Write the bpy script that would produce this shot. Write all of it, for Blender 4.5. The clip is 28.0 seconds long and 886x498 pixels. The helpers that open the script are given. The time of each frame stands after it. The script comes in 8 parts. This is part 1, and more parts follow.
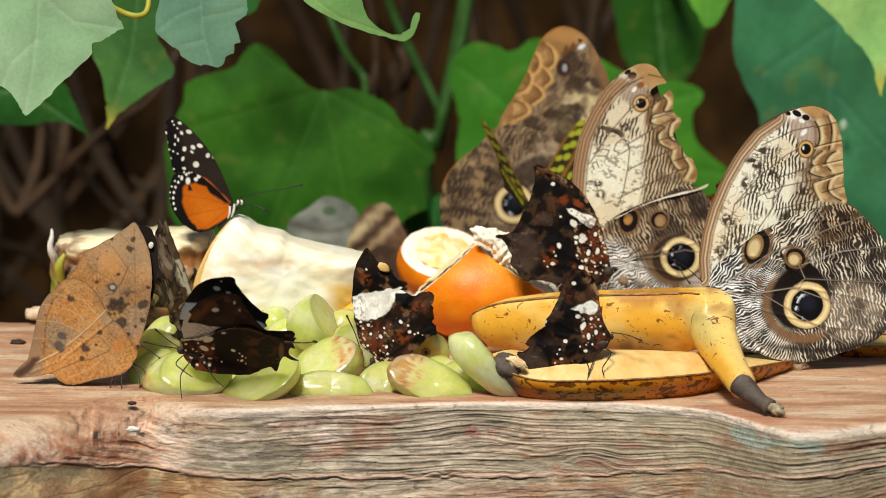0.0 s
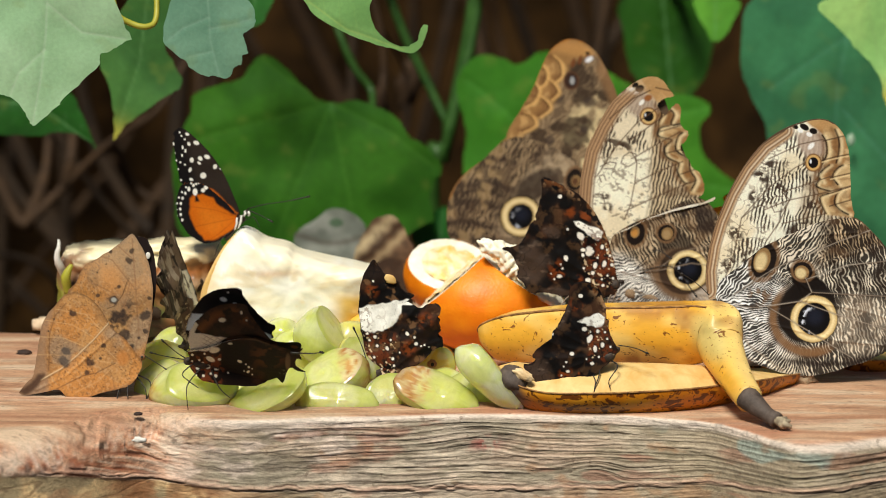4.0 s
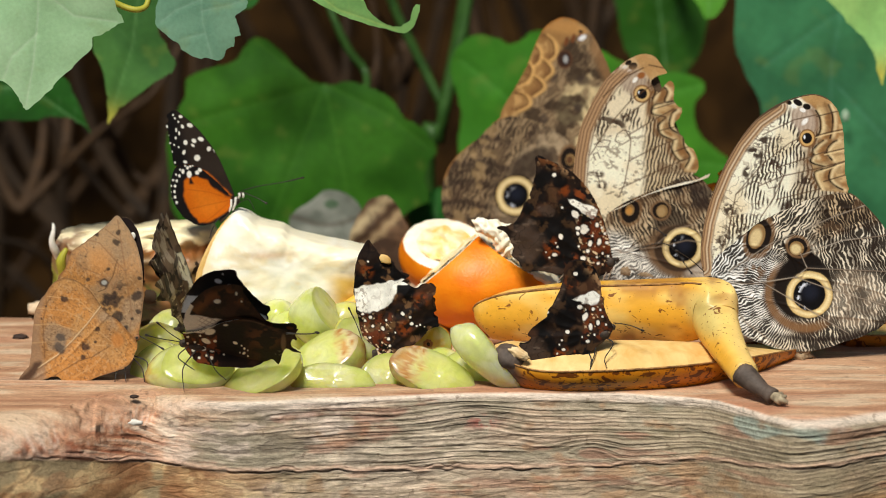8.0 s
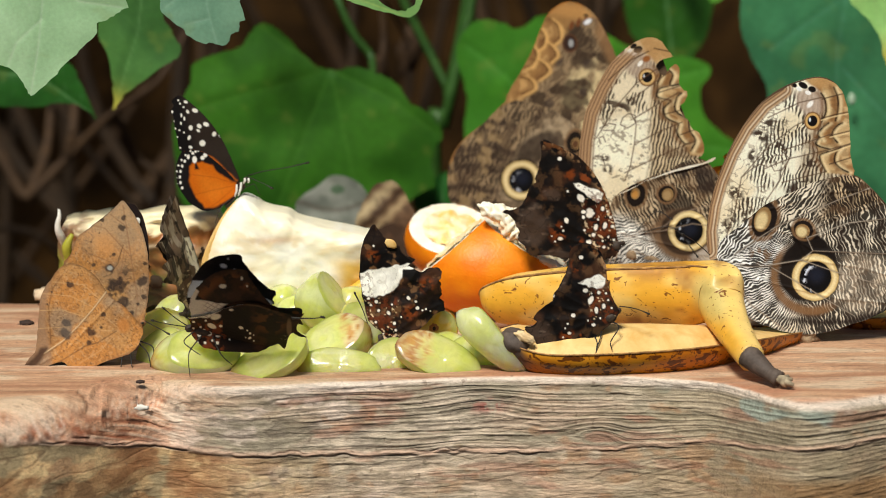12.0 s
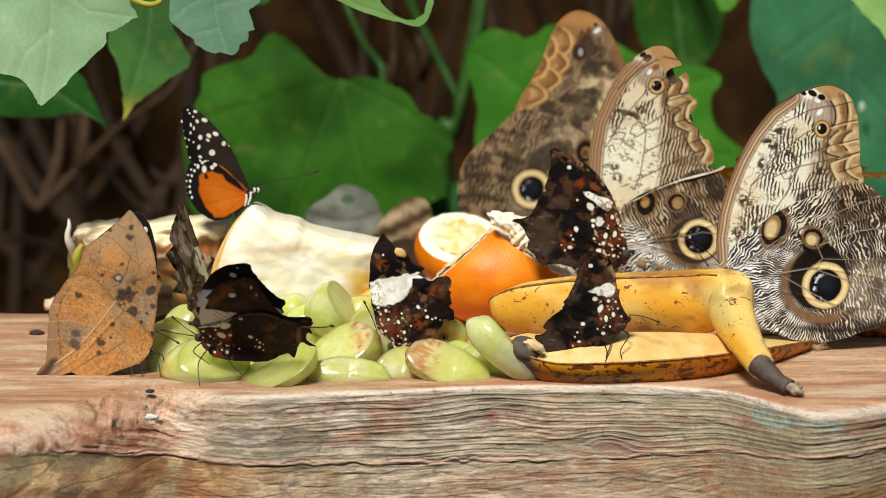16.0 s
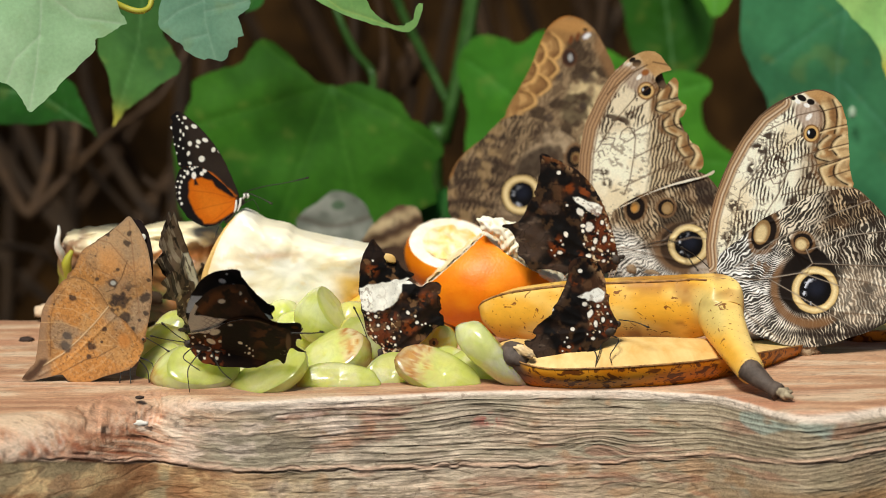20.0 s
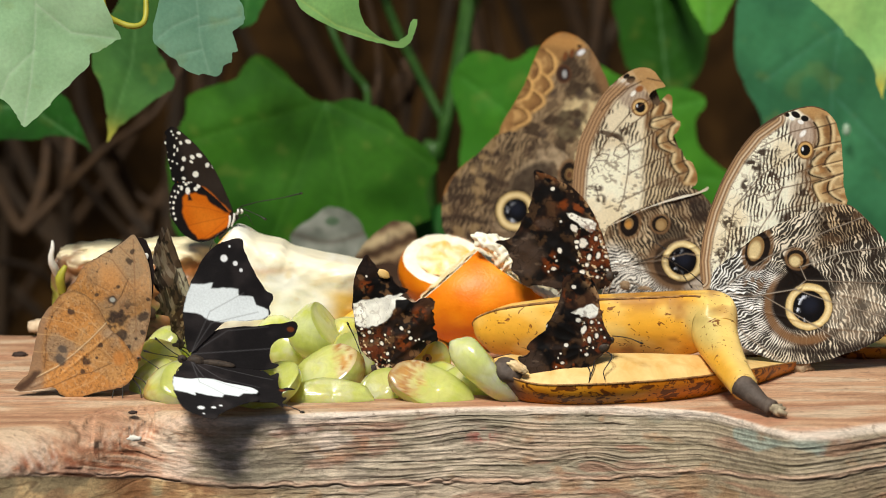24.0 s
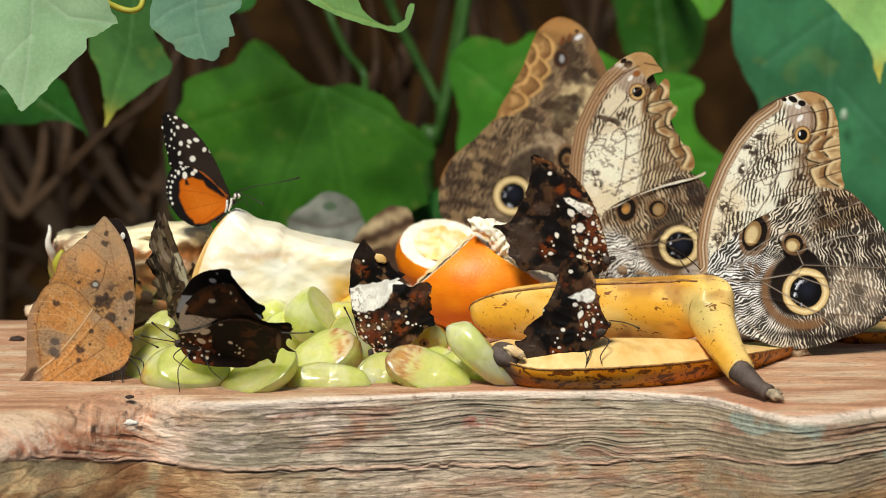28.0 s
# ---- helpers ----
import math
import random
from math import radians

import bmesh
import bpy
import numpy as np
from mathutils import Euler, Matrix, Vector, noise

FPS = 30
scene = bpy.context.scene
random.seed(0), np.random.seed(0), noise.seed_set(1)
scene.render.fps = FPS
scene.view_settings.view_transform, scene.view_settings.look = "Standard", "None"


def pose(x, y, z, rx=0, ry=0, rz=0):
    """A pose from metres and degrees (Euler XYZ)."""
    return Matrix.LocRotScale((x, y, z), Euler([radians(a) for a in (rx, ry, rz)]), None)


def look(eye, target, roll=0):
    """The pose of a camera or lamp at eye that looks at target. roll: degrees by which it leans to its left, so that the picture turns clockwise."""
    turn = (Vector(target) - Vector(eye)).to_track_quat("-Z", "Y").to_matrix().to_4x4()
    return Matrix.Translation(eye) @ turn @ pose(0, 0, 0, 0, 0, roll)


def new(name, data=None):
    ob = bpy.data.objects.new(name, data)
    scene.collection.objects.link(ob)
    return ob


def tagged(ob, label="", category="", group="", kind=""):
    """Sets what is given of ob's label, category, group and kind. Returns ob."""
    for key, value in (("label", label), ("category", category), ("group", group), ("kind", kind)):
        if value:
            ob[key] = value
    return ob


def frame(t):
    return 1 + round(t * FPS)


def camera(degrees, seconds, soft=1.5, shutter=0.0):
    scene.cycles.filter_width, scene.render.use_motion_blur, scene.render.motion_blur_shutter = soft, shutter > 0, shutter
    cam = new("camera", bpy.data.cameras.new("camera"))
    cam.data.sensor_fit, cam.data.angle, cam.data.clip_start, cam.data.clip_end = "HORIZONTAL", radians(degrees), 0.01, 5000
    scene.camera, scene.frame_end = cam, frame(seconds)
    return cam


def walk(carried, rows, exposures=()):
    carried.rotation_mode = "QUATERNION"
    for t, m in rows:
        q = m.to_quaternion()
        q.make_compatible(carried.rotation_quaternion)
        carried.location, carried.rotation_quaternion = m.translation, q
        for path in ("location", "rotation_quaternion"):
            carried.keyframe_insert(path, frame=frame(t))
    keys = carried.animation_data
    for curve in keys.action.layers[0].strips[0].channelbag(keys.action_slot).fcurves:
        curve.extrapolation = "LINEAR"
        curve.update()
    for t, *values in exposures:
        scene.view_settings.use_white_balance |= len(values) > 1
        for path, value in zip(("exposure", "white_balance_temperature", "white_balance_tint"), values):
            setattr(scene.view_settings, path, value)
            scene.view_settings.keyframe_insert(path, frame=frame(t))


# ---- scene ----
# A feeding board in a butterfly house: fruit, butterflies, and a vine behind. One unit of drawing is about 0.2 mm.
cam = camera(16, 28.0, soft=0.6, shutter=0.4)
cam.data.dof.use_dof, cam.data.dof.focus_distance, cam.data.dof.aperture_fstop = True, 1.135, 11
walk(cam, [
    (0, pose(-0.00176, -1.08557, 0.26448, 79.0481, -0.3928, -0.0423)),
    (0.5, pose(-0.00177, -1.08557, 0.26444, 79.0348, -0.4645, 0.0746)),
    (1, pose(-0.00179, -1.08557, 0.26437, 79.0638, -0.6151, 0.0774)),
    (1.5, pose(-0.00184, -1.08557, 0.26428, 79.1024, -0.6919, 0.0265)),
    (2, pose(-0.00192, -1.08557, 0.26417, 79.1232, -0.8188, -0.0364)),
    (2.5, pose(-0.00201, -1.08557, 0.26405, 79.1316, -0.7778, -0.1200)),
    (3, pose(-0.00210, -1.08557, 0.26393, 79.2844, -0.8226, -0.1040)),
    (3.5, pose(-0.00216, -1.08557, 0.26381, 79.3572, -0.6633, -0.0261)),
    (4, pose(-0.00215, -1.08557, 0.26368, 79.3049, -0.6126, 0.1065)),
    (4.5, pose(-0.00202, -1.08557, 0.26350, 79.2277, -0.6065, 0.2449)),
    (6.5, pose(-0.00051, -1.08557, 0.26251, 79.1018, -0.2726, 0.1609)),
    (7, pose(-0.00027, -1.08557, 0.26233, 79.0532, -0.1728, 0.0473)),
    (7.5, pose(-0.00010, -1.08557, 0.26217, 78.9866, -0.0538, -0.0235)),
    (8, pose(0.00006, -1.08557, 0.26199, 79.0177, -0.0009, 0.0031)),
    (8.5, pose(0.00024, -1.08557, 0.26176, 79.0898, 0.0570, 0.1056)),
    (9, pose(0.00045, -1.08557, 0.26149, 79.0810, 0.1207, 0.1659)),
    (9.5, pose(0.00070, -1.08557, 0.26119, 79.0645, 0.1427, 0.1920)),
    (10, pose(0.00096, -1.08557, 0.26090, 79.0021, 0.2484, 0.0875)),
    (10.5, pose(0.00121, -1.08557, 0.26065, 78.9299, 0.2390, 0.1085)),
    (11, pose(0.00144, -1.08557, 0.26045, 78.9054, 0.2510, 0.1868)),
    (11.5, pose(0.00164, -1.08557, 0.26030, 78.8712, 0.1590, 0.1611)),
    (12, pose(0.00183, -1.08557, 0.26017, 78.8195, 0.2531, 0.1466)),
    (12.5, pose(0.00202, -1.08557, 0.26004, 79.0094, 0.2825, 0.2503)),
    (14.5, pose(0.00296, -1.08557, 0.25917, 79.0245, 0.3175, 0.0834)),
    (15, pose(0.00321, -1.08557, 0.25903, 79.0577, 0.3299, 0.2759)),
    (15.5, pose(0.00347, -1.08557, 0.25894, 79.0581, 0.3886, 0.3112)),
    (16, pose(0.00375, -1.08557, 0.25889, 79.0442, 0.4345, 0.3872)),
    (16.5, pose(0.00404, -1.08557, 0.25886, 79.0625, 0.5227, 0.4359)),
    (17, pose(0.00436, -1.08557, 0.25884, 79.0481, 0.5299, 0.4211)),
    (17.5, pose(0.00467, -1.08557, 0.25879, 79.0493, 0.6117, 0.3794)),
    (18, pose(0.00498, -1.08557, 0.25872, 78.9860, 0.5423, 0.4153)),
    (18.5, pose(0.00526, -1.08557, 0.25862, 79.0417, 0.4539, 0.4317)),
    (19, pose(0.00549, -1.08557, 0.25848, 79.0463, 0.3925, 0.3915)),
    (19.5, pose(0.00567, -1.08557, 0.25831, 79.1014, 0.5018, 0.3518)),
    (20, pose(0.00581, -1.08557, 0.25811, 79.1822, 0.5547, 0.2782)),
    (20.5, pose(0.00589, -1.08557, 0.25789, 79.1930, 0.4889, 0.2528)),
    (22.5, pose(0.00600, -1.08557, 0.25707, 79.3643, 0.4354, 0.2274)),
    (23, pose(0.00604, -1.08557, 0.25700, 79.4317, 0.4248, 0.1858)),
    (23.5, pose(0.00612, -1.08557, 0.25696, 79.5127, 0.4412, 0.2139)),
    (24, pose(0.00621, -1.08557, 0.25692, 79.5267, 0.4077, 0.2108)),
    (24.5, pose(0.00633, -1.08557, 0.25687, 79.4501, 0.3506, 0.2363)),
    (25, pose(0.00645, -1.08557, 0.25681, 79.3931, 0.3896, 0.2506)),
    (25.5, pose(0.00658, -1.08557, 0.25672, 79.3526, 0.3581, 0.2318)),
    (26, pose(0.00669, -1.08557, 0.25662, 79.4044, 0.4237, 0.2051)),
    (26.5, pose(0.00679, -1.08557, 0.25651, 79.4119, 0.2999, 0.1632)),
    (27, pose(0.00688, -1.08557, 0.25641, 79.3698, 0.3410, 0.1957)),
    (27.5, pose(0.00696, -1.08557, 0.25633, 79.3001, 0.3447, 0.2394)),
    (28, pose(0.00703, -1.08557, 0.25626, 79.2790, 0.3835, 0.2018)),
], exposures=[(0, -0.08), (28, -0.08)])

# ---- light: soft daylight through a high glass roof ----
world = bpy.data.worlds.new("sky")
world.use_nodes = True
scene.world = world
sky = world.node_tree.nodes.new("ShaderNodeTexSky")
sky.sky_type, sky.sun_disc, sky.sun_elevation, sky.sun_rotation = "NISHITA", False, radians(53), radians(200)
back = world.node_tree.nodes["Background"]
back.inputs[1].default_value = 0.042
world.node_tree.links.new(sky.outputs[0], back.inputs[0])
sun = new("sun", bpy.data.lights.new("sun", "SUN"))
sun.data.energy, sun.data.angle, sun.data.color = 4.8, radians(16), (1.0, 0.97, 0.87)
sun.matrix_world = look((-0.45, -1.25, 1.8), (0, 0, 0))


# ---- colours and materials ----
def lin(rgb):
    """Linear colour from the usual 0..255 values."""
    c = np.asarray(rgb, float) / 255
    return np.where(c <= 0.04045, c / 12.92, ((c + 0.055) / 1.055) ** 2.4)


def col(rgb):
    return (*[float(x) for x in lin(rgb)], 1.0)


class Mat:
    """A node material built step by step."""

    def __init__(self, name, rough=0.6, spec=0.4):
        self.m = bpy.data.materials.new(name)
        self.m.use_nodes = True
        self.n, self.l = self.m.node_tree.nodes, self.m.node_tree.links
        self.b = self.n["Principled BSDF"]
        self.b.inputs["Roughness"].default_value = rough
        self.b.inputs["Specular IOR Level"].default_value = spec
        self.pos = self.n.new("ShaderNodeTexCoord").outputs["Object"]

    def scaled(self, sx, sy, sz, turn=(0, 0, 0)):
        mp = self.n.new("ShaderNodeMapping")
        mp.inputs["Scale"].default_value = (sx, sy, sz)
        mp.inputs["Rotation"].default_value = turn
        self.l.new(self.pos, mp.inputs[0])
        return mp.outputs[0]

    def noise(self, scale, detail=4, rough=0.55, warp=0.0, at=None):
        t = self.n.new("ShaderNodeTexNoise")
        t.inputs["Scale"].default_value, t.inputs["Detail"].default_value = scale, detail
        t.inputs["Roughness"].default_value, t.inputs["Distortion"].default_value = rough, warp
        self.l.new(at or self.pos, t.inputs["Vector"])
        return t.outputs["Fac"]

    def ramp(self, fac, stops):
        r = self.n.new("ShaderNodeValToRGB")
        e = r.color_ramp.elements
        while len(e) < len(stops):
            e.new(0.5)
        for k, (p, c) in zip(e, stops):
            k.position, k.color = p, (c, c, c, 1) if isinstance(c, (int, float)) else col(c)
        self.l.new(fac, r.inputs[0])
        return r.outputs[0]

    def mix(self, fac, a, b, kind="MIX"):
        x = self.n.new("ShaderNodeMix")
        x.data_type, x.blend_type = "RGBA", kind
        for k, v in ((0, fac), (6, a), (7, b)):
            if isinstance(v, (int, float)):
                x.inputs[k].default_value = v if k == 0 else (v, v, v, 1)
            elif isinstance(v, tuple):
                x.inputs[k].default_value = col(v)
            else:
                self.l.new(v, x.inputs[k])
        return x.outputs[2]

    def attribute(self, name):
        a = self.n.new("ShaderNodeAttribute")
        a.attribute_name = name
        return a.outputs["Color"]

    def colour(self, c):
        if isinstance(c, tuple):
            self.b.inputs["Base Color"].default_value = col(c)
        else:
            self.l.new(c, self.b.inputs["Base Color"])
        return self

    def rough(self, fac):
        self.l.new(fac, self.b.inputs["Roughness"])
        return self

    def bump(self, height, strength=0.4, distance=0.0005):
        b = self.n.new("ShaderNodeBump")
        b.inputs["Strength"].default_value, b.inputs["Distance"].default_value = strength, distance
        self.l.new(height, b.inputs["Height"])
        self.l.new(b.outputs[0], self.b.inputs["Normal"])
        return self

    def soft_inside(self, weight, radius, scale=0.01):
        self.b.inputs["Subsurface Weight"].default_value = weight
        self.b.inputs["Subsurface Radius"].default_value = radius
        self.b.inputs["Subsurface Scale"].default_value = scale
        return self


def painted(name, rough, spec, grain, amount, strength=0.3, sheen=0.0):
    """A surface whose pattern lies in the mesh, with a fine grain over it."""
    m = Mat(name, rough, spec)
    n = m.noise(grain, 3)
    shade = m.ramp(n, [(0.25, 1 - amount), (0.75, 1 + amount * 0.3)])
    m.colour(m.mix(1.0, m.attribute("Col"), shade, "MULTIPLY"))
    m.bump(m.noise(grain * 0.6, 4), strength, 0.0003)
    m.b.inputs["Sheen Weight"].default_value = sheen
    return m.m


M_WING = painted("wing_scales", 0.7, 0.12, 1500, 0.16, 0.3)
M_DARK_WING = painted("dark_wing_scales", 0.6, 0.14, 1300, 0.14, 0.35)
M_LEAF = painted("leaf_blade", 0.42, 0.35, 700, 0.12, 0.25)
M_FAR_LEAF = painted("far_leaf_blade", 0.5, 0.3, 300, 0.18, 0.25)


def plain(name, rgb, rgb2, grain, rough=0.6, spec=0.4, strength=0.3, metal=0.0, warp=0.4):
    """Two colours mixed by a noise."""
    m = Mat(name, rough, spec)
    m.colour(m.ramp(m.noise(grain, 5, 0.6, warp), [(0.3, rgb), (0.7, rgb2)]))
    return m.bump(m.noise(grain * 2.5, 4), strength, 0.0004).m


M_BODY = plain("insect_body", (38, 30, 25), (70, 56, 44), 900, 0.7)
M_PALE_BODY = plain("furry_pale_body", (120, 96, 70), (170, 146, 116), 900, 0.9)
M_RUST_BODY = plain("furry_rust_body", (120, 82, 52), (160, 116, 78), 900, 0.9)
M_LEG = plain("insect_leg", (22, 18, 16), (44, 36, 30), 1500, 0.5)
M_PALE_LEG = plain("pale_insect_leg", (120, 100, 80), (170, 150, 125), 1500, 0.6)
M_STRIPE = plain("white_band", (215, 210, 198), (235, 230, 220), 900, 0.7)
M_STEM = plain("green_stem", (36, 70, 22), (58, 96, 36), 160, 0.5)
M_TWIG = plain("dry_twig", (44, 28, 11), (68, 46, 21), 120, 0.8)
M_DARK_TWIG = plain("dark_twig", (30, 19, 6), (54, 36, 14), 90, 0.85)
M_TENDRIL = plain("yellow_tendril", (150, 150, 40), (176, 168, 60), 200, 0.5)
M_CRUMB = plain("dark_crumb", (38, 28, 24), (66, 48, 40), 600, 0.8)
M_PALE_CRUMB = plain("pale_crumb", (196, 170, 138), (222, 200, 170), 500, 0.8)


# ---- mesh helpers ----
def raw(name, verts, faces, material, parent=None, label="", colours=None, smooth=True):
    """One mesh object from arrays."""
    me = bpy.data.meshes.new(name)
    me.from_pydata([tuple(map(float, v)) for v in verts], [], [tuple(map(int, f)) for f in faces])
    if smooth:
        me.polygons.foreach_set("use_smooth", [True] * len(me.polygons))
    if colours is not None:
        a = me.color_attributes.new("Col", "FLOAT_COLOR", "POINT")
        a.data.foreach_set("color", np.concatenate([colours, np.ones((len(colours), 1))], 1).astype(np.float32).ravel())
    me.materials.append(material)
    ob = new(name, me)
    if parent:
        ob.parent = parent
    if label:
        ob["label"] = label
    return ob


def part(name, bm, material, parent=None, label="", smooth=True):
    """Links a bmesh as one mesh object under a thing or a part. material may be a list."""
    me = bpy.data.meshes.new(name)
    bm.to_mesh(me)
    bm.free()
    if smooth:
        me.polygons.foreach_set("use_smooth", [True] * len(me.polygons))
    for m in material if isinstance(material, list) else [material]:
        me.materials.append(m)
    ob = new(name, me)
    if parent:
        ob.parent = parent
    if label:
        ob["label"] = label
    return ob


def thing(name, at, label, category, group="", turn=(0, 0, 0)):
    ob = new(name)
    ob.empty_display_size = 0.01
    ob.matrix_world = pose(*at, *turn)
    return tagged(ob, label, category, group)


def spline(points, steps=6, closed=False):
    """A smooth line through the points (any dimension)."""
    p = np.asarray(points, float)
    n = len(p)
    out = []
    for i in range(n if closed else n - 1):
        a, b = p[i], p[(i + 1) % n]
        z = p[(i - 1) % n] if closed or i > 0 else 2 * a - b
        c = p[(i + 2) % n] if closed or i + 2 < n else 2 * b - a
        for k in range(steps):
            t = k / steps
            out.append(0.5 * (2 * a + (b - z) * t + (2 * z - 5 * a + 4 * b - c) * t * t + (3 * a - z - 3 * b + c) * t ** 3))
    if not closed:
        out.append(p[-1])
    return np.array(out)


def tube(name, points, radii, material, parent=None, label="", sides=7, steps=5, flat=1.0):
    """A round rod along a smooth line; radii run from one end to the other."""
    line = spline(points, steps)
    rad = np.interp(np.linspace(0, 1, len(line)), np.linspace(0, 1, len(np.atleast_1d(radii))), np.atleast_1d(radii))
    verts, faces = [], []
    up = Vector((0.13, 0.31, 0.94))
    for i, q in enumerate(line):
        d = Vector(line[min(i + 1, len(line) - 1)] - line[max(i - 1, 0)]).normalized()
        s = d.cross(up).normalized()
        w = s.cross(d)
        for k in range(sides):
            a = 2 * math.pi * k / sides
            verts.append(Vector(q) + (s * math.cos(a) + w * math.sin(a) * flat) * rad[i])
    for i in range(len(line) - 1):
        for k in range(sides):
            j = (k + 1) % sides
            faces.append((i * sides + k, i * sides + j, (i + 1) * sides + j, (i + 1) * sides + k))
    faces.append(tuple(range(sides - 1, -1, -1)))
    faces.append(tuple(range((len(line) - 1) * sides, len(line) * sides)))
    return raw(name, verts, faces, material, parent, label)


def blob(name, centre, radii, material, parent=None, label="", turn=(0, 0, 0), rough=0.0, seed=0, detail=3):
    """An uneven ellipsoid."""
    bm = bmesh.new()
    bmesh.ops.create_icosphere(bm, subdivisions=detail, radius=1)
    for v in bm.verts:
        v.co *= 1 + rough * noise.noise(v.co * 2.2 + Vector((seed, 0, 0)))
    bm.transform(pose(*centre, *turn) @ Matrix.Diagonal((*radii, 1)))
    return part(name, bm, material, parent, label)


# ---- drawing in the plane: patterns of wings and leaves ----
def vnoise(x, y, seed=0):
    """Smooth noise of 0..1 on arrays."""
    i, j = np.floor(x), np.floor(y)
    a, b = x - i, y - j
    a, b = a * a * (3 - 2 * a), b * b * (3 - 2 * b)

    def h(p, q):
        s = np.sin(p * 127.1 + q * 311.7 + seed * 74.7) * 43758.5453
        return s - np.floor(s)

    return (h(i, j) * (1 - a) + h(i + 1, j) * a) * (1 - b) + (h(i, j + 1) * (1 - a) + h(i + 1, j + 1) * a) * b


def fbm(x, y, size, seed=0, octaves=3):
    out, amp, tot = 0, 1.0, 0
    for k in range(octaves):
        c, s = math.cos(0.6 + 1.1 * k), math.sin(0.6 + 1.1 * k)
        out = out + amp * vnoise((x * c + y * s) / size * 2 ** k + 31.7, (y * c - x * s) / size * 2 ** k + 17.3, seed + k)
        tot += amp
        amp *= 0.5
    return out / tot


def ss(a, b, x):
    t = np.clip((x - a) / (b - a), 0, 1)
    return t * t * (3 - 2 * t)


def lay(c, rgb, mask):
    """Colour laid over c where mask is 1."""
    m = np.clip(mask, 0, 1)[:, None]
    return c * (1 - m) + lin(rgb) * m


def away(u, v, line):
    """Distance to a broken line."""
    d = np.full(u.shape, 1e9)
    for (ax, ay), (bx, by) in zip(line[:-1], line[1:]):
        dx, dy = bx - ax, by - ay
        t = np.clip(((u - ax) * dx + (v - ay) * dy) / (dx * dx + dy * dy + 1e-9), 0, 1)
        d = np.minimum(d, np.hypot(u - ax - t * dx, v - ay - t * dy))
    return d


def oval(u, v, cu, cv, ru, rv, turn=0.0):
    """0 at the centre, 1 on the rim."""
    c, s = math.cos(radians(turn)), math.sin(radians(turn))
    x, y = (u - cu) * c + (v - cv) * s, -(u - cu) * s + (v - cv) * c
    return np.hypot(x / ru, y / rv)


def inside(u, v, poly):
    """Which points lie in the polygon."""
    hit = np.zeros(u.shape, bool)
    p = np.asarray(poly)
    for (ax, ay), (bx, by) in zip(p, np.roll(p, -1, 0)):
        if ay == by:
            continue
        hit ^= ((ay > v) != (by > v)) & (u < (bx - ax) * (v - ay) / (by - ay) + ax)
    return hit


def within(u, v, poly, soft=1.5, wave=0.0, seed=0):
    """Soft mask of a polygon, with a wavering rim."""
    d = away(u, v, list(poly) + [poly[0]])
    d = np.where(inside(u, v, poly), d, -d)
    if wave:
        d = d + wave * (fbm(u, v, 12, seed, 2) - 0.5) * 2
    return ss(-soft, soft, d)


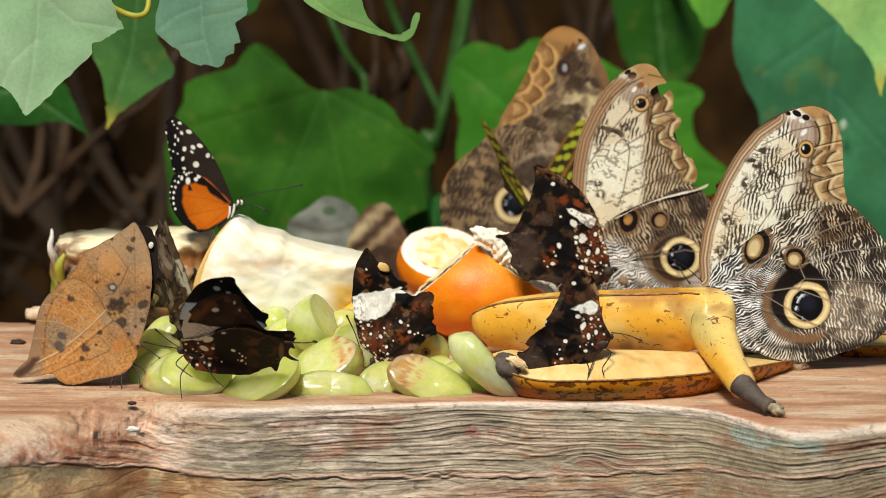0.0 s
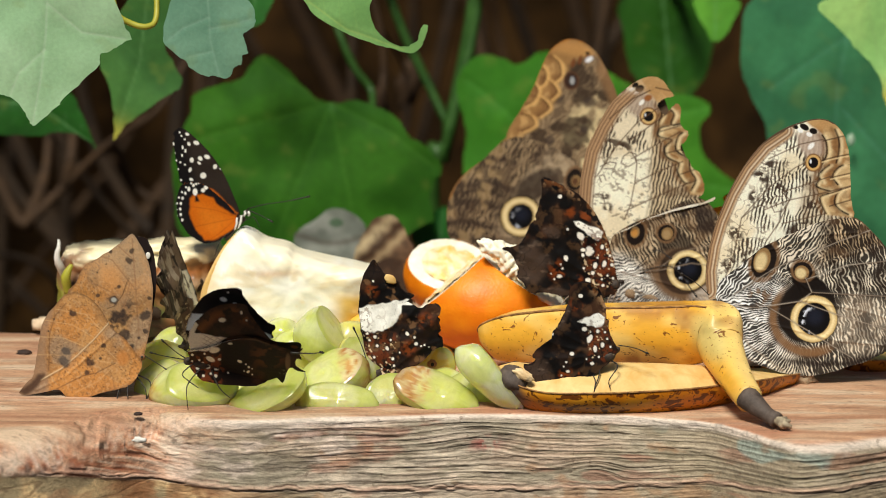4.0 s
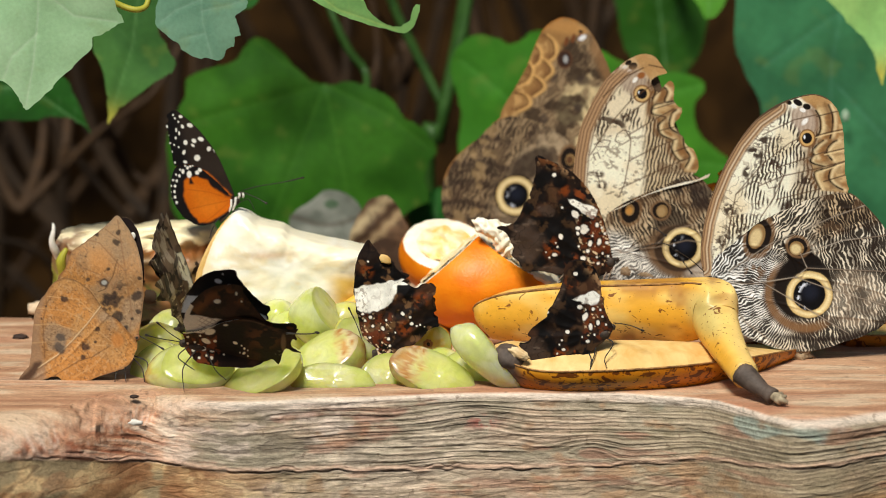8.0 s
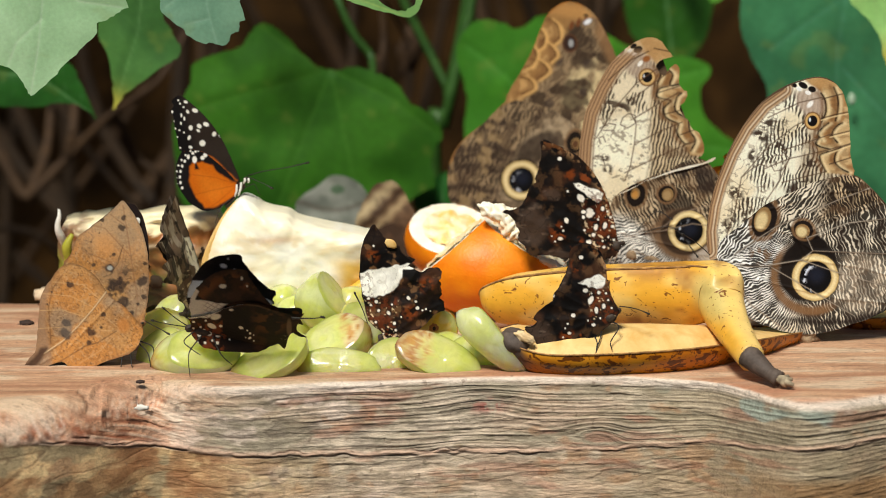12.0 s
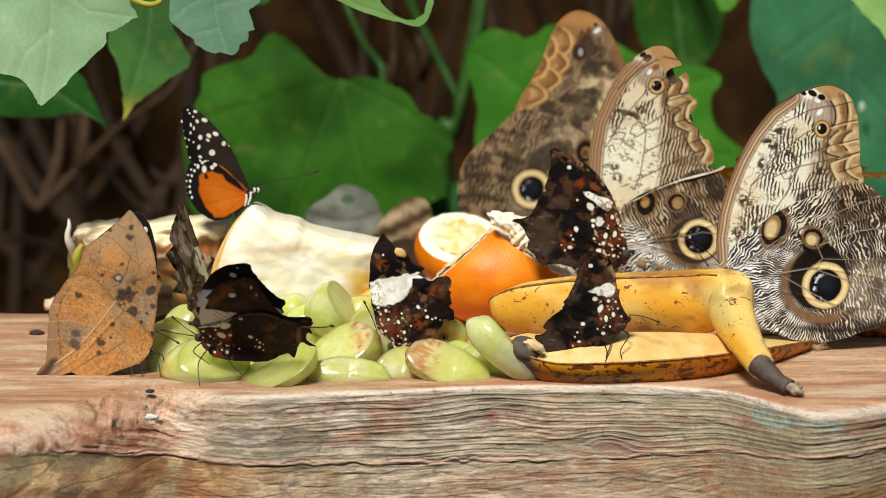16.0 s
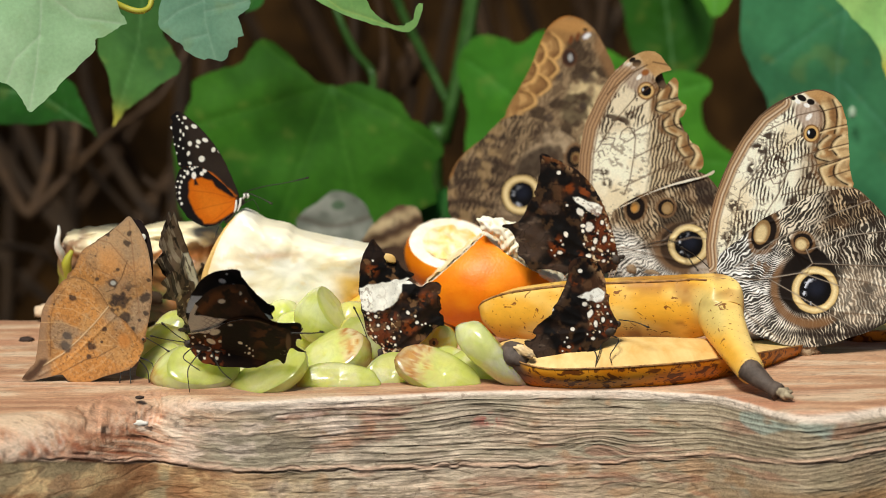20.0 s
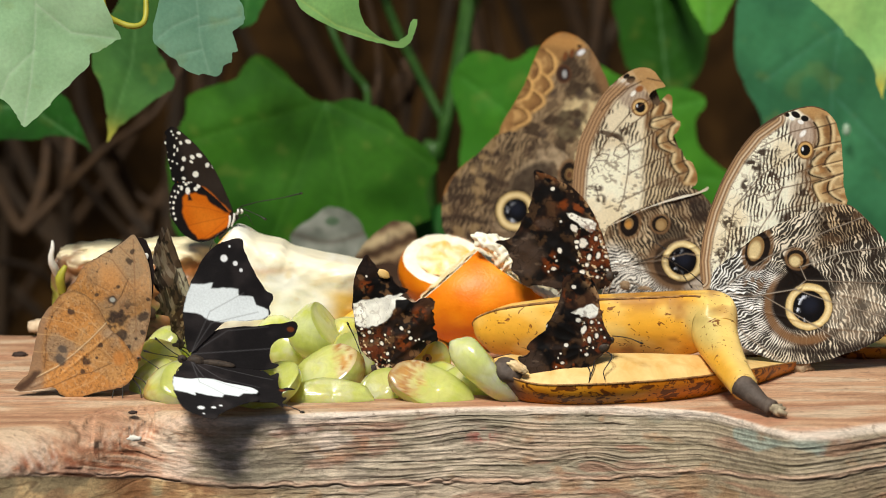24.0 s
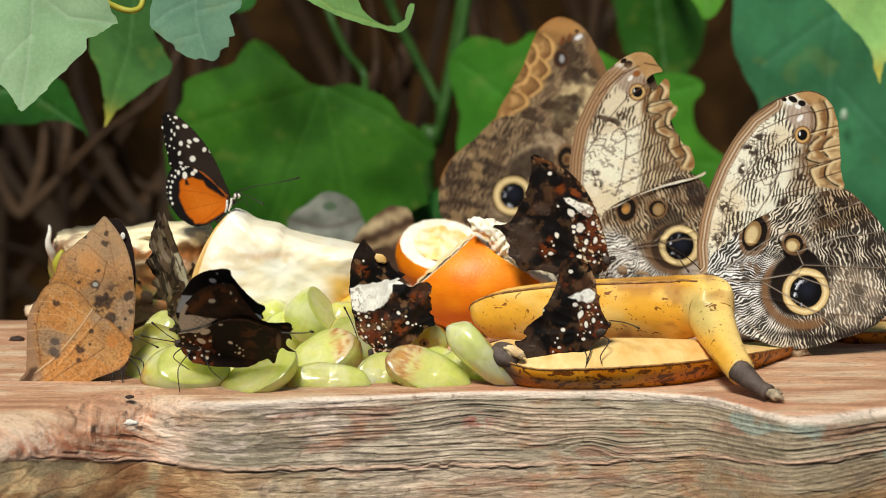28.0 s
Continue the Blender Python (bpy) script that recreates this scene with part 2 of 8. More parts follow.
def sheet(name, outline, s, front, behind, parent, material, step=2.0, gap=0.0, bulge=None, label="", smooth=4, thick=0.00012, frayed=0.0, seed=1):
    """A thin blade cut to an outline (u right, v down, in units of s metres), a pattern on each face. It stands in the xz plane."""
    line = spline(outline, smooth, True)
    if frayed:
        line = line + frayed * np.stack([vnoise(np.arange(len(line)) * 0.9, np.zeros(len(line)), seed) - 0.5, vnoise(np.arange(len(line)) * 0.9, np.ones(len(line)) * 7, seed) - 0.5], 1) * 2
    lo, hi = line.min(0) - step, line.max(0) + step
    gu, gv = np.arange(lo[0], hi[0] + step, step), np.arange(lo[1], hi[1] + step, step)
    nu, nv = len(gu), len(gv)
    u, v = [a.ravel() for a in np.meshgrid(gu, gv)]
    hit = inside(u, v, line).reshape(nv, nu)
    quad = hit[:-1, :-1] | hit[1:, :-1] | hit[:-1, 1:] | hit[1:, 1:]
    used = np.zeros((nv, nu), bool)
    for a in (slice(None, -1), slice(1, None)):
        for b in (slice(None, -1), slice(1, None)):
            used[a, b] |= quad
    rim = np.flatnonzero((used & ~hit).ravel())
    if len(rim):
        a, b = line, np.roll(line, -1, 0)
        d = b - a
        t = np.clip(((u[rim, None] - a[:, 0]) * d[:, 0] + (v[rim, None] - a[:, 1]) * d[:, 1]) / ((d ** 2).sum(1) + 1e-9), 0, 1)
        qu, qv = a[:, 0] + t * d[:, 0], a[:, 1] + t * d[:, 1]
        k = np.argmin((qu - u[rim, None]) ** 2 + (qv - v[rim, None]) ** 2, 1)
        u[rim], v[rim] = qu[np.arange(len(rim)), k], qv[np.arange(len(rim)), k]
    keep = np.flatnonzero(used.ravel())
    index = np.full(nu * nv, -1)
    index[keep] = np.arange(len(keep))
    u, v = u[keep], v[keep]
    y = np.full(u.shape, gap) + (bulge(u, v) * s if bulge else 0)
    top = np.stack([u * s, y - thick / 2, -v * s * 1.0187], 1)
    low = top + np.array([0, thick, 0])
    qi, qj = np.nonzero(quad)
    a, b, c, d = [index[(qi + i) * nu + qj + j] for i, j in ((0, 0), (1, 0), (1, 1), (0, 1))]
    f = np.stack([a, b, c, d], 1)
    n = len(keep)
    verts, faces = np.concatenate([top, low]), np.concatenate([f, f[:, ::-1] + n])
    me = bpy.data.meshes.new(name)
    me.vertices.add(len(verts))
    me.vertices.foreach_set("co", verts.astype(np.float32).ravel())
    me.loops.add(faces.size)
    me.loops.foreach_set("vertex_index", faces.astype(np.int32).ravel())
    me.polygons.add(len(faces))
    me.polygons.foreach_set("loop_start", np.arange(0, faces.size, 4, dtype=np.int32))
    me.polygons.foreach_set("use_smooth", np.ones(len(faces), bool))
    me.update(calc_edges=True)
    rgb = np.clip(np.concatenate([front(u, v), behind(u, v)]), 0.002, 0.95)
    at = me.color_attributes.new("Col", "FLOAT_COLOR", "POINT")
    at.data.foreach_set("color", np.concatenate([rgb, np.ones((2 * n, 1))], 1).astype(np.float32).ravel())
    me.materials.append(material)
    ob = new(name, me)
    if parent:
        ob.parent = parent
    if label:
        ob["label"] = label
    return ob


def tint(ob, f):
    """Gives a mesh its colours from a function of its own x, y, z."""
    me = ob.data
    p = np.zeros(len(me.vertices) * 3, np.float32)
    me.vertices.foreach_get("co", p)
    p = p.reshape(-1, 3)
    rgb = np.clip(f(p[:, 0].astype(float), p[:, 1].astype(float), p[:, 2].astype(float)), 0.002, 0.95)
    a = me.color_attributes.new("Col", "FLOAT_COLOR", "POINT")
    a.data.foreach_set("color", np.concatenate([rgb, np.ones((len(p), 1))], 1).astype(np.float32).ravel())
    return ob


def one(rgb, rgb2=None, size=20, seed=3):
    """A pattern of one or two mottled colours."""
    return lambda u, v: lay(lay(np.zeros((len(u), 3)), rgb, np.ones(len(u))), rgb2 or rgb, ss(0.35, 0.65, fbm(u, v, size, seed)))


# ---- the ground, the bank behind, the board ----
def grid_mesh(name, x, y, z, material, colours=None, parent=None, label=""):
    """A sheet of quads from arrays of rows and columns."""
    r, c = x.shape
    k = np.arange(r * c).reshape(r, c)
    f = np.stack([k[:-1, :-1], k[:-1, 1:], k[1:, 1:], k[1:, :-1]], -1).reshape(-1, 4)
    me = bpy.data.meshes.new(name)
    me.vertices.add(r * c)
    me.vertices.foreach_set("co", np.stack([x, y, z], -1).astype(np.float32).ravel())
    me.loops.add(f.size)
    me.loops.foreach_set("vertex_index", f.astype(np.int32).ravel())
    me.polygons.add(len(f))
    me.polygons.foreach_set("loop_start", np.arange(0, f.size, 4, dtype=np.int32))
    me.polygons.foreach_set("use_smooth", np.ones(len(f), bool))
    me.update(calc_edges=True)
    if colours is not None:
        at = me.color_attributes.new("Col", "FLOAT_COLOR", "POINT")
        at.data.foreach_set("color", np.concatenate([np.clip(colours, 0.002, 0.9), np.ones((r * c, 1))], 1).astype(np.float32).ravel())
    me.materials.append(material)
    ob = new(name, me)
    if parent:
        ob.parent = parent
    if label:
        ob["label"] = label
    return ob


M_SOIL = plain("dark_soil", (30, 21, 13), (52, 37, 24), 14, 0.95, 0.1, 0.8)
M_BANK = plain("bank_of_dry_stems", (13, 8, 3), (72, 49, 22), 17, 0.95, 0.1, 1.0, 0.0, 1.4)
BOARD_TOP = 0.0
GROUND = -0.85
gx, gy = np.meshgrid(np.concatenate([[-400, -60, -12], np.linspace(-4, 4, 60), [12, 60, 400]]), np.concatenate([[-400, -60, -12], np.linspace(-4, 3, 50), [12, 60, 400]]))
near = np.exp(-(gx ** 2 + gy ** 2) / 9)
tagged(grid_mesh("ground", gx, gy, GROUND + near * 0.05 * (fbm(gx, gy, 0.4, 3) - 0.5), M_SOIL), "dark brown bare soil under the feeding board", "ground", "", "structure")
bx, bz = np.meshgrid(np.linspace(-2.6, 2.6, 260), np.linspace(GROUND - 0.05, 1.6, 130))
by = 0.95 + 0.16 * fbm(bx, bz, 0.35, 8) + 0.09 * fbm(bx * 4, bz * 0.6, 0.22, 5) - 0.05 * (bz - GROUND)
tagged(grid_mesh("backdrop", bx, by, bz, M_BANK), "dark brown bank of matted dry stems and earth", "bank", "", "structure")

# the board: a thick, weathered plank with a rounded, ridged front edge
EDGE = [(-0.18582, -0.06344, 0), (-0.15017, -0.04806, 0), (-0.13069, -0.03463, 0), (-0.10585, -0.01012, 0), (-0.07178, -0.01593, 0), (-0.03655, -0.0076, 0), (0.00319, -0.00255, 0), (0.06315, -0.00085, 0), (0.09258, -0.0076, 0), (0.10672, -0.02577, 0), (0.11884, -0.0402, 0), (0.13467, -0.03703, 0), (0.15302, -0.02739, 0), (0.19888, -0.02414, 0)]
CRACK = [(-0.19189, -0.03, -0.00858), (-0.15297, -0.03, -0.0116), (-0.13004, -0.025, -0.01573), (-0.11182, -0.02, -0.02131), (-0.0861, -0.014, -0.02475), (-0.05989, -0.011, -0.02638), (-0.01679, -0.006, -0.02814), (0.04318, -0.006, -0.02772), (0.06416, -0.006, -0.0271), (0.08654, -0.008, -0.02389), (0.11515, -0.016, -0.01972), (0.13174, -0.016, -0.01809), (0.15558, -0.012, -0.01607), (0.2015, -0.012, -0.01279)]
FACE_A, FACE_B = (-0.15539, -0.01, 0.00099), (0.15627, -0.01, -0.03179)


def board():
    xs = np.concatenate([np.linspace(-0.55, -0.2, 30)[:-1], np.arange(-0.2, 0.2, 0.0004), np.linspace(0.2, 0.55, 30)])
    ex, ey = [p[0] for p in EDGE], [p[1] for p in EDGE]
    yf = np.interp(xs, ex, ey)
    k = np.exp(-np.linspace(-2, 2, 51) ** 2)
    yf = np.convolve(np.pad(yf, 25, "edge"), k / k.sum(), "valid")
    zc = np.interp(xs, [p[0] for p in CRACK], [p[2] for p in CRACK])
    yb = 0.125 + 0.012 * (fbm(xs, xs * 0, 0.08, 4) - 0.5) + 0.09 * ss(-0.06, 0.01, xs)
    rad = 0.0024 + 0.011 * ss(-0.075, -0.125, xs) + 0.003 * ss(0.1, 0.125, xs)
    rows = []
    for t in np.linspace(0, 1, 8):
        rows.append((yb, -0.07 + 0 * xs + t * 0.066, 0 * xs, 1))
    for t in np.linspace(0, 1, 150):
        y = yb + (yf + rad - yb) * t
        rows.append((y, 0 * xs, 0 * xs, 0))
    for a in np.linspace(5, 85, 12):
        s, c = math.sin(radians(a)), math.cos(radians(a))
        rows.append((yf + rad - rad * s, -rad + rad * c, ss(20, 85, a) + 0 * xs, 0))
    for t in np.linspace(0, 1, 240):
        rows.append((yf, -rad - t * (0.062 - rad), 1 + 0 * xs, 0))
    for t in np.linspace(0, 1, 6)[1:]:
        rows.append((yf + (yb - yf) * t, -0.062 - 0.008 * t + 0 * xs, 0 * xs, 1))
    x = np.tile(xs, (len(rows), 1))
    y, z, f = [np.stack([r[i] + 0 * xs for r in rows]) for i in (0, 1, 2)]
    hidden = np.array([r[3] for r in rows])[:, None] > 0
    crack = z - zc[None, :]
    # drawing units on the front face: U to the right, V down
    U = (x - FACE_A[0]) / (FACE_B[0] - FACE_A[0]) * 1568
    V = 700 + (z - FACE_A[2]) / (FACE_B[2] - FACE_A[2]) * 160
    low = ss(0.0006, -0.001, crack)
    left = ss(400, 220, U + 0.5 * (V - 760) + 70 * (fbm(U, V, 60, 4) - 0.5))
    mid = 1 - left
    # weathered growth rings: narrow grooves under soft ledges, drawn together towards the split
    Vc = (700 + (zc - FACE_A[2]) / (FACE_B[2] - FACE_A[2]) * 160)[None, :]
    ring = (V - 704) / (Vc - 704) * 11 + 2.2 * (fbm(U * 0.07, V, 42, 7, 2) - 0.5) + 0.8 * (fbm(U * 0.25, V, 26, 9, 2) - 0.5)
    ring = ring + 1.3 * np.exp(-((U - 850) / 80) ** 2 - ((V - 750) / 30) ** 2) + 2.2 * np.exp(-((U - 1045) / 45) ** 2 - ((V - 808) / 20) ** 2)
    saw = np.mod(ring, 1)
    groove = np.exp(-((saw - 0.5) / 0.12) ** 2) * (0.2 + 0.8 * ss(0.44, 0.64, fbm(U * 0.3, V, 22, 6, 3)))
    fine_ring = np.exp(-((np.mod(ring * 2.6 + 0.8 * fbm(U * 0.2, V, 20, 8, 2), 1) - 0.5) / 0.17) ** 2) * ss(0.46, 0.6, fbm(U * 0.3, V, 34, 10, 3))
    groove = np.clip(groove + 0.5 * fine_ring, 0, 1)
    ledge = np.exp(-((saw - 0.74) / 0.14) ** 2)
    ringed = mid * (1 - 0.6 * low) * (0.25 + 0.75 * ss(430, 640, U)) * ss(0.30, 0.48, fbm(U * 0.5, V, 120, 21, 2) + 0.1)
    terrace = ss(0.46, 0.56, fbm(U * 0.10, V, 34, 101, 3)) + ss(0.53, 0.60, fbm(U * 0.12, V, 22, 103, 3)) - ss(0.56, 0.62, fbm(U * 0.16, V, 13, 105, 3))
    # slanting fibres at the left end
    slant = V - 0.36 * U + 16 * (fbm(U, V, 70, 23, 2) - 0.5)
    fibre = fbm(U * 0.08 + slant * 0.02, slant, 6.5, 24, 4)
    lumps = fbm(U, V, 60, 14, 3)
    gnarl = 0.75 * fbm(U, V, 22, 16, 4) + 0.25 * ss(0.0, 0.05, np.abs(fbm(U * 0.4, V, 40, 17, 3) - 0.5))
    # chips broken off along the front edge and over the split
    chips = ss(0.52, 0.62, fbm(U * 0.6, V + (y - yf[None, :]) * 5000, 15, 18, 3)) * left * ss(60, 130, U) * ss(345, 280, U) * ss(0.0095, 0.004, np.abs(z)) * ss(0.02, 0.008, y - yf[None, :])
    ragged = 0.0022 * (fbm(U, V * 0, 30, 71, 3) - 0.5)
    split = np.exp(-((crack + ragged) / 0.00035) ** 2) * ss(0.46, 0.56, fbm(U, V * 0, 70, 31, 3))
    second = np.exp(-((crack - 0.0016 + 1.6 * ragged + 0.0016 * (fbm(U, V * 0, 50, 33, 3) - 0.5)) / 0.0003) ** 2) * ss(0.46, 0.6, fbm(U, V * 0, 80, 35, 3))
    split = np.clip(split + 0.8 * second, 0, 1)
    lip = np.exp(-((crack - 0.0012 + ragged) / 0.0009) ** 2)
    out = f * ((fbm(U, V, 240, 2) - 0.5) * 0.003 + 0.0013 * (lumps - 0.5) + mid * 0.00035 * terrace + ringed * (0.0004 * (saw - 0.5) + 0.00025 * ledge - 0.00045 * groove) + left * (1 - low) * (0.0013 * (fibre - 0.5) + 0.0009 * ss(0.52, 0.56, fbm(U * 0.3, slant, 26, 107, 4))) + (0.0006 + 0.0004 * low * ss(640, 300, U)) * (gnarl - 0.5))
    out = out + f * (0.0006 * lip - (0.0006 + 0.0006 * ss(560, 380, U)) * split)
    out = out - f * low * (0.0002 + 0.0005 * ss(560, 380, U)) * ss(0.012, 0.0, -crack) + f * low * left * 0.003 * ss(0, 0.012, -crack)
    y = y - 0.6 * out + f * 0.0022 * chips
    # the top: shallow grain, chips near the front
    topmask = (1 - f) * (~hidden)
    grain = fbm(x * 0.2, y, 0.005, 41, 3) - 0.5
    z = z + topmask * (0.0008 * grain + 0.0014 * (fbm(x, y, 0.06, 46) - 0.5)) - 0.0018 * chips * (1 - 0.6 * f)
    # colours
    n = x.size
    X, Y, F = x.ravel(), y.ravel(), f.ravel()
    U, V, W = U.ravel(), V.ravel(), (V + (y - yf[None, :]) * 4000 * (1 - f)).ravel()
    low, left, ringed, groove, ledge, fibre, gnarl, split, lip, chips, terrace = [k.ravel() for k in (low, left, ringed, groove, ledge, fibre, gnarl, split, lip, chips, terrace)]
    # top
    c = lay(np.zeros((n, 3)), (200, 156, 122), np.ones(n))
    streak = fbm(X * 0.16, Y, 0.006, 51, 4)
    c = lay(c, (214, 186, 156), ss(0.48, 0.68, streak) * 0.9)
    c = lay(c, (158, 108, 80), ss(0.46, 0.3, streak) * 0.6)
    c = lay(c, (186, 128, 98), ss(0.54, 0.7, fbm(X * 0.5, Y, 0.02, 52, 3)) * 0.6)
    # front face
    g = lay(np.zeros((n, 3)), (190, 172, 148), np.ones(n))
    g = lay(g, (154, 144, 122), ss(0.44, 0.6, fbm(U * 0.35, V, 46, 53, 3)) * 0.75)
    g = lay(g, (214, 196, 172), ss(0.5, 0.66, fbm(U * 0.25, V, 22, 59, 4)) * 0.8)
    g = lay(g, (200, 166, 138), ss(0.52, 0.66, fbm(U * 0.4, V, 60, 57, 4)) * 0.5)
    # high ledges and terraces paled, low terraces greyed: relief light put into colour
    g = lay(g, (224, 206, 182), ringed * ledge * 0.4)
    g = lay(g, (206, 178, 156), ss(0.2, 1.2, terrace) * 0.25)
    g = lay(g, (120, 104, 90), ss(0.0, -0.6, terrace) * 0.35)
    g = lay(g, (236, 214, 196), ss(0.54, 0.66, fbm(U * 0.5, V, 60, 55, 4)) * ss(900, 650, U) * 0.75)
    g = lay(g, (228, 208, 184), ss(520, 640, U) * ss(900, 760, U) * ss(740, 780, V) * ss(0.36, 0.56, fbm(U * 0.3, V, 30, 56, 3)) * 0.7)
    # dark ring grain, with the grooves' shade put into the colour as well
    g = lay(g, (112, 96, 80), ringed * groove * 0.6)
    g = lay(g, (138, 126, 104), ss(0.6, 0.7, fbm(U * 0.22, V, 7, 54, 3)) * 0.6)
    g = lay(g, (142, 128, 98), ss(950, 1250, U) * 0.5)
    g = lay(g, (158, 172, 160), ss(0.62, 0.7, fbm(U, V * 1.3, 70, 61, 3)) * ss(1100, 1300, U) * 0.7)
    g = lay(g, (172, 126, 88), ss(0.64, 0.74, fbm(U, V * 1.6, 60, 62, 4)) * 0.5)
    g = lay(g, (160, 84, 62), ss(0.64, 0.74, fbm(U * 0.4, V * 2, 40, 64, 4)) * 0.35)
    g = lay(g, (172, 92, 80), np.exp(-((U - 850) / 26) ** 2 - ((V - 757) / 12) ** 2) * ss(0.4, 0.55, fbm(U, V, 10, 65, 2)) * 0.9)
    # bright band below the top edge: its highlight is put into the colour
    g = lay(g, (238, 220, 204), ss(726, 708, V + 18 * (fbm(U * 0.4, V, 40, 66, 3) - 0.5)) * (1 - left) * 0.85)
    g = lay(g, (116, 104, 90), ss(0.58, 0.68, fbm(U * 0.35, V, 16, 68, 4)) * ss(260, 420, U) * ss(900, 600, U) * 0.45)
    # slanting, peach-coloured end
    h = lay(np.zeros((n, 3)), (220, 166, 130), np.ones(n))
    h = lay(h, (234, 200, 172), ss(0.48, 0.58, fibre) * 0.8)
    h = lay(h, (176, 108, 76), ss(0.46, 0.36, fibre) * 0.8)
    h = lay(h, (234, 220, 198), ss(0.56, 0.66, fbm(U, V, 70, 67, 3)) * 0.5)
    h = lay(h, (170, 88, 56), ss(0.5, 0.64, fbm(U, V, 60, 69, 3)) * 0.65)
    h = lay(h, (240, 216, 196), np.exp(-((np.mod(slant.ravel() / 5.5 + 1.2 * fbm(U, V, 30, 70, 2), 1) - 0.5) / 0.2) ** 2) * ss(0.4, 0.6, fbm(U, V, 44, 75, 2)) * 0.6)
    g = g + (h - g) * left[:, None]
    # under the split: ochre, lichen-stained, a brown shadow painted in at the left
    h = lay(np.zeros((n, 3)), (202, 168, 122), np.ones(n))
    h = lay(h, (214, 184, 136), ss(0.45, 0.6, fbm(U, V, 16, 72, 4)) * 0.8)
    h = lay(h, (134, 120, 92), ss(0.5, 0.62, fbm(U, V, 50, 73, 3)) * 0.8)
    h = lay(h, (176, 120, 84), ss(0.6, 0.7, fbm(U * 0.5, V, 26, 74, 4)) * 0.35)
    h = lay(h, (92, 64, 44), ss(0.52, 0.4, gnarl) * 0.45)
    h = lay(h, (150, 96, 54), ss(0.5, 0.6, fbm(U * 0.5, V, 30, 76, 3)) * 0.5)
    # shadow below the split, put into the colour as broken brown
    h = lay(h, (138, 92, 58), ss(160, 220, U) * ss(430, 350, U) * ss(0.36, 0.52, fbm(U * 0.5, V, 34, 77, 3)) * 0.75)
    g = g + (h - g) * (low * (0.12 + 0.88 * ss(640, 300, U)))[:, None]
    # lower right corner browned: a shadow put into the wood's colour
    g = lay(g, (146, 108, 66), ss(1200, 1420, U) * ss(835, 858, V + 14 * (fbm(U, V, 40, 97, 3) - 0.5)) * 0.8)
    g = lay(g, (218, 176, 150), lip * 0.6)
    g = lay(g, (62, 38, 28), split * 0.8)
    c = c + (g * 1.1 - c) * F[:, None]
    # the lit rounding of the edge, painted as a pale line
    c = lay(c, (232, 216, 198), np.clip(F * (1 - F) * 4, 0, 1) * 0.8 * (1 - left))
    c = lay(c, (206, 164, 134), chips * 0.5)
    dark = ss(0.56, 0.62, fbm(U * 0.8, W, 8, 91, 3)) * ss(0.45, 0.55, fbm(U, W, 34, 92)) * ss(40, 90, U) * left * ss(1, 0.3, np.abs(V - 730) / 70) * (0.15 + 0.85 * ss(0.0, 0.15, F))
    c = lay(c, (30, 18, 13), dark * 0.85)
    m = Mat("weathered_wood", 0.7, 0.3)
    fine = m.noise(300, 5, 0.6, 0.4, m.scaled(0.2, 1, 1))
    spots = m.noise(340, 3, 0.5)
    k = m.mix(1.0, m.attribute("Col"), m.ramp(fine, [(0.28, 0.74), (0.5, 1.0), (0.8, 1.1)]), "MULTIPLY")
    k = m.mix(m.ramp(spots, [(0.66, 0.0), (0.71, 0.5)]), k, (112, 88, 70))
    line = m.noise(110, 5, 0.62, 0.5, m.scaled(0.10, 1, 1))
    k = m.mix(1.0, k, m.ramp(line, [(0.47, 1.0), (0.495, 0.74), (0.52, 1.0)]), "MULTIPLY")
    hair = m.noise(260, 4, 0.6, 0.3, m.scaled(0.08, 1, 1))
    k = m.mix(1.0, k, m.ramp(hair, [(0.40, 1.0), (0.42, 0.84), (0.44, 1.0), (0.58, 1.0), (0.61, 1.1), (0.64, 1.0)]), "MULTIPLY")
    grit = m.noise(1300, 5, 0.7, 0.3, m.scaled(0.4, 1, 1))
    m.colour(m.mix(1.0, k, m.ramp(grit, [(0.3, 0.72), (0.7, 1.1)]), "MULTIPLY")).bump(m.mix(0.4, fine, grit), 0.9, 0.0009)
    table = thing("feeding_table", (0, 0, GROUND), "thick weathered wooden feeding board on a rough post", "table")
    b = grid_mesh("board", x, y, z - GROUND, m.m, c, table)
    tube("post", [(0, 0.06, -0.03), (0.01, 0.06, 0.4), (0, 0.06, -0.066 - GROUND)], [0.07, 0.06, 0.065], M_TWIG, table, sides=16)
    return b


board()


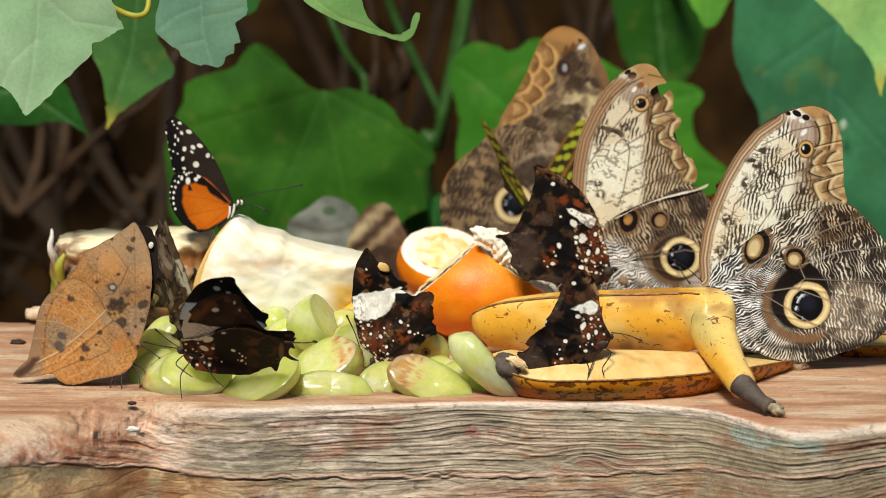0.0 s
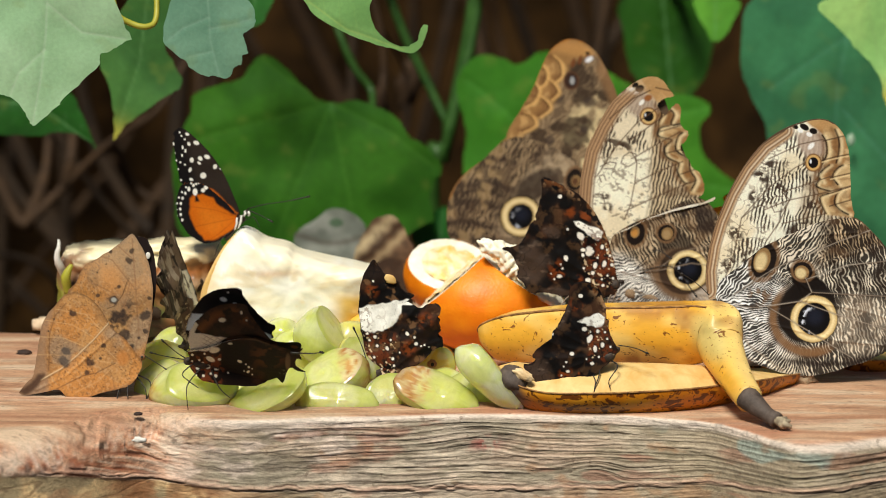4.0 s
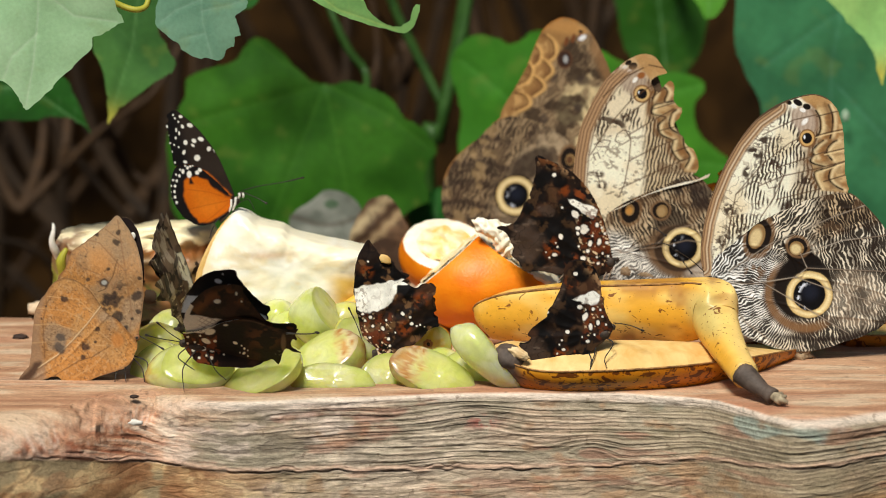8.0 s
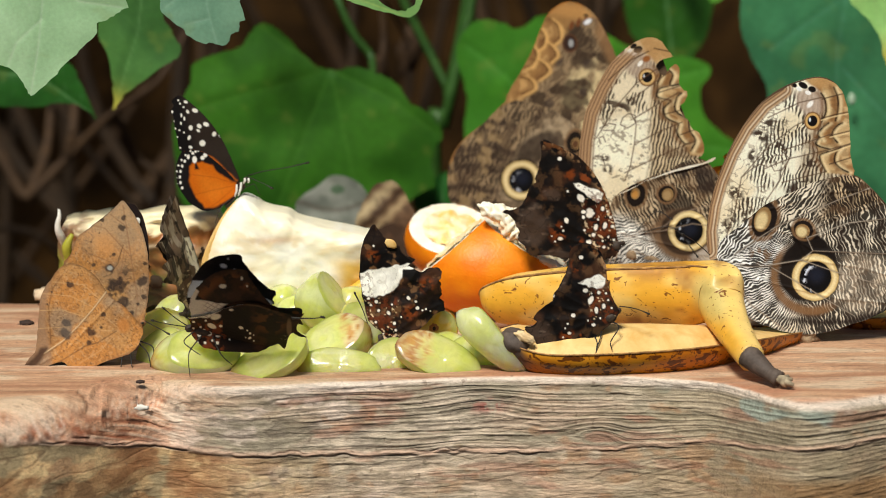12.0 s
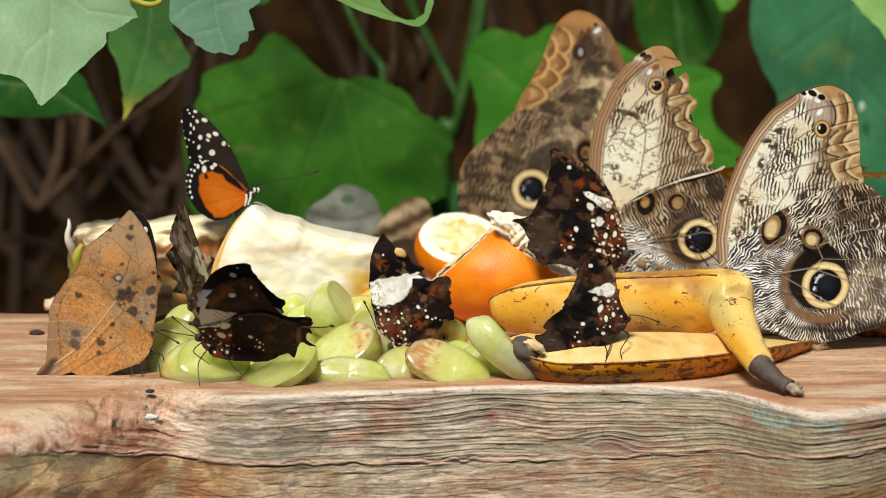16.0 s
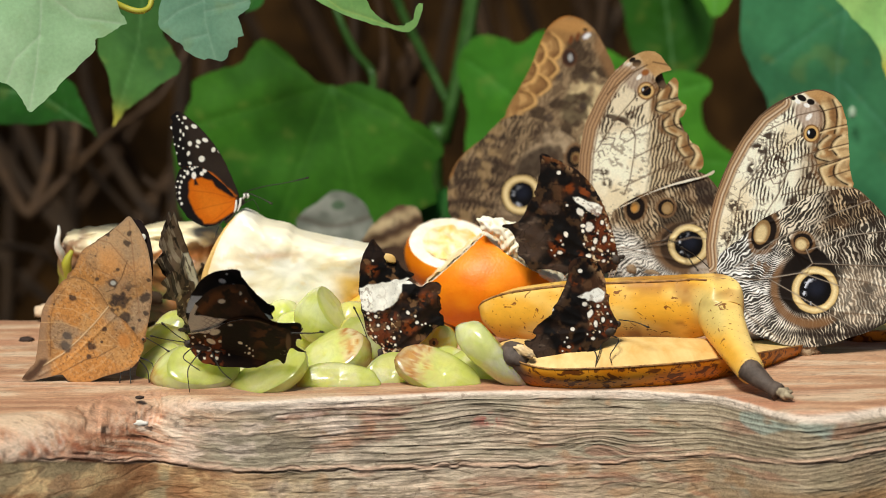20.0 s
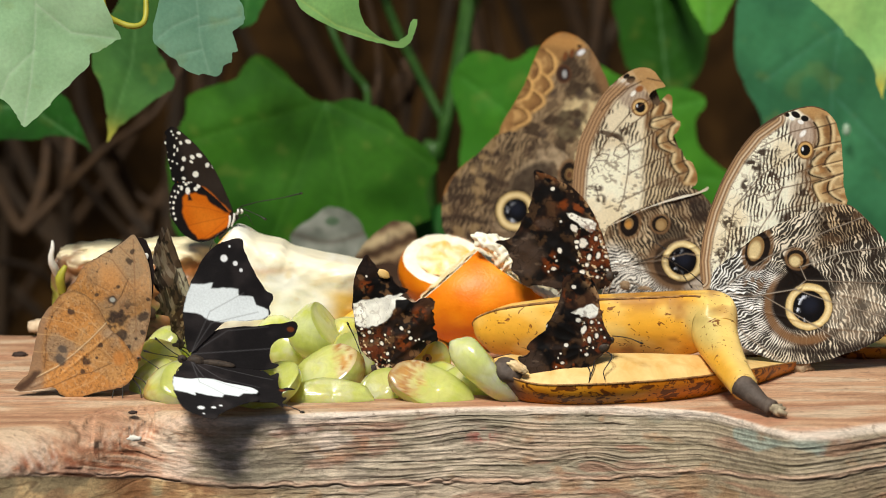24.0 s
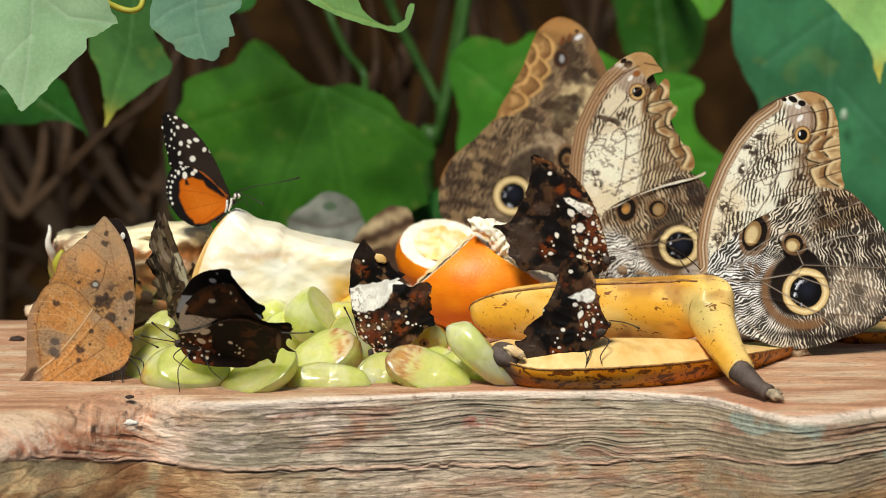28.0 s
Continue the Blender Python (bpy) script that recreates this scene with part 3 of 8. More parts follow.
# ---- the vine: leaves, stems, dry stalks ----
def leaf_paint(rgb, dark, veins, vein_rgb, seed, tip=None):
    def f(u, v):
        n = len(u)
        c = lay(np.zeros((n, 3)), rgb, np.ones(n))
        c = lay(c, dark, ss(0.35, 0.7, fbm(u, v, 90, seed, 3)) * 0.8)
        for line in veins:
            d = away(u, v, line)
            c = lay(c, vein_rgb, np.exp(-(d / 1.8) ** 2) * 0.4)
            c = lay(c, dark, np.exp(-((d - 9) / 7) ** 2) * 0.25)
            (ax, ay), (bx, by) = line[0], line[-1]
            length = math.hypot(bx - ax, by - ay)
            along = ((u - ax) * (bx - ax) + (v - ay) * (by - ay)) / length
            rib = np.abs(np.mod(along + d * 0.7, 34) - 17)
            c = lay(c, vein_rgb, ss(2.0, 0.4, rib) * ss(70, 10, d) * 0.10)
        c = lay(c, (130, 140, 60), ss(0.70, 0.85, fbm(u, v, 30, seed + 9, 2)) * 0.18)
        if tip:
            c = lay(c, (186, 178, 70), np.exp(-(((u - tip[0]) ** 2 + (v - tip[1]) ** 2) / 900)) * 0.9)
        return c

    return f


def leaf(at, s, outline, rgb, dark, veins, parent, seed, vein_rgb=(120, 170, 110), turn=(0, 0, 0), curl=0.0, step=4.0, tip=None, far=True, frayed=2.0, label=""):
    def bulge(u, v):
        y = 14 * (fbm(u, v, 110, seed, 2) - 0.5) + curl * ((u / 150) ** 2 + (v / 150) ** 2) * 10
        for line in veins:
            y = y + (1.0 if far else 0.5) * np.exp(-(away(u, v, line) / (9 if far else 5)) ** 2)
        return y

    paint = leaf_paint(rgb, dark, veins, vein_rgb, seed, tip)
    ob = sheet("leaf", outline, s, paint, paint, parent, M_FAR_LEAF if far else M_LEAF, step, 0, bulge, label, 5, 0.0003, frayed, seed)
    ob.matrix_basis = pose(*at, *turn)
    return ob


vine = thing("vine", (0, 0.5, GROUND), "climbing vine with large lobed green leaves, out of focus", "plant")
vine_inverse = Matrix.Translation((0, -0.5, -GROUND))


def on_vine(p):
    return (p[0], p[1] - 0.5, p[2] - GROUND)


leaf(on_vine((-0.05235, 0.3, 0.06729)), 0.000253, [(-275, 150), (-277, 85), (-247, 22), (-240, -10), (-195, -30), (-155, -42), (-137, -68), (-120, -82), (-85, -65), (-45, -25), (-15, -3), (0, 0), (15, 0), (45, -5), (80, 5), (117, 26), (135, 55), (165, 70), (190, 100), (196, 115), (180, 140), (175, 170), (182, 202), (145, 222), (105, 270), (25, 300), (-95, 290), (-195, 280), (-265, 230)], (56, 109, 23), (37, 84, 14), [[(0, 0), (-75, 180), (-105, 260)], [(0, 0), (37, 180), (45, 270)], [(0, 0), (105, 50), (185, 112)], [(0, 0), (-145, 40), (-255, 70)], [(0, 0), (-75, -40), (-118, -74)]], vine, 3, (80, 130, 44), label="broad dark green lobed leaf")
leaf(on_vine((0.02997, 0.34, 0.04342)), 0.000260, [(-100, -85), (-94, -125), (-75, -148), (-50, -155), (-20, -148), (5, -138), (25, -148), (50, -162), (100, -150), (160, -130), (200, -108), (250, -90), (300, -90), (345, -70), (328, -35), (330, 5), (358, 38), (397, 72), (382, 110), (340, 130), (250, 180), (100, 200), (-50, 130), (-88, 50), (-84, -20)], (77, 145, 37), (51, 112, 25), [[(60, 20), (-20, -60), (-85, -110)], [(60, 20), (50, -70), (48, -150)], [(60, 20), (220, -40), (340, -68)], [(60, 20), (220, 50), (390, 75)]], vine, 5, (92, 160, 70))
leaf(on_vine((-0.00356, 0.31, 0.00947)), 0.000255, [(-28, -18), (-5, -32), (22, -42), (45, -10), (35, 30), (5, 50), (-35, 40), (-50, 10)], (42, 107, 39), (30, 81, 30), [[(0, 30), (5, -30)]], vine, 7)
leaf(on_vine((0.16683, 0.3, 0.06729)), 0.000253, [(-132, -190), (-152, -110), (-146, -60), (-132, -20), (-108, 18), (-92, 80), (-78, 150), (-40, 210), (30, 250), (150, 280), (230, 150), (230, -90), (150, -210), (0, -230)], (60, 124, 81), (44, 100, 65), [[(50, -230), (20, -30), (30, 240)], [(40, -130), (-100, -30)], [(30, 0), (170, 150)]], vine, 9, (84, 138, 116), label="large blue-green leaf with a pale speck")
leaf(on_vine((0.17266, 0.2, 0.10937)), 0.000235, [(-90, -70), (-60, -25), (-30, 8), (0, 38), (18, 62), (26, 98), (36, 120), (42, 80), (70, 90), (110, 30), (90, -80)], (163, 208, 121), (135, 187, 107), [[(-10, -70), (15, 30), (28, 100)]], vine, 11, (140, 180, 110), tip=(26, 105))
leaf(on_vine((0.1047, 0.42, 0.07775)), 0.000275, [(-80, -90), (-74, -20), (-64, 35), (-25, 78), (20, 92), (56, 62), (76, 10), (72, -90)], (37, 84, 14), (25, 63, 9), [[(-10, -90), (10, 80)]], vine, 13)
leaf(on_vine((0.11907, 0.32, 0.10271)), 0.000257, [(-40, -40), (-19, 8), (-1, 33), (21, 16), (41, -40)], (107, 175, 58), (81, 145, 46), [[(0, -40), (0, 25)]], vine, 15)
leaf(on_vine((-0.12617, 0.2, 0.0954)), 0.000235, [(-76, -18), (-52, -70), (-10, -130), (50, -120), (42, -70), (41, -30), (60, 2), (68, 30), (44, 48), (0, 78), (-34, 104), (-52, 128), (-50, 90), (-56, 40)], (70, 117, 53), (51, 95, 42), [[(10, -130), (-5, -10), (-48, 120)]], vine, 17, (104, 150, 90), tip=(-48, 124))
leaf(on_vine((-0.17867, 0.26, 0.06801)), 0.000246, [(-110, -35), (-50, -52), (10, -58), (62, -34), (82, 0), (108, 62), (90, 46), (50, 35), (-10, 42), (-110, 30)], (32, 88, 23), (23, 67, 18), [[(-90, -20), (10, -10), (100, 55)]], vine, 19)
leaf(on_vine((-0.0857, 0.26, 0.1071)), 0.000246, [(-35, -50), (-15, 0), (10, 4), (32, -20), (40, -60)], (51, 112, 46), (39, 93, 35), [[(10, -60), (2, -2)]], vine, 20)

tube("stem", [on_vine((-0.05812, 0.36, 0.11379)), on_vine((-0.05014, 0.35, 0.09152)), on_vine((-0.04299, 0.35, 0.07592)), on_vine((-0.03527, 0.35, 0.06548)), on_vine((-0.03688, 0.33, 0.0579)), on_vine((-0.0501, 0.306, 0.06136))], [0.0016, 0.002, 0.0012], M_STEM, vine)
tube("stem", [on_vine((0.01202, 0.37, 0.11276)), on_vine((0.00813, 0.37, 0.08651)), on_vine((0.00368, 0.37, 0.06273)), on_vine((-0.00236, 0.36, 0.03239)), on_vine((-0.00637, 0.37, -0.0149)), (0.01, -0.06, 0.3), (0.0, 0, 0)], [0.003, 0.003, 0.0035, 0.006], M_STEM, vine)
tube("stem", [on_vine((-0.02999, 0.38, 0.11173)), on_vine((-0.02084, 0.38, 0.08795)), on_vine((-0.01032, 0.38, 0.0667)), on_vine((0.00159, 0.375, 0.04339))], [0.0022, 0.0022], M_STEM, vine)
tube("stem", [on_vine((0.05694, 0.36, -0.00762)), on_vine((0.04566, 0.345, 0.0374))], [0.003, 0.002], M_STEM, vine)
tube("stem", [on_vine((0.01202, 0.37, 0.11276)), on_vine((0.05757, 0.4, 0.11234)), on_vine((0.10469, 0.425, 0.10439)), on_vine((0.11967, 0.33, 0.11687)), on_vine((0.15414, 0.31, 0.12644)), on_vine((0.17788, 0.3, 0.12742)), on_vine((0.1758, 0.21, 0.1292))], [0.003, 0.002], M_STEM, vine)
tube("stem", [on_vine((-0.05812, 0.36, 0.11379)), on_vine((-0.08367, 0.27, 0.12547)), on_vine((-0.11952, 0.21, 0.1292)), on_vine((-0.17355, 0.25, 0.12509)), on_vine((-0.20561, 0.262, 0.07264))], [0.002, 0.0015], M_STEM, vine)
tube("stem", [on_vine((-0.00236, 0.36, 0.03239)), on_vine((0.01202, 0.37, 0.11276)), on_vine((-0.02192, 0.37, 0.1206)), on_vine((-0.05812, 0.36, 0.11379))], [0.003, 0.002], M_STEM, vine)
tube("stalk", [on_vine((-0.00357, 0.31, -0.00321)), on_vine((-0.00233, 0.33, -0.01254)), on_vine((-0.00583, 0.365, -0.01664))], [0.0012, 0.0015], M_STEM, vine)
tube("stalk", [on_vine((0.22515, 0.302, 0.05433)), on_vine((0.23493, 0.31, 0.10385)), on_vine((0.1791, 0.31, 0.12894))], [0.0015, 0.002], M_STEM, vine)

M_SPECK = plain("pale_speck", (150, 176, 150), (176, 196, 170), 900, 0.6)
blob("speck", on_vine((0.17771, 0.292, 0.05464)), (0.0016, 0.0004, 0.0026), M_SPECK, vine, "pale speck on the leaf", rough=0.4, seed=4, detail=2)

# a spray of nearer leaves that hangs into view above the board
spray = thing("vine_spray", (-0.10181, 0.1, 0.21211), "hanging vine spray with pale green ragged leaves and a yellow tendril", "plant")
spray_at = spray.matrix_world.translation.copy()


def on_spray(p):
    return tuple(Vector(p) - spray_at)


leaf(on_spray((-0.14741, 0.06, 0.11981)), 0.000209, [(147, -20), (136, -14), (122, -4), (102, 5), (91, 10), (90, 26), (60, 56), (26, 86), (18, 98), (-8, 120), (-27, 132), (-36, 118), (-46, 100), (-58, 86), (-70, 80), (-120, 50), (-130, -100), (-30, -170), (80, -140), (120, -80), (136, -40)], (172, 208, 162), (152, 192, 144), [[(4, -160), (-2, -30), (-12, 50), (-27, 128)], [(2, -80), (60, -30), (135, -18)], [(-4, 0), (-50, 40), (-65, 78)]], spray, 23, (196, 214, 186), (4, 0, 6), 0.25, 2.0, far=False, frayed=1.4, label="pale grey-green pointed leaf")
leaf(on_spray((-0.09029, 0.07, 0.12484)), 0.000211, [(-75, 15), (-74, -10), (-66, -40), (-50, -70), (20, -90), (80, -60), (90, -26), (78, -10), (67, -2), (71, 15), (75, 30), (64, 36), (63, 50), (50, 56), (44, 68), (34, 77), (10, 73), (-2, 74), (-30, 60), (-34, 50), (-54, 36)], (122, 164, 136), (102, 146, 120), [[(5, -80), (8, 10), (22, 74)], [(6, -30), (-40, -10), (-66, 10)], [(7, -10), (50, -20), (82, -30)], [(10, 30), (-30, 40)]], spray, 25, (150, 184, 160), (8, 0, -8), 0.3, 2.0, far=False, frayed=1.4, label="grey-green leaf with a torn edge")
leaf(on_spray((-0.03423, 0.075, 0.13054)), 0.000212, [(-130, -60), (-96, -32), (-74, -4), (-40, 14), (0, 34), (32, 44), (62, 52), (94, 59), (108, 50), (117, 32), (122, 12), (114, 9), (107, 22), (105, 36), (92, 43), (88, 47), (70, 46), (48, 34), (28, 12), (20, -20), (16, -60)], (128, 180, 104), (150, 200, 120), [[(-100, -40), (-20, 18), (80, 53)]], spray, 27, (190, 216, 120), (10, 0, 0), 0.2, 2.0, far=False, frayed=1.2, label="curled pale green leaf with a nibbled tip")
tube("tendril", [on_spray((-0.1269, 0.085, 0.14205)), on_spray((-0.12407, 0.08, 0.13165)), on_spray((-0.11932, 0.08, 0.12787)), on_spray((-0.11306, 0.08, 0.12639)), on_spray((-0.10972, 0.083, 0.12921)), on_spray((-0.11014, 0.09, 0.14154))], [0.0011, 0.0012, 0.001], M_TENDRIL, spray, steps=8)
tube("stem", [(0, 0, 0), on_spray((-0.10673, 0.1, 0.17019)), on_spray((-0.12507, 0.09, 0.15419)), on_spray((-0.14645, 0.065, 0.15133))], [0.0025, 0.0018], M_STEM, spray)
tube("stem", [on_spray((-0.10673, 0.1, 0.17019)), on_spray((-0.09309, 0.085, 0.15465)), on_spray((-0.08811, 0.072, 0.14235))], [0.002, 0.0014], M_STEM, spray)
tube("stem", [on_spray((-0.10673, 0.1, 0.17019)), on_spray((-0.08152, 0.1, 0.15539)), on_spray((-0.06341, 0.077, 0.14496))], [0.002, 0.0014], M_STEM, spray)
tube("stem", [(0, 0, 0), (0.05, 0.2, 0.12), (0.1, 0.5, 0.1), (0.12, 0.72, -0.3), (0.12, 0.8, GROUND - spray_at[2])], [0.003, 0.004, 0.006], M_STEM, spray, steps=10)

# dry stalks and roots before the bank
random.seed(11)


def stalk_bundle(name, label, count, mat, spread, seed):
    """Loose dry stems as one tangle."""
    rnd = random.Random(seed)
    tangle = thing(name, (spread[0], 0.62, GROUND), label, "stems")
    for i in range(count):
        x = rnd.uniform(-spread[1], spread[1])
        y = rnd.uniform(-0.08, 0.2)
        lean = rnd.uniform(-0.9, 0.7)
        pts = [(x + lean * (k - 0.5) + rnd.uniform(-0.04, 0.04), y + rnd.uniform(-0.03, 0.03), 0.0 if k == 0 else 1.35 * k) for k in (0, 0.25, 0.5, 0.62, 0.75, 0.87, 1.0)]
        r = rnd.uniform(0.002, 0.006)
        tube("dry_stem", pts, [r, r, r * 0.6], mat[i % len(mat)], tangle, sides=6, steps=5)


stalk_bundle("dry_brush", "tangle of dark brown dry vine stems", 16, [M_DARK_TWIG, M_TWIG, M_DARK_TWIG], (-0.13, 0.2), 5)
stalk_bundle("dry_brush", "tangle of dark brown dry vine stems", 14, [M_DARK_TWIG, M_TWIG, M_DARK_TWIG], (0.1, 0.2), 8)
twigs = thing("dry_branch", (-0.2, 0.55, GROUND), "slanting brown dry branches behind the leaves", "branch")


def on_twigs(p):
    return (p[0] + 0.2, p[1] - 0.55, p[2] - GROUND)


tube("branch", [(0, 0, 0), on_twigs((-0.24771, 0.52, -0.05841)), on_twigs((-0.21491, 0.5, -0.02554)), on_twigs((-0.1942, 0.5, -0.00446)), on_twigs((-0.16961, 0.49, 0.0198)), on_twigs((-0.14555, 0.48, 0.03766)), on_twigs((-0.12973, 0.5, 0.06506))], [0.006, 0.003, 0.002, 0.0015], M_TWIG, twigs, steps=8)
tube("branch", [on_twigs((-0.21491, 0.5, -0.02554)), on_twigs((-0.20955, 0.53, -0.00653)), on_twigs((-0.20852, 0.55, 0.01715))], [0.0035, 0.002], M_TWIG, twigs, steps=8)
tube("branch", [on_twigs((-0.1942, 0.5, -0.00446)), on_twigs((-0.19157, 0.5, 0.01012)), on_twigs((-0.19242, 0.52, 0.02459))], [0.003, 0.0025], M_TWIG, twigs, steps=8)
tube("branch", [on_twigs((-0.24593, 0.55, -0.04918)), on_twigs((-0.21624, 0.55, -0.05526)), on_twigs((-0.20597, 0.56, -0.07561)), on_twigs((-0.22113, 0.58, -0.09842))], [0.002, 0.0015], M_DARK_TWIG, twigs, steps=8)
tube("branch", [on_twigs((-0.16961, 0.49, 0.0198)), on_twigs((-0.16164, 0.52, -0.00782)), on_twigs((-0.15018, 0.52, -0.01967)), on_twigs((-0.16035, 0.56, -0.05109))], [0.002, 0.0015], M_TWIG, twigs, steps=8)
tube("branch", [on_twigs((-0.03891, 0.42, 0.10762)), on_twigs((-0.03306, 0.42, 0.08592)), on_twigs((-0.03124, 0.42, 0.06683)), on_twigs((-0.03158, 0.42, 0.04765)), on_twigs((-0.02626, 0.45, -0.00454)), (0.25, -0.02, 0.3), (0.2, 0, 0)], [0.0016, 0.0018, 0.003, 0.004], M_TWIG, twigs, steps=8)
blob("dead_leaf", on_twigs((-0.01947, 0.5, 0.05068)), (0.006, 0.004, 0.013), M_TWIG, twigs, "curled tan dead leaf", (0, 12, 0), 0.5, 3)
tube("dead_leaf_stalk", [on_twigs((-0.01947, 0.5, 0.05068)), on_twigs((-0.02652, 0.48, 0.06755)), on_twigs((-0.03252, 0.42, 0.08592))], [0.001], M_TWIG, twigs)

# ---- fruit ----
def cap_of(bm, co, no, dome=0.03):
    """Cuts bm by a plane, keeps the part behind it, and returns the cut face as a bmesh."""
    co, no = Vector(co), Vector(no).normalized()
    r = bmesh.ops.bisect_plane(bm, geom=bm.verts[:] + bm.edges[:] + bm.faces[:], plane_co=co, plane_no=no, clear_outer=True)
    ring = [v.co.copy() for v in r["geom_cut"] if isinstance(v, bmesh.types.BMVert)]
    mid = sum(ring, Vector()) / len(ring)
    a = no.orthogonal().normalized()
    b = no.cross(a)
    ring.sort(key=lambda p: math.atan2((p - mid).dot(b), (p - mid).dot(a)))
    out = bmesh.new()
    rows = []
    steps = (1.0, 0.94, 0.86, 0.76, 0.66, 0.56, 0.46, 0.36, 0.26, 0.14)
    for k in steps:
        rows.append([out.verts.new(mid + (p - mid) * k + no * (dome * (p - mid).length * (0.0 if k == 1.0 else 1.0 - 0.8 * k))) for p in ring])
    top = out.verts.new(mid + no * (0.0004 if dome else 0.0))
    n = len(ring)
    for i in range(len(steps) - 1):
        for j in range(n):
            out.faces.new((rows[i][j], rows[i][(j + 1) % n], rows[i + 1][(j + 1) % n], rows[i + 1][j]))
    for j in range(n):
        out.faces.new((rows[-1][j], rows[-1][(j + 1) % n], top))
    return out


def wet_fruit(name, rough, weight, radius):
    m = Mat(name, rough, 0.45)
    k = m.ramp(m.noise(150, 5, 0.65, 1.2), [(0.3, 0.86), (0.5, 0.98), (0.7, 1.06)])
    m.colour(m.mix(1.0, m.attribute("Col"), k, "MULTIPLY")).soft_inside(weight, radius, 0.014)
    m.b.inputs["Transmission Weight"].default_value = 0.3
    m.b.inputs["IOR"].default_value = 1.3
    m.b.inputs["Coat Weight"].default_value = 0.5
    m.b.inputs["Coat Roughness"].default_value = 0.12
    return m.bump(m.noise(260, 4, 0.6), 0.45, 0.0006).m


M_GRAPE = wet_fruit("grape_skin", 0.22, 0.8, (0.9, 1.0, 0.35))
M_PULP = wet_fruit("grape_pulp", 0.25, 0.85, (0.9, 1.0, 0.4))
GREEN, YELLOW, GOLD = ((216, 226, 118), (230, 238, 166)), ((234, 228, 116), (240, 238, 162)), ((246, 196, 46), (250, 214, 92))


def grape(at, length, dia, turn, cuts=(), skin=GREEN, label="halved green grape lying on the board", end=0, squash=1.0, brown=None):
    """A grape, or a piece of one cut by planes (how far out, direction); end -1 or 1 browns one end, brown one cut face."""
    g = thing("grape", at, label, "grape", "grapes on the board")
    bm = bmesh.new()
    bmesh.ops.create_uvsphere(bm, u_segments=44, v_segments=28, radius=1)
    bm.transform(Matrix.Rotation(radians(90), 4, "Y"))
    for v in bm.verts:
        v.co *= 1 + 0.08 * noise.noise(v.co * 1.5 + Vector(at) * 90) + 0.02 * noise.noise(v.co * 5 + Vector(at) * 50)
        v.co.x *= 1 - 0.06 * v.co.z
    bm.transform(Matrix.Diagonal((length / 2, dia / 2, dia / 2 * squash, 1)))
    spin = pose(0, 0, 0, *turn)
    bm.transform(spin)
    axis = spin.to_3x3() @ Vector((1, 0, 0))
    seed = int(abs(at[0]) * 9000) % 50
    faces = []
    for i, (off, no) in enumerate(cuts):
        no = Vector(no).normalized()
        f = cap_of(bm, no * off * dia / 2, no, 0.14)
        for _, h in faces:
            bmesh.ops.bisect_plane(h, geom=h.verts[:] + h.edges[:] + h.faces[:], plane_co=no * off * dia / 2, plane_no=no, clear_outer=True)
        faces.append((i, f))

    def paint(x, y, z):
        n = len(x)
        q = (x * axis.x + y * axis.y + z * axis.z) / length * 2
        a = np.arctan2(z, y)
        c = lay(np.zeros((n, 3)), skin[0], np.ones(n))
        c = lay(c, skin[1], ss(0.35, 0.65, fbm(q * 9, a * 4, 5, seed)))
        c = lay(c, (226, 228, 168), ss(0.12, 0.03, np.abs(np.sin(a * 4 + 0.6 * np.sin(q * 5)))) * 0.3)
        t = q * (end or 1)
        c = lay(c, (206, 158, 88), ss(0.55, 0.95, t + 0.5 * (fbm(q * 16, a * 5, 3, seed + 3) - 0.5)) * (0.85 if end else 0.0))
        return lay(c, (146, 92, 48), ss(0.84, 1.05, t + 0.4 * (fbm(q * 16, a * 5, 2, seed + 5) - 0.5)) * (0.8 if end else 0.0))

    def flesh(i):
        def f(x, y, z):
            n = len(x)
            q = (x * axis.x + y * axis.y + z * axis.z) / length * 2
            r = np.hypot(np.hypot(x, y), z) / dia * 2
            c = lay(np.zeros((n, 3)), (232, 236, 140), np.ones(n))
            if skin is GOLD:
                c = lay(c, GOLD[1], np.full(n, 0.9))
            w = np.hypot(np.hypot(x - q * length / 2 * axis.x, y - q * length / 2 * axis.y), z - q * length / 2 * axis.z) / dia * 2
            c = lay(c, (240, 244, 190), ss(0.4, 0.7, fbm(q * 2.5, w * 16, 3, seed, 2)) * ss(0.95, 0.4, w) * 0.5)
            c = lay(c, (208, 220, 96), ss(0.82, 0.97, r) * 0.7)
            if brown == i:
                k = ss(0.1, 0.42, q * end + 0.7 * (fbm(x * 500, z * 500, 2.0, seed + 6, 3) - 0.5))
                c = lay(c, (250, 226, 176), k * 0.9)
                c = lay(c, (224, 160, 84), k * ss(0.42, 0.58, fbm(x * 900, z * 900, 2.5, seed + 7, 3)) * 0.85)
                c = lay(c, (196, 116, 50), k * ss(0.55, 0.66, fbm(x * 900, z * 900, 1.0, seed + 8, 3)) * 0.7)
            t = q * (end or 1)
            return lay(c, (200, 150, 84), ss(0.6, 1.0, t + 0.3 * (fbm(q * 16, r * 9, 3, seed + 3) - 0.5)) * (0.8 if end else 0.0))

        return f

    tint(part("skin", bm, M_GRAPE, g), paint)
    for i, h in faces:
        tint(part("cut_face", h, M_PULP, g, "torn browned flesh" if brown == i else "wet pale green flesh"), flesh(i))
    return g


grape((-0.04596, 0.05, 0.01638), 0.0225, 0.0212, (0, -68, 8), [(0.42, (0.80, -0.25, 0.55))], label="upright green grape half leaning on the others")
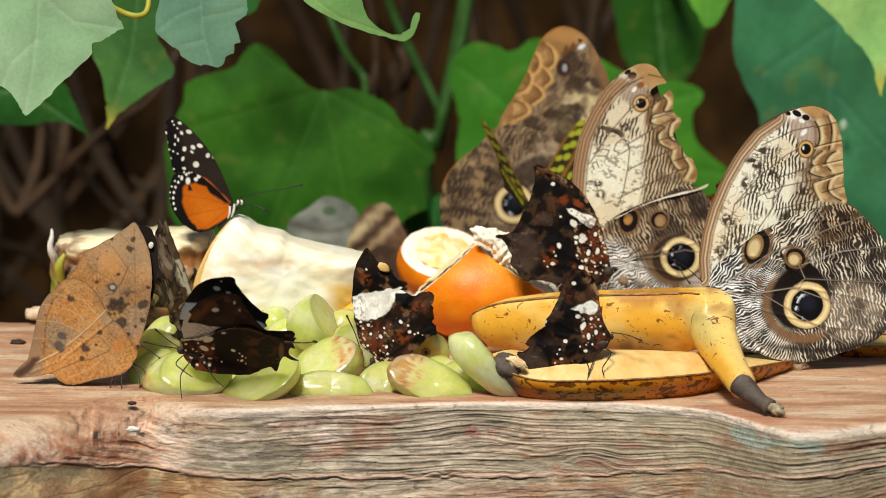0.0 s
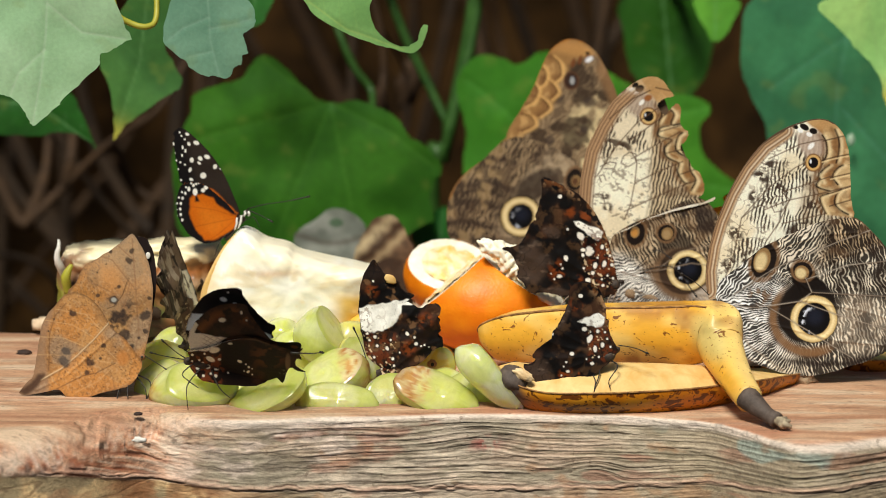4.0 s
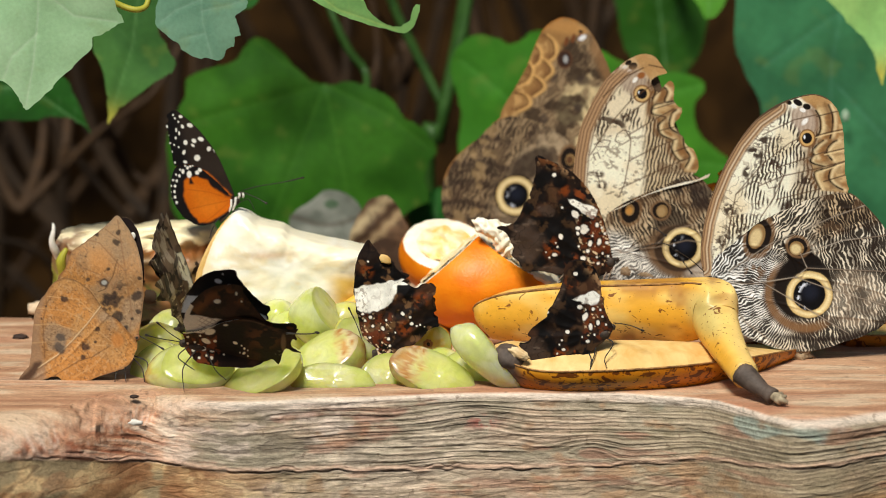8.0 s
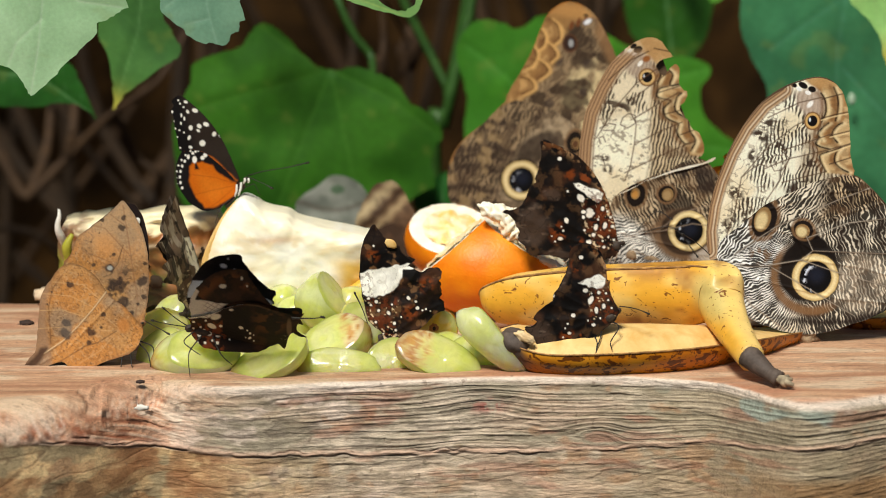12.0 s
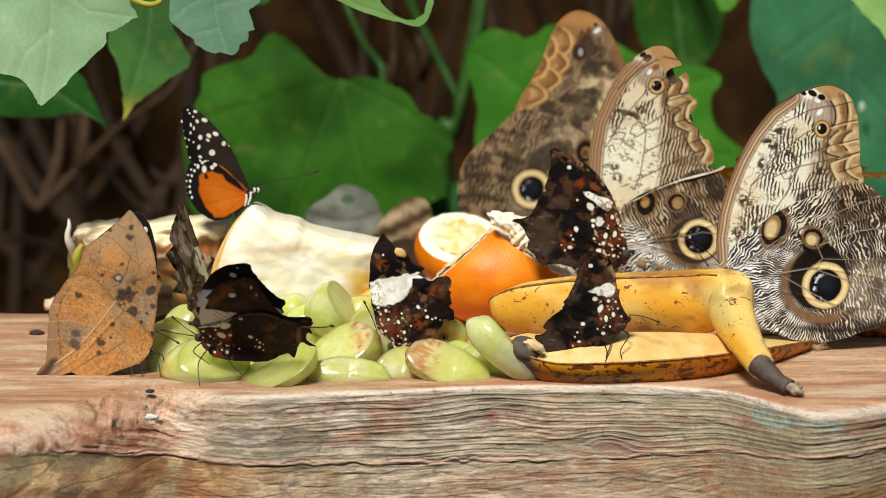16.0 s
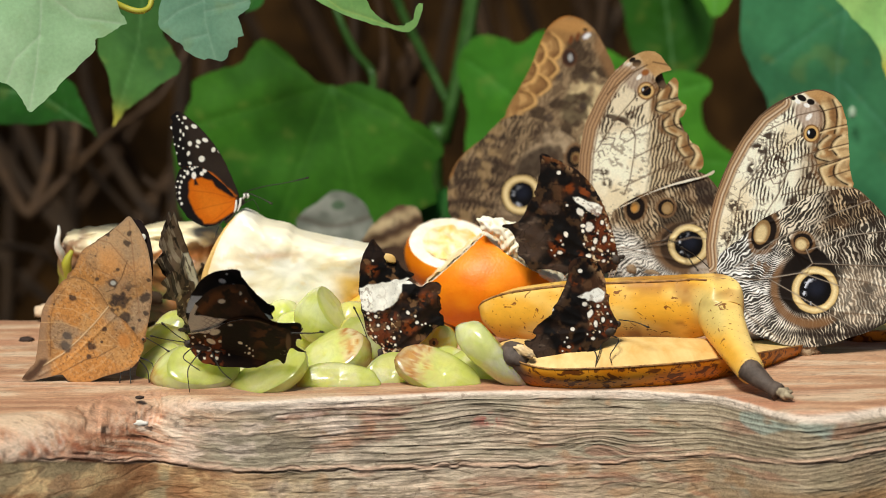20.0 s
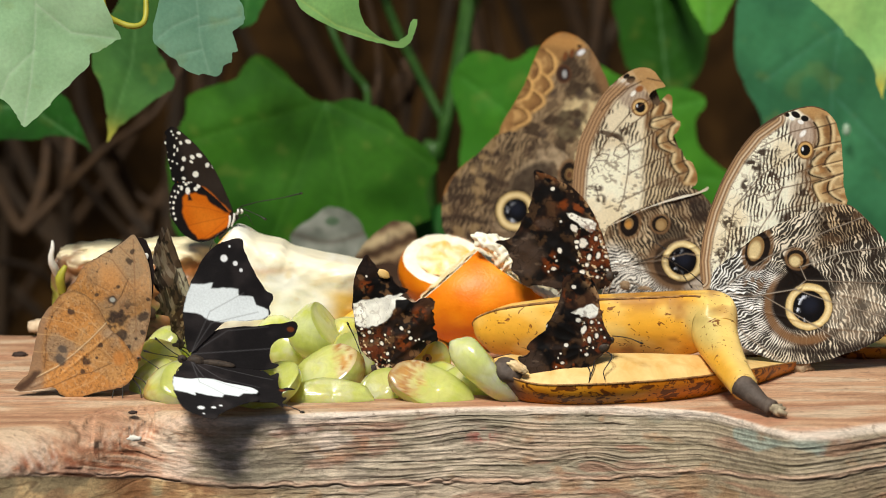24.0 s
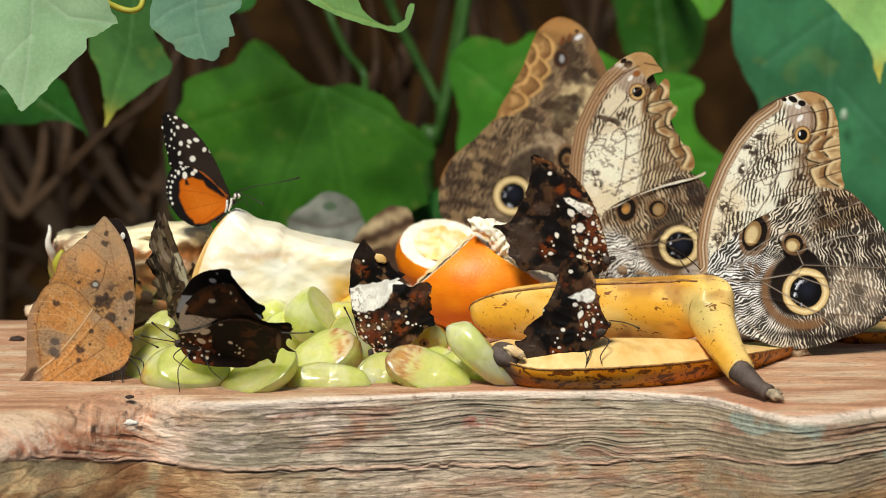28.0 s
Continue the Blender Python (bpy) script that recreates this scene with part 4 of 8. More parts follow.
grape((-0.03792, 0.058, 0.01079), 0.021, 0.014, (0, -62, 0), label="pale green grape half leaning on another", skin=YELLOW)
grape((-0.04095, 0.03, 0.0056), 0.0275, 0.0205, (8, -14, 10), [(0.30, (-0.35, -0.55, 0.76))], label="green grape wedge with a brown end in the middle", end=1, brown=0)
grape((-0.03947, 0.01, 0.00151), 0.0305, 0.0175, (0, 2, 0), [(0.10, (0.02, -0.88, 0.47))], label="halved green grape lying with its cut face outward", end=-1, squash=0.72)
grape((-0.06382, 0.006, 0.00494), 0.0315, 0.0205, (0, -32, -4), [(0.12, (-0.42, -0.50, 0.76))], end=-1, label="halved green grape, tilted, cut face up", squash=0.85)
grape((-0.09077, 0.014, 0.0043), 0.0330, 0.0215, (0, -7, -6), [(0.55, (0.12, -0.72, 0.68))], end=-1, label="large soft green grape browning at one end", squash=0.9)
grape((-0.10223, 0.028, 0.00187), 0.024, 0.019, (0, 20, 20), [(0.5, (-0.5, -0.5, 0.7))], YELLOW, end=-1, label="soft yellowish grape half with a brown end")
grape((-0.10428, 0.045, 0.00578), 0.020, 0.018, (0, 30, 0), (), YELLOW, label="soft yellow grape at the back")
grape((-0.09967, 0.06, 0.00819), 0.022, 0.017, (0, 8, 0), label="green grape at the back of the pile")
grape((-0.07224, 0.03, 0.00182), 0.022, 0.018, (20, 8, 0), [(0.3, (0.1, -0.5, 0.85))], label="halved green grape under a butterfly")
grape((-0.08171, 0.042, -0.00013), 0.024, 0.020, (0, 4, 20), label="green grape under a butterfly")
grape((-0.02028, 0.016, 0.00134), 0.020, 0.0165, (4, 0, 20), [(0.3, (0.15, -0.85, 0.5))], label="green grape half in the front row")
grape((-0.00375, 0.009, 0.00480), 0.0320, 0.0175, (0, 21, -4), [(0.05, (0.26, -0.70, 0.66))], GREEN, label="green grape wedge with a torn brown end", end=-1, brown=0)
grape((0.01109, 0.024, 0.0007), 0.025, 0.0170, (0, 6, -20), [(0.45, (-0.2, -0.6, 0.78))], label="green grape half in the front row")
grape((0.01700, 0.010, 0.01060), 0.0340, 0.0175, (0, 40, 0), [(0.20, (0.80, 0.22, 0.56))], ((226, 236, 150), (240, 246, 190)), label="thin green grape half standing on its edge", squash=0.9)
grape((-0.00556, 0.047, 0.00554), 0.0185, 0.0165, (0, -48, 0), [(0.35, (-0.05, -0.95, 0.3))], GOLD, label="golden grape quarter with a brown scar")
grape((-0.03219, 0.038, 0.00927), 0.019, 0.016, (0, 60, 0), [(0.4, (0.3, -0.8, 0.5))], YELLOW, end=1, label="small browning yellow grape half")
grape((-0.06188, 0.07, 0.01161), 0.016, 0.014, (0, 10, 0), label="pale green grape behind the pile")
grape((-0.05552, 0.06, 0.00776), 0.020, 0.017, (0, 20, 0), label="green grape behind the pile")
grape((-0.01954, 0.045, 0.00173), 0.020, 0.016, (0, 8, 0), label="green grape under a butterfly")
grape((0.00021, 0.034, 0.00215), 0.016, 0.012, (0, 10, 0), label="small green grape by the orange")
M_BRUISE = plain("brown_bruise", (150, 92, 44), (190, 130, 76), 500, 0.5)
scar = thing("grape_scar", (-0.00554, 0.0434, 0.00741), "round brown scar on the golden grape", "scar")
blob("scar_ring", (0, 0, 0), (0.0017, 0.0006, 0.0017), M_BRUISE, scar, rough=0.3)
blob("scar_eye", (0.0001, -0.0004, 0), (0.0007, 0.0004, 0.0008), M_CRUMB, scar)


def wet_painted(name):
    m = Mat(name, 0.35, 0.45)
    m.colour(m.mix(1.0, m.attribute("Col"), m.ramp(m.noise(320, 4, 0.6, 0.0, m.scaled(0.4, 1, 1)), [(0.3, 0.9), (0.7, 1.05)]), "MULTIPLY"))
    return m.bump(m.noise(420, 4, 0.6), 0.25, 0.0005).m


def peel_mat(name, spot, amount, fine, scale, along=0.7):
    """Banana skin: its colours lie in the mesh, brown spots of two sizes over them."""
    m = Mat(name, 0.4, 0.42)
    k = m.mix(1.0, m.attribute("Col"), m.ramp(m.noise(300, 4, 0.6, 0.0, m.scaled(0.3, 1, 1)), [(0.3, 0.9), (0.7, 1.05)]), "MULTIPLY")
    k = m.mix(m.ramp(m.noise(scale, 3, 0.6, 0.8, m.scaled(along, 1, 1)), [(amount, 0.0), (amount + 0.03, 0.9)]), k, spot)
    k = m.mix(m.ramp(m.noise(scale * 2.6, 2, 0.5, 0.3), [(fine, 0.0), (fine + 0.03, 0.85)]), k, spot)
    return m.colour(k).bump(m.noise(500, 4), 0.2, 0.0003).m


M_PEEL = peel_mat("banana_peel", (112, 60, 20), 0.65, 0.675, 330)
M_OLD_PEEL = peel_mat("ripe_banana_peel", (84, 38, 14), 0.535, 0.62, 260, 0.6)
M_BANANA = plain("banana_flesh", (212, 164, 88), (236, 204, 138), 120, 0.5)
M_BANANA_PALE = plain("pale_banana_flesh", (206, 168, 116), (236, 210, 164), 420, 0.6)
M_BLACK_END = plain("blackened_end", (58, 48, 42), (100, 86, 76), 260, 0.7)
M_RIM = plain("dried_peel_edge", (88, 54, 28), (186, 138, 78), 420, 0.7)
M_FRAY = plain("frayed_stem_end", (96, 82, 64), (190, 174, 144), 420, 0.85)


def boat(name, path, half, depth, material, parent, steps=8, sides=18, wall=0.0012, label="", flesh=None, lift=0.0):
    """A halved banana: a curved shell under a top line, with the flesh in it."""
    line = spline(path, steps)
    t = np.linspace(0, 1, len(line))
    h, d = [np.interp(t, np.linspace(0, 1, len(a)), a) for a in (half, depth)]
    k = np.array([0.25, 0.5, 0.25])
    for _ in range(3):
        h, d = [np.convolve(np.pad(a, 1, "edge"), k, "valid") for a in (h, d)]
    verts, top = [], []
    for i, q in enumerate(line):
        w = Vector(line[min(i + 1, len(line) - 1)] - line[max(i - 1, 0)])
        side = Vector((w.y, -w.x, 0)).normalized()
        ring = []
        for j in range(sides + 1):
            a = math.pi * j / sides
            facet = 1 + 0.035 * math.cos(5 * a)
            ring.append(Vector(q) + side * math.cos(a) * h[i] * facet + Vector((0, 0, -1)) * (math.sin(a) ** 0.85) * d[i] * facet)
        verts += ring
        for j in range(7):
            s = 1 - j / 3
            top.append(Vector(q) + side * s * (h[i] - wall * 0.8) + Vector((0, 0, (-0.0008 + lift * math.sin(math.pi * min(1, t[i] * 1.25)) ** 1.0 * (1 - s * s)) * min(1, h[i] / 0.004))))
    n = sides + 1
    faces = [(i * n + j, (i + 1) * n + j, (i + 1) * n + j + 1, i * n + j + 1) for i in range(len(line) - 1) for j in range(sides)]
    faces += [tuple(range(n)), tuple(range(len(verts) - 1, len(verts) - n - 1, -1))]
    shell = raw(name, verts, faces, material, parent, label)
    tube("rim", [verts[i * n] if (verts[i * n] - verts[i * n + sides]).y < 0 else verts[i * n + sides] for i in range(2, len(line) - 2, 6)], [0.0003, 0.0004, 0.0003], M_RIM, parent, "dried brown edge of the peel", 6, 2)
    if flesh:
        faces = [(i * 7 + j, i * 7 + j + 1, (i + 1) * 7 + j + 1, (i + 1) * 7 + j) for i in range(len(line) - 1) for j in range(6)]
        raw("flesh", top, faces, flesh, parent, "cream banana flesh")
    return shell


def rel(p, base):
    return tuple(Vector(p) - Vector(base))


def peel_paint(x, y, z, base, base2):
    """Yellow skin in two tones."""
    c = lay(np.zeros((len(x), 3)), base, np.ones(len(x)))
    return lay(c, base2, ss(0.35, 0.65, fbm(x * 0.5, z, 0.009, 3, 3)))


low = (0.07047, 0.02, -0.00421)
b1 = thing("banana", low, "halved ripe banana in brown-spotted skin, cut face up", "banana", "bananas on the board")
lower = boat("peel", [rel(p, low) for p in ((0.02029, 0.016, 0.01422), (0.02348, 0.013, 0.01158), (0.03454, 0.011, 0.00811), (0.05468, 0.0105, 0.00843), (0.07984, 0.016, 0.00882), (0.10374, 0.034, 0.00722), (0.12253, 0.056, 0.00393), (0.1325, 0.068, 0.00122))], [0.0065, 0.0105, 0.0130, 0.0145, 0.0145, 0.0135, 0.010, 0.004], [0.006, 0.0085, 0.0105, 0.0115, 0.0122, 0.0115, 0.0075, 0.003], M_OLD_PEEL, b1, 44, 64, flesh=M_BANANA, lift=0.0085)


def lower_paint(x, y, z):
    c = peel_paint(x, y, z, (196, 116, 14), (222, 152, 40))
    c = lay(c, (70, 34, 16), ss(0.6, 0.72, fbm(x, z * 1.5, 0.016, 8, 3)) * ss(0.0, -0.008, z - 0.004) * 0.9)
    return lay(c, (82, 70, 66), ss(-0.040, -0.046, x + 0.004 * (fbm(x, z, 0.006, 4, 2) - 0.5)))


tint(lower, lower_paint)
blob("tip", rel((0.02394, 0.006, 0.01091), low), (0.0062, 0.0066, 0.0044), M_BLACK_END, b1, "blackened blunt end of the peel", (0, 26, -8), 0.12, 6)
blob("flesh_lump", rel((0.0268, 0.0002, 0.01368), low), (0.0038, 0.0012, 0.0018), M_BANANA_PALE, b1, "torn pale banana flesh", (0, 24, -14), 0.3, 3, 4)

high = (0.06503, 0.035, 0.01121)
b2 = thing("banana", high, "halved yellow banana with pale neck and dry blackened stem", "banana", "bananas on the board")


def neck_banana():
    """One skin from the blunt end, cut flat on top, to the bent neck."""
    line = spline([rel(p, high) for p in ((0.01442, 0.066, 0.01162), (0.0165, 0.064, 0.01335), (0.02547, 0.06, 0.01572), (0.04509, 0.052, 0.01936), (0.06553, 0.045, 0.02106), (0.08571, 0.038, 0.02256), (0.09704, 0.031, 0.02468), (0.09858, 0.024, 0.01909), (0.10074, 0.013, 0.01468), (0.10346, 0, 0.01086), (0.10576, -0.01, 0.0083))], 36)
    t = np.linspace(0, 1, len(line))
    k = np.linspace(0, 1, 11)
    rad = np.interp(t, k, [0.0045, 0.0085, 0.0108, 0.0114, 0.0121, 0.0130, 0.0112, 0.0090, 0.0068, 0.0056, 0.0050])
    lid = np.interp(t, k, [0.6, 0.7, 0.72, 0.72, 0.74, 0.74, 0.76, 1.0, 1.1, 1.1, 1.1])
    deep = np.interp(t, k, [0.5, 0.6, 0.65, 0.65, 0.65, 0.7, 0.8, 0.9, 1, 1, 1])
    sides = 40
    verts, faces, edge = [], [], []
    for i, q in enumerate(line):
        d = Vector(line[min(i + 1, len(line) - 1)] - line[max(i - 1, 0)]).normalized()
        side = Vector((d.y, -d.x, 0)).normalized()
        up = side.cross(d) if side.cross(d).z > 0 else d.cross(side)
        for j in range(sides):
            a = 2 * math.pi * j / sides
            r = rad[i] * (1 + 0.03 * math.cos(5 * a + 0.6))
            verts.append(Vector(q) + side * math.cos(a) * r * deep[i] + up * min(math.sin(a), lid[i]) * r)
        if lid[i] < 0.765:
            edge.append(Vector(q) + side * rad[i] * deep[i] * math.cos(math.asin(lid[i])) * (1 if side.y < 0 else -1) + up * lid[i] * rad[i])
    for i in range(len(line) - 1):
        for j in range(sides):
            m = (j + 1) % sides
            faces.append((i * sides + j, i * sides + m, (i + 1) * sides + m, (i + 1) * sides + j))
    faces += [tuple(range(sides - 1, -1, -1)), tuple(range(len(verts) - sides, len(verts)))]
    ob = raw("peel", verts, faces, M_PEEL, b2)

    def paint(x, y, z):
        c = peel_paint(x, y, z, (226, 166, 52), (238, 198, 108))
        c = lay(c, (150, 92, 40), ss(0.6, 0.7, fbm(x * 0.4, z, 0.005, 21, 3)) * ss(0.012, 0.02, z) * 0.7)
        c = lay(c, (150, 92, 40), ss(0.62, 0.72, fbm(x * 0.5, z, 0.008, 23, 3)) * ss(-0.02, 0.0, x) * ss(0.03, 0.02, x) * 0.6)
        c = lay(c, (190, 176, 110), ss(1.2, 0.4, oval(x, z, 0.029, 0.012, 0.007, 0.008)) * 0.7)
        return lay(c, (240, 214, 140), ss(0.034, 0.042, x) * 0.6)

    tint(ob, paint)
    tube("rim", edge[4::14], [0.0003, 0.0005, 0.0004], M_RIM, b2, "dried brown edge of the peel", 6, 3)


neck_banana()
tube("stem", [rel(p, high) for p in ((0.105, -0.009, 0.00889), (0.10822, -0.013, 0.00659), (0.11182, -0.017, 0.00431), (0.11468, -0.02, 0.00302))], [0.0045, 0.0037, 0.0026, 0.0030], M_BLACK_END, b2, "blackened banana stem", sides=12)
for k, (px, pz) in enumerate(((0.0042, -0.0012), (0.0036, 0.0006), (0.0048, -0.0002), (0.003, -0.0024), (0.0052, -0.0018))):
    e = Vector(rel((0.11429, -0.02, 0.00322), high))
    tube("fibre", [e, e + Vector((px * 0.6, -0.0006 * k, pz * 0.5)), e + Vector((px, -0.0011 * k + 0.002, pz))], [0.0014, 0.0012, 0.0007], M_FRAY, b2, "frayed dry fibre")
far = (0.17335, 0.085, -0.0033)
b3 = thing("banana", far, "brown overripe banana piece behind the butterflies", "banana", "bananas on the board")
old = boat("peel", [rel(p, far) for p in ((0.14678, 0.08, 0.00332), (0.15531, 0.08, 0.00463), (0.17315, 0.085, 0.00396), (0.19336, 0.09, 0.00109), (0.20206, 0.09, -0.00112))], [0.003, 0.010, 0.013, 0.011, 0.004], [0.003, 0.008, 0.009, 0.008, 0.003], M_OLD_PEEL, b3, flesh=M_BANANA)
tint(old, lambda x, y, z: peel_paint(x, y, z, (176, 100, 18), (196, 124, 36)))


# the orange: two cut pieces
def rind_mat():
    m = Mat("orange_rind", 0.45, 0.35)
    pores = m.noise(900, 2, 0.5)
    k = m.ramp(m.noise(70, 4), [(0.3, (228, 112, 4)), (0.7, (244, 148, 20))])
    return m.colour(k).bump(pores, 0.35, 0.0004).m


M_RIND = rind_mat()
M_PITH = plain("orange_pith", (250, 236, 200), (254, 248, 230), 300, 0.6)
M_ORANGE = plain("orange_flesh", (248, 186, 62), (255, 250, 226), 150, 0.3)


def orange_piece(at, size, planes, label, inside=0.87):
    """A squashed ball cut by planes (how far from the middle, direction): rind, pith and flesh on every cut."""
    g = thing("orange_piece", at, label, "orange", "orange pieces")
    rind = bmesh.new()
    bmesh.ops.create_uvsphere(rind, u_segments=72, v_segments=48, radius=1)
    rind.transform(Matrix.Diagonal((*size, 1)))
    for v in rind.verts:
        v.co *= 1 + 0.025 * noise.noise(v.co * 70) + 0.012 * noise.noise(v.co * 190)
    inner = rind.copy()
    for v in inner.verts:
        v.co *= inside
    for i, (d, no) in enumerate(planes):
        n = Vector(no).normalized()
        pith = cap_of(rind, n * d, n, 0.0)
        flesh = cap_of(inner, n * (d + 0.0003), n, 0.02)
        for v in flesh.verts:
            v.co += n * (0.0004 + 0.0014 * noise.noise(v.co * 240))
        for v in pith.verts:
            v.co += n * 0.0005 * noise.noise(v.co * 420)
        for cap in (pith, flesh):
            for d2, no2 in planes[i + 1:]:
                n2 = Vector(no2).normalized()
                bmesh.ops.bisect_plane(cap, geom=cap.verts[:] + cap.edges[:] + cap.faces[:], plane_co=n2 * d2, plane_no=n2, clear_outer=True)
        part("pith", pith, M_PITH, g, "thick pale pith")
        part("flesh", flesh, M_ORANGE, g, "juicy orange flesh")
    part("rind", rind, M_RIND, g)
    inner.free()
    return g


orange_piece((0.01655, 0.1, 0.01932), (0.0285, 0.024, 0.0205), [(0.0155, (-0.66, 0.10, 0.75)), (0.0150, (0.53, -0.04, 0.84))], "orange wedge, bright rind outward, standing on the board")
orange_piece((0.0005, 0.128, 0.024), (0.0178, 0.016, 0.0160), [(0.0055, (0.10, -0.52, 0.85))], "cut orange piece with pale flesh uppermost", 0.74)

# torn white pith along the wedge's cut side
pith = thing("orange_pith", (0.02059, 0.086, 0.03812), "torn white orange pith on the wedge's cut edge", "pith")
for i, (p, r) in enumerate((((0.01542, 0.084, 0.0435), (0.0046, 0.003, 0.0026)), ((0.01969, 0.084, 0.04219), (0.005, 0.0034, 0.0036)), ((0.02311, 0.084, 0.03915), (0.004, 0.0034, 0.0052)), ((0.02526, 0.084, 0.03524), (0.0028, 0.003, 0.004)), ((0.02913, 0.084, 0.03045), (0.0036, 0.0026, 0.0014)), ((0.03664, 0.084, 0.02435), (0.006, 0.003, 0.0013)), ((0.04072, 0.084, 0.02238), (0.0045, 0.003, 0.0014)))):
    blob("shred", rel(p, (0.02059, 0.086, 0.03812)), r, M_PITH, pith, rough=0.4, seed=i + 3, turn=(0, 36, 0), detail=4)


# pineapple: a cream wedge and a slice with its rind
def lump(name, outline, s, depth, paint, parent, material, power=4.0, rings=26, rough=0.002, grain=0.012, seed=0, label="", smooth=6):
    """A solid cut to an outline, with rounded rims and an uneven surface."""
    line = spline(outline, smooth, True)
    mid = line.mean(0)
    n = len(line)
    verts, flat = [], []
    rows = [(k, -1) for k in np.sin(np.linspace(0.02, 1, rings) * math.pi / 2)] + [(k, 1) for k in np.sin(np.linspace(0.98, 0.02, rings // 2) * math.pi / 2)]
    for k, sign in rows:
        y = sign * depth / 2 * max(0.0, 1 - k ** power) ** (1 / power)
        for q in line:
            u, v = mid + (q - mid) * k
            p = Vector((u * s, y, -v * s * 1.0187))
            w = Vector((p.x, p.y * 2, p.z)) / grain
            p += Vector(((u - mid[0]) * s * 0.3, sign * depth * 0.5, -(v - mid[1]) * s * 0.3)).normalized() * rough * (noise.noise(w + Vector((seed, 0, 0))) + 0.5 * noise.noise(w * 2.7))
            verts.append(p)
            flat.append((u, v))
    faces = [(i * n + j, i * n + (j + 1) % n, (i + 1) * n + (j + 1) % n, (i + 1) * n + j) for i in range(len(rows) - 1) for j in range(n)]
    faces += [tuple(range(n - 1, -1, -1)), tuple(range(len(verts) - n, len(verts)))]
    f = np.array(flat)
    return raw(name, verts, faces, material, parent, label, paint(f[:, 0], f[:, 1]))


M_FRUIT = wet_painted("wet_fruit_flesh")
M_GOLDEN = plain("golden_flesh", (214, 164, 44), (228, 190, 84), 300, 0.4)
wedge_at = (-0.06096, 0.085, 0.0088)
wedge = thing("pineapple_wedge", wedge_at, "cream-coloured wet pineapple wedge with a golden rim", "pineapple")


def wedge_paint(u, v):
    n = len(u)
    c = lay(np.zeros((n, 3)), (252, 242, 212), np.ones(n))
    c = lay(c, (254, 250, 234), ss(0.4, 0.7, fbm(u, v * 1.6, 60, 3)))
    c = lay(c, (226, 176, 84), ss(-112, -140, u + (v + 130) * 0.35) * 0.85)
    c = lay(c, (222, 176, 60), ss(-62, -40, v - (u - 140) * 0.12 + 30) * ss(70, 110, u) * 0.9)
    c = lay(c, (206, 160, 110), np.exp(-((v + 122 + 0.05 * u) / 7) ** 2 - ((u + 20) / 46) ** 2) * 0.7)
    return lay(c, (232, 206, 150), ss(0.6, 0.75, fbm(u * 0.5, v, 16, 8)) * 0.5)


lump("flesh", [(-145, -40), (-138, -90), (-122, -135), (-100, -168), (-80, -187), (-60, -182), (-38, -170), (0, -162), (20, -150), (60, -140), (100, -132), (140, -123), (156, -116), (152, -80), (144, -40), (130, -24), (100, -8), (20, 2), (-80, 2), (-132, -4)], 0.000214, 0.03, wedge_paint, wedge, M_FRUIT, rough=0.0008, grain=0.008, seed=4)
tube("rind", [rel(p, wedge_at) for p in ((-0.09229, 0.08, 0.01316), (-0.09156, 0.078, 0.02338), (-0.08886, 0.078, 0.03315), (-0.08463, 0.08, 0.04207), (-0.08008, 0.083, 0.04758))], [0.0016, 0.002, 0.0018, 0.0012], M_BANANA, wedge, "golden skin edge", flat=0.5)
tube("core_edge", [rel(p, wedge_at) for p in ((-0.03905, 0.072, 0.01335), (-0.03391, 0.071, 0.0166), (-0.02989, 0.072, 0.02072), (-0.02801, 0.075, 0.02833))], [0.002, 0.0028, 0.0022, 0.001], M_GOLDEN, wedge, "golden ripe edge of the flesh")

slice_at = (-0.11877, 0.105, 0.00447)
pine = thing("pineapple_slice", slice_at, "thick pineapple slice, pale flesh on top of dark scaly rind", "pineapple")


def slice_paint(u, v):
    n = len(u)
    c = lay(np.zeros((n, 3)), (126, 92, 54), np.ones(n))
    wob = v + 6 * np.sin(u / 21) + 14 * (fbm(u, v, 22, 6, 3) - 0.5)
    c = lay(c, (86, 92, 44), ss(0.45, 0.6, fbm(u, v, 30, 3, 3)) * ss(-110, -90, wob))
    c = lay(c, (168, 112, 62), ss(0.52, 0.64, fbm(u, v, 18, 9, 3)) * 0.8)
    c = lay(c, (30, 30, 16), ss(-52, -30, wob) * 0.85)
    c = lay(c, (206, 186, 156), np.exp(-((wob + 108) / 3.5) ** 2) * 0.7)
    c = lay(c, (52, 40, 26), np.exp(-((wob + 99) / 5) ** 2) * 0.7)
    c = lay(c, (150, 152, 60), ss(-112, -128, u) * 0.8)
    c = lay(c, (150, 90, 42), np.exp(-((wob + 128) / 10) ** 2) * 0.9)
    c = lay(c, (246, 230, 188), ss(-136, -142, v - 5 * np.sin(u / 21) + 4 * np.sin(u / 7)))
    c = lay(c, (142, 104, 76), ss(-70, -110, u) * ss(0.4, 0.6, fbm(u, v, 12, 8, 3)) * 0.9)
    return c


lump("rind", [(-142, -90), (-136, -135), (-124, -152), (-90, -156), (-50, -160), (-10, -158), (40, -164), (90, -164), (132, -160), (144, -130), (140, -40), (120, -4), (10, 2), (-110, 0), (-134, -30)], 0.000217, 0.03, slice_paint, pine, M_FRUIT, rough=0.0035, grain=0.008, seed=7)
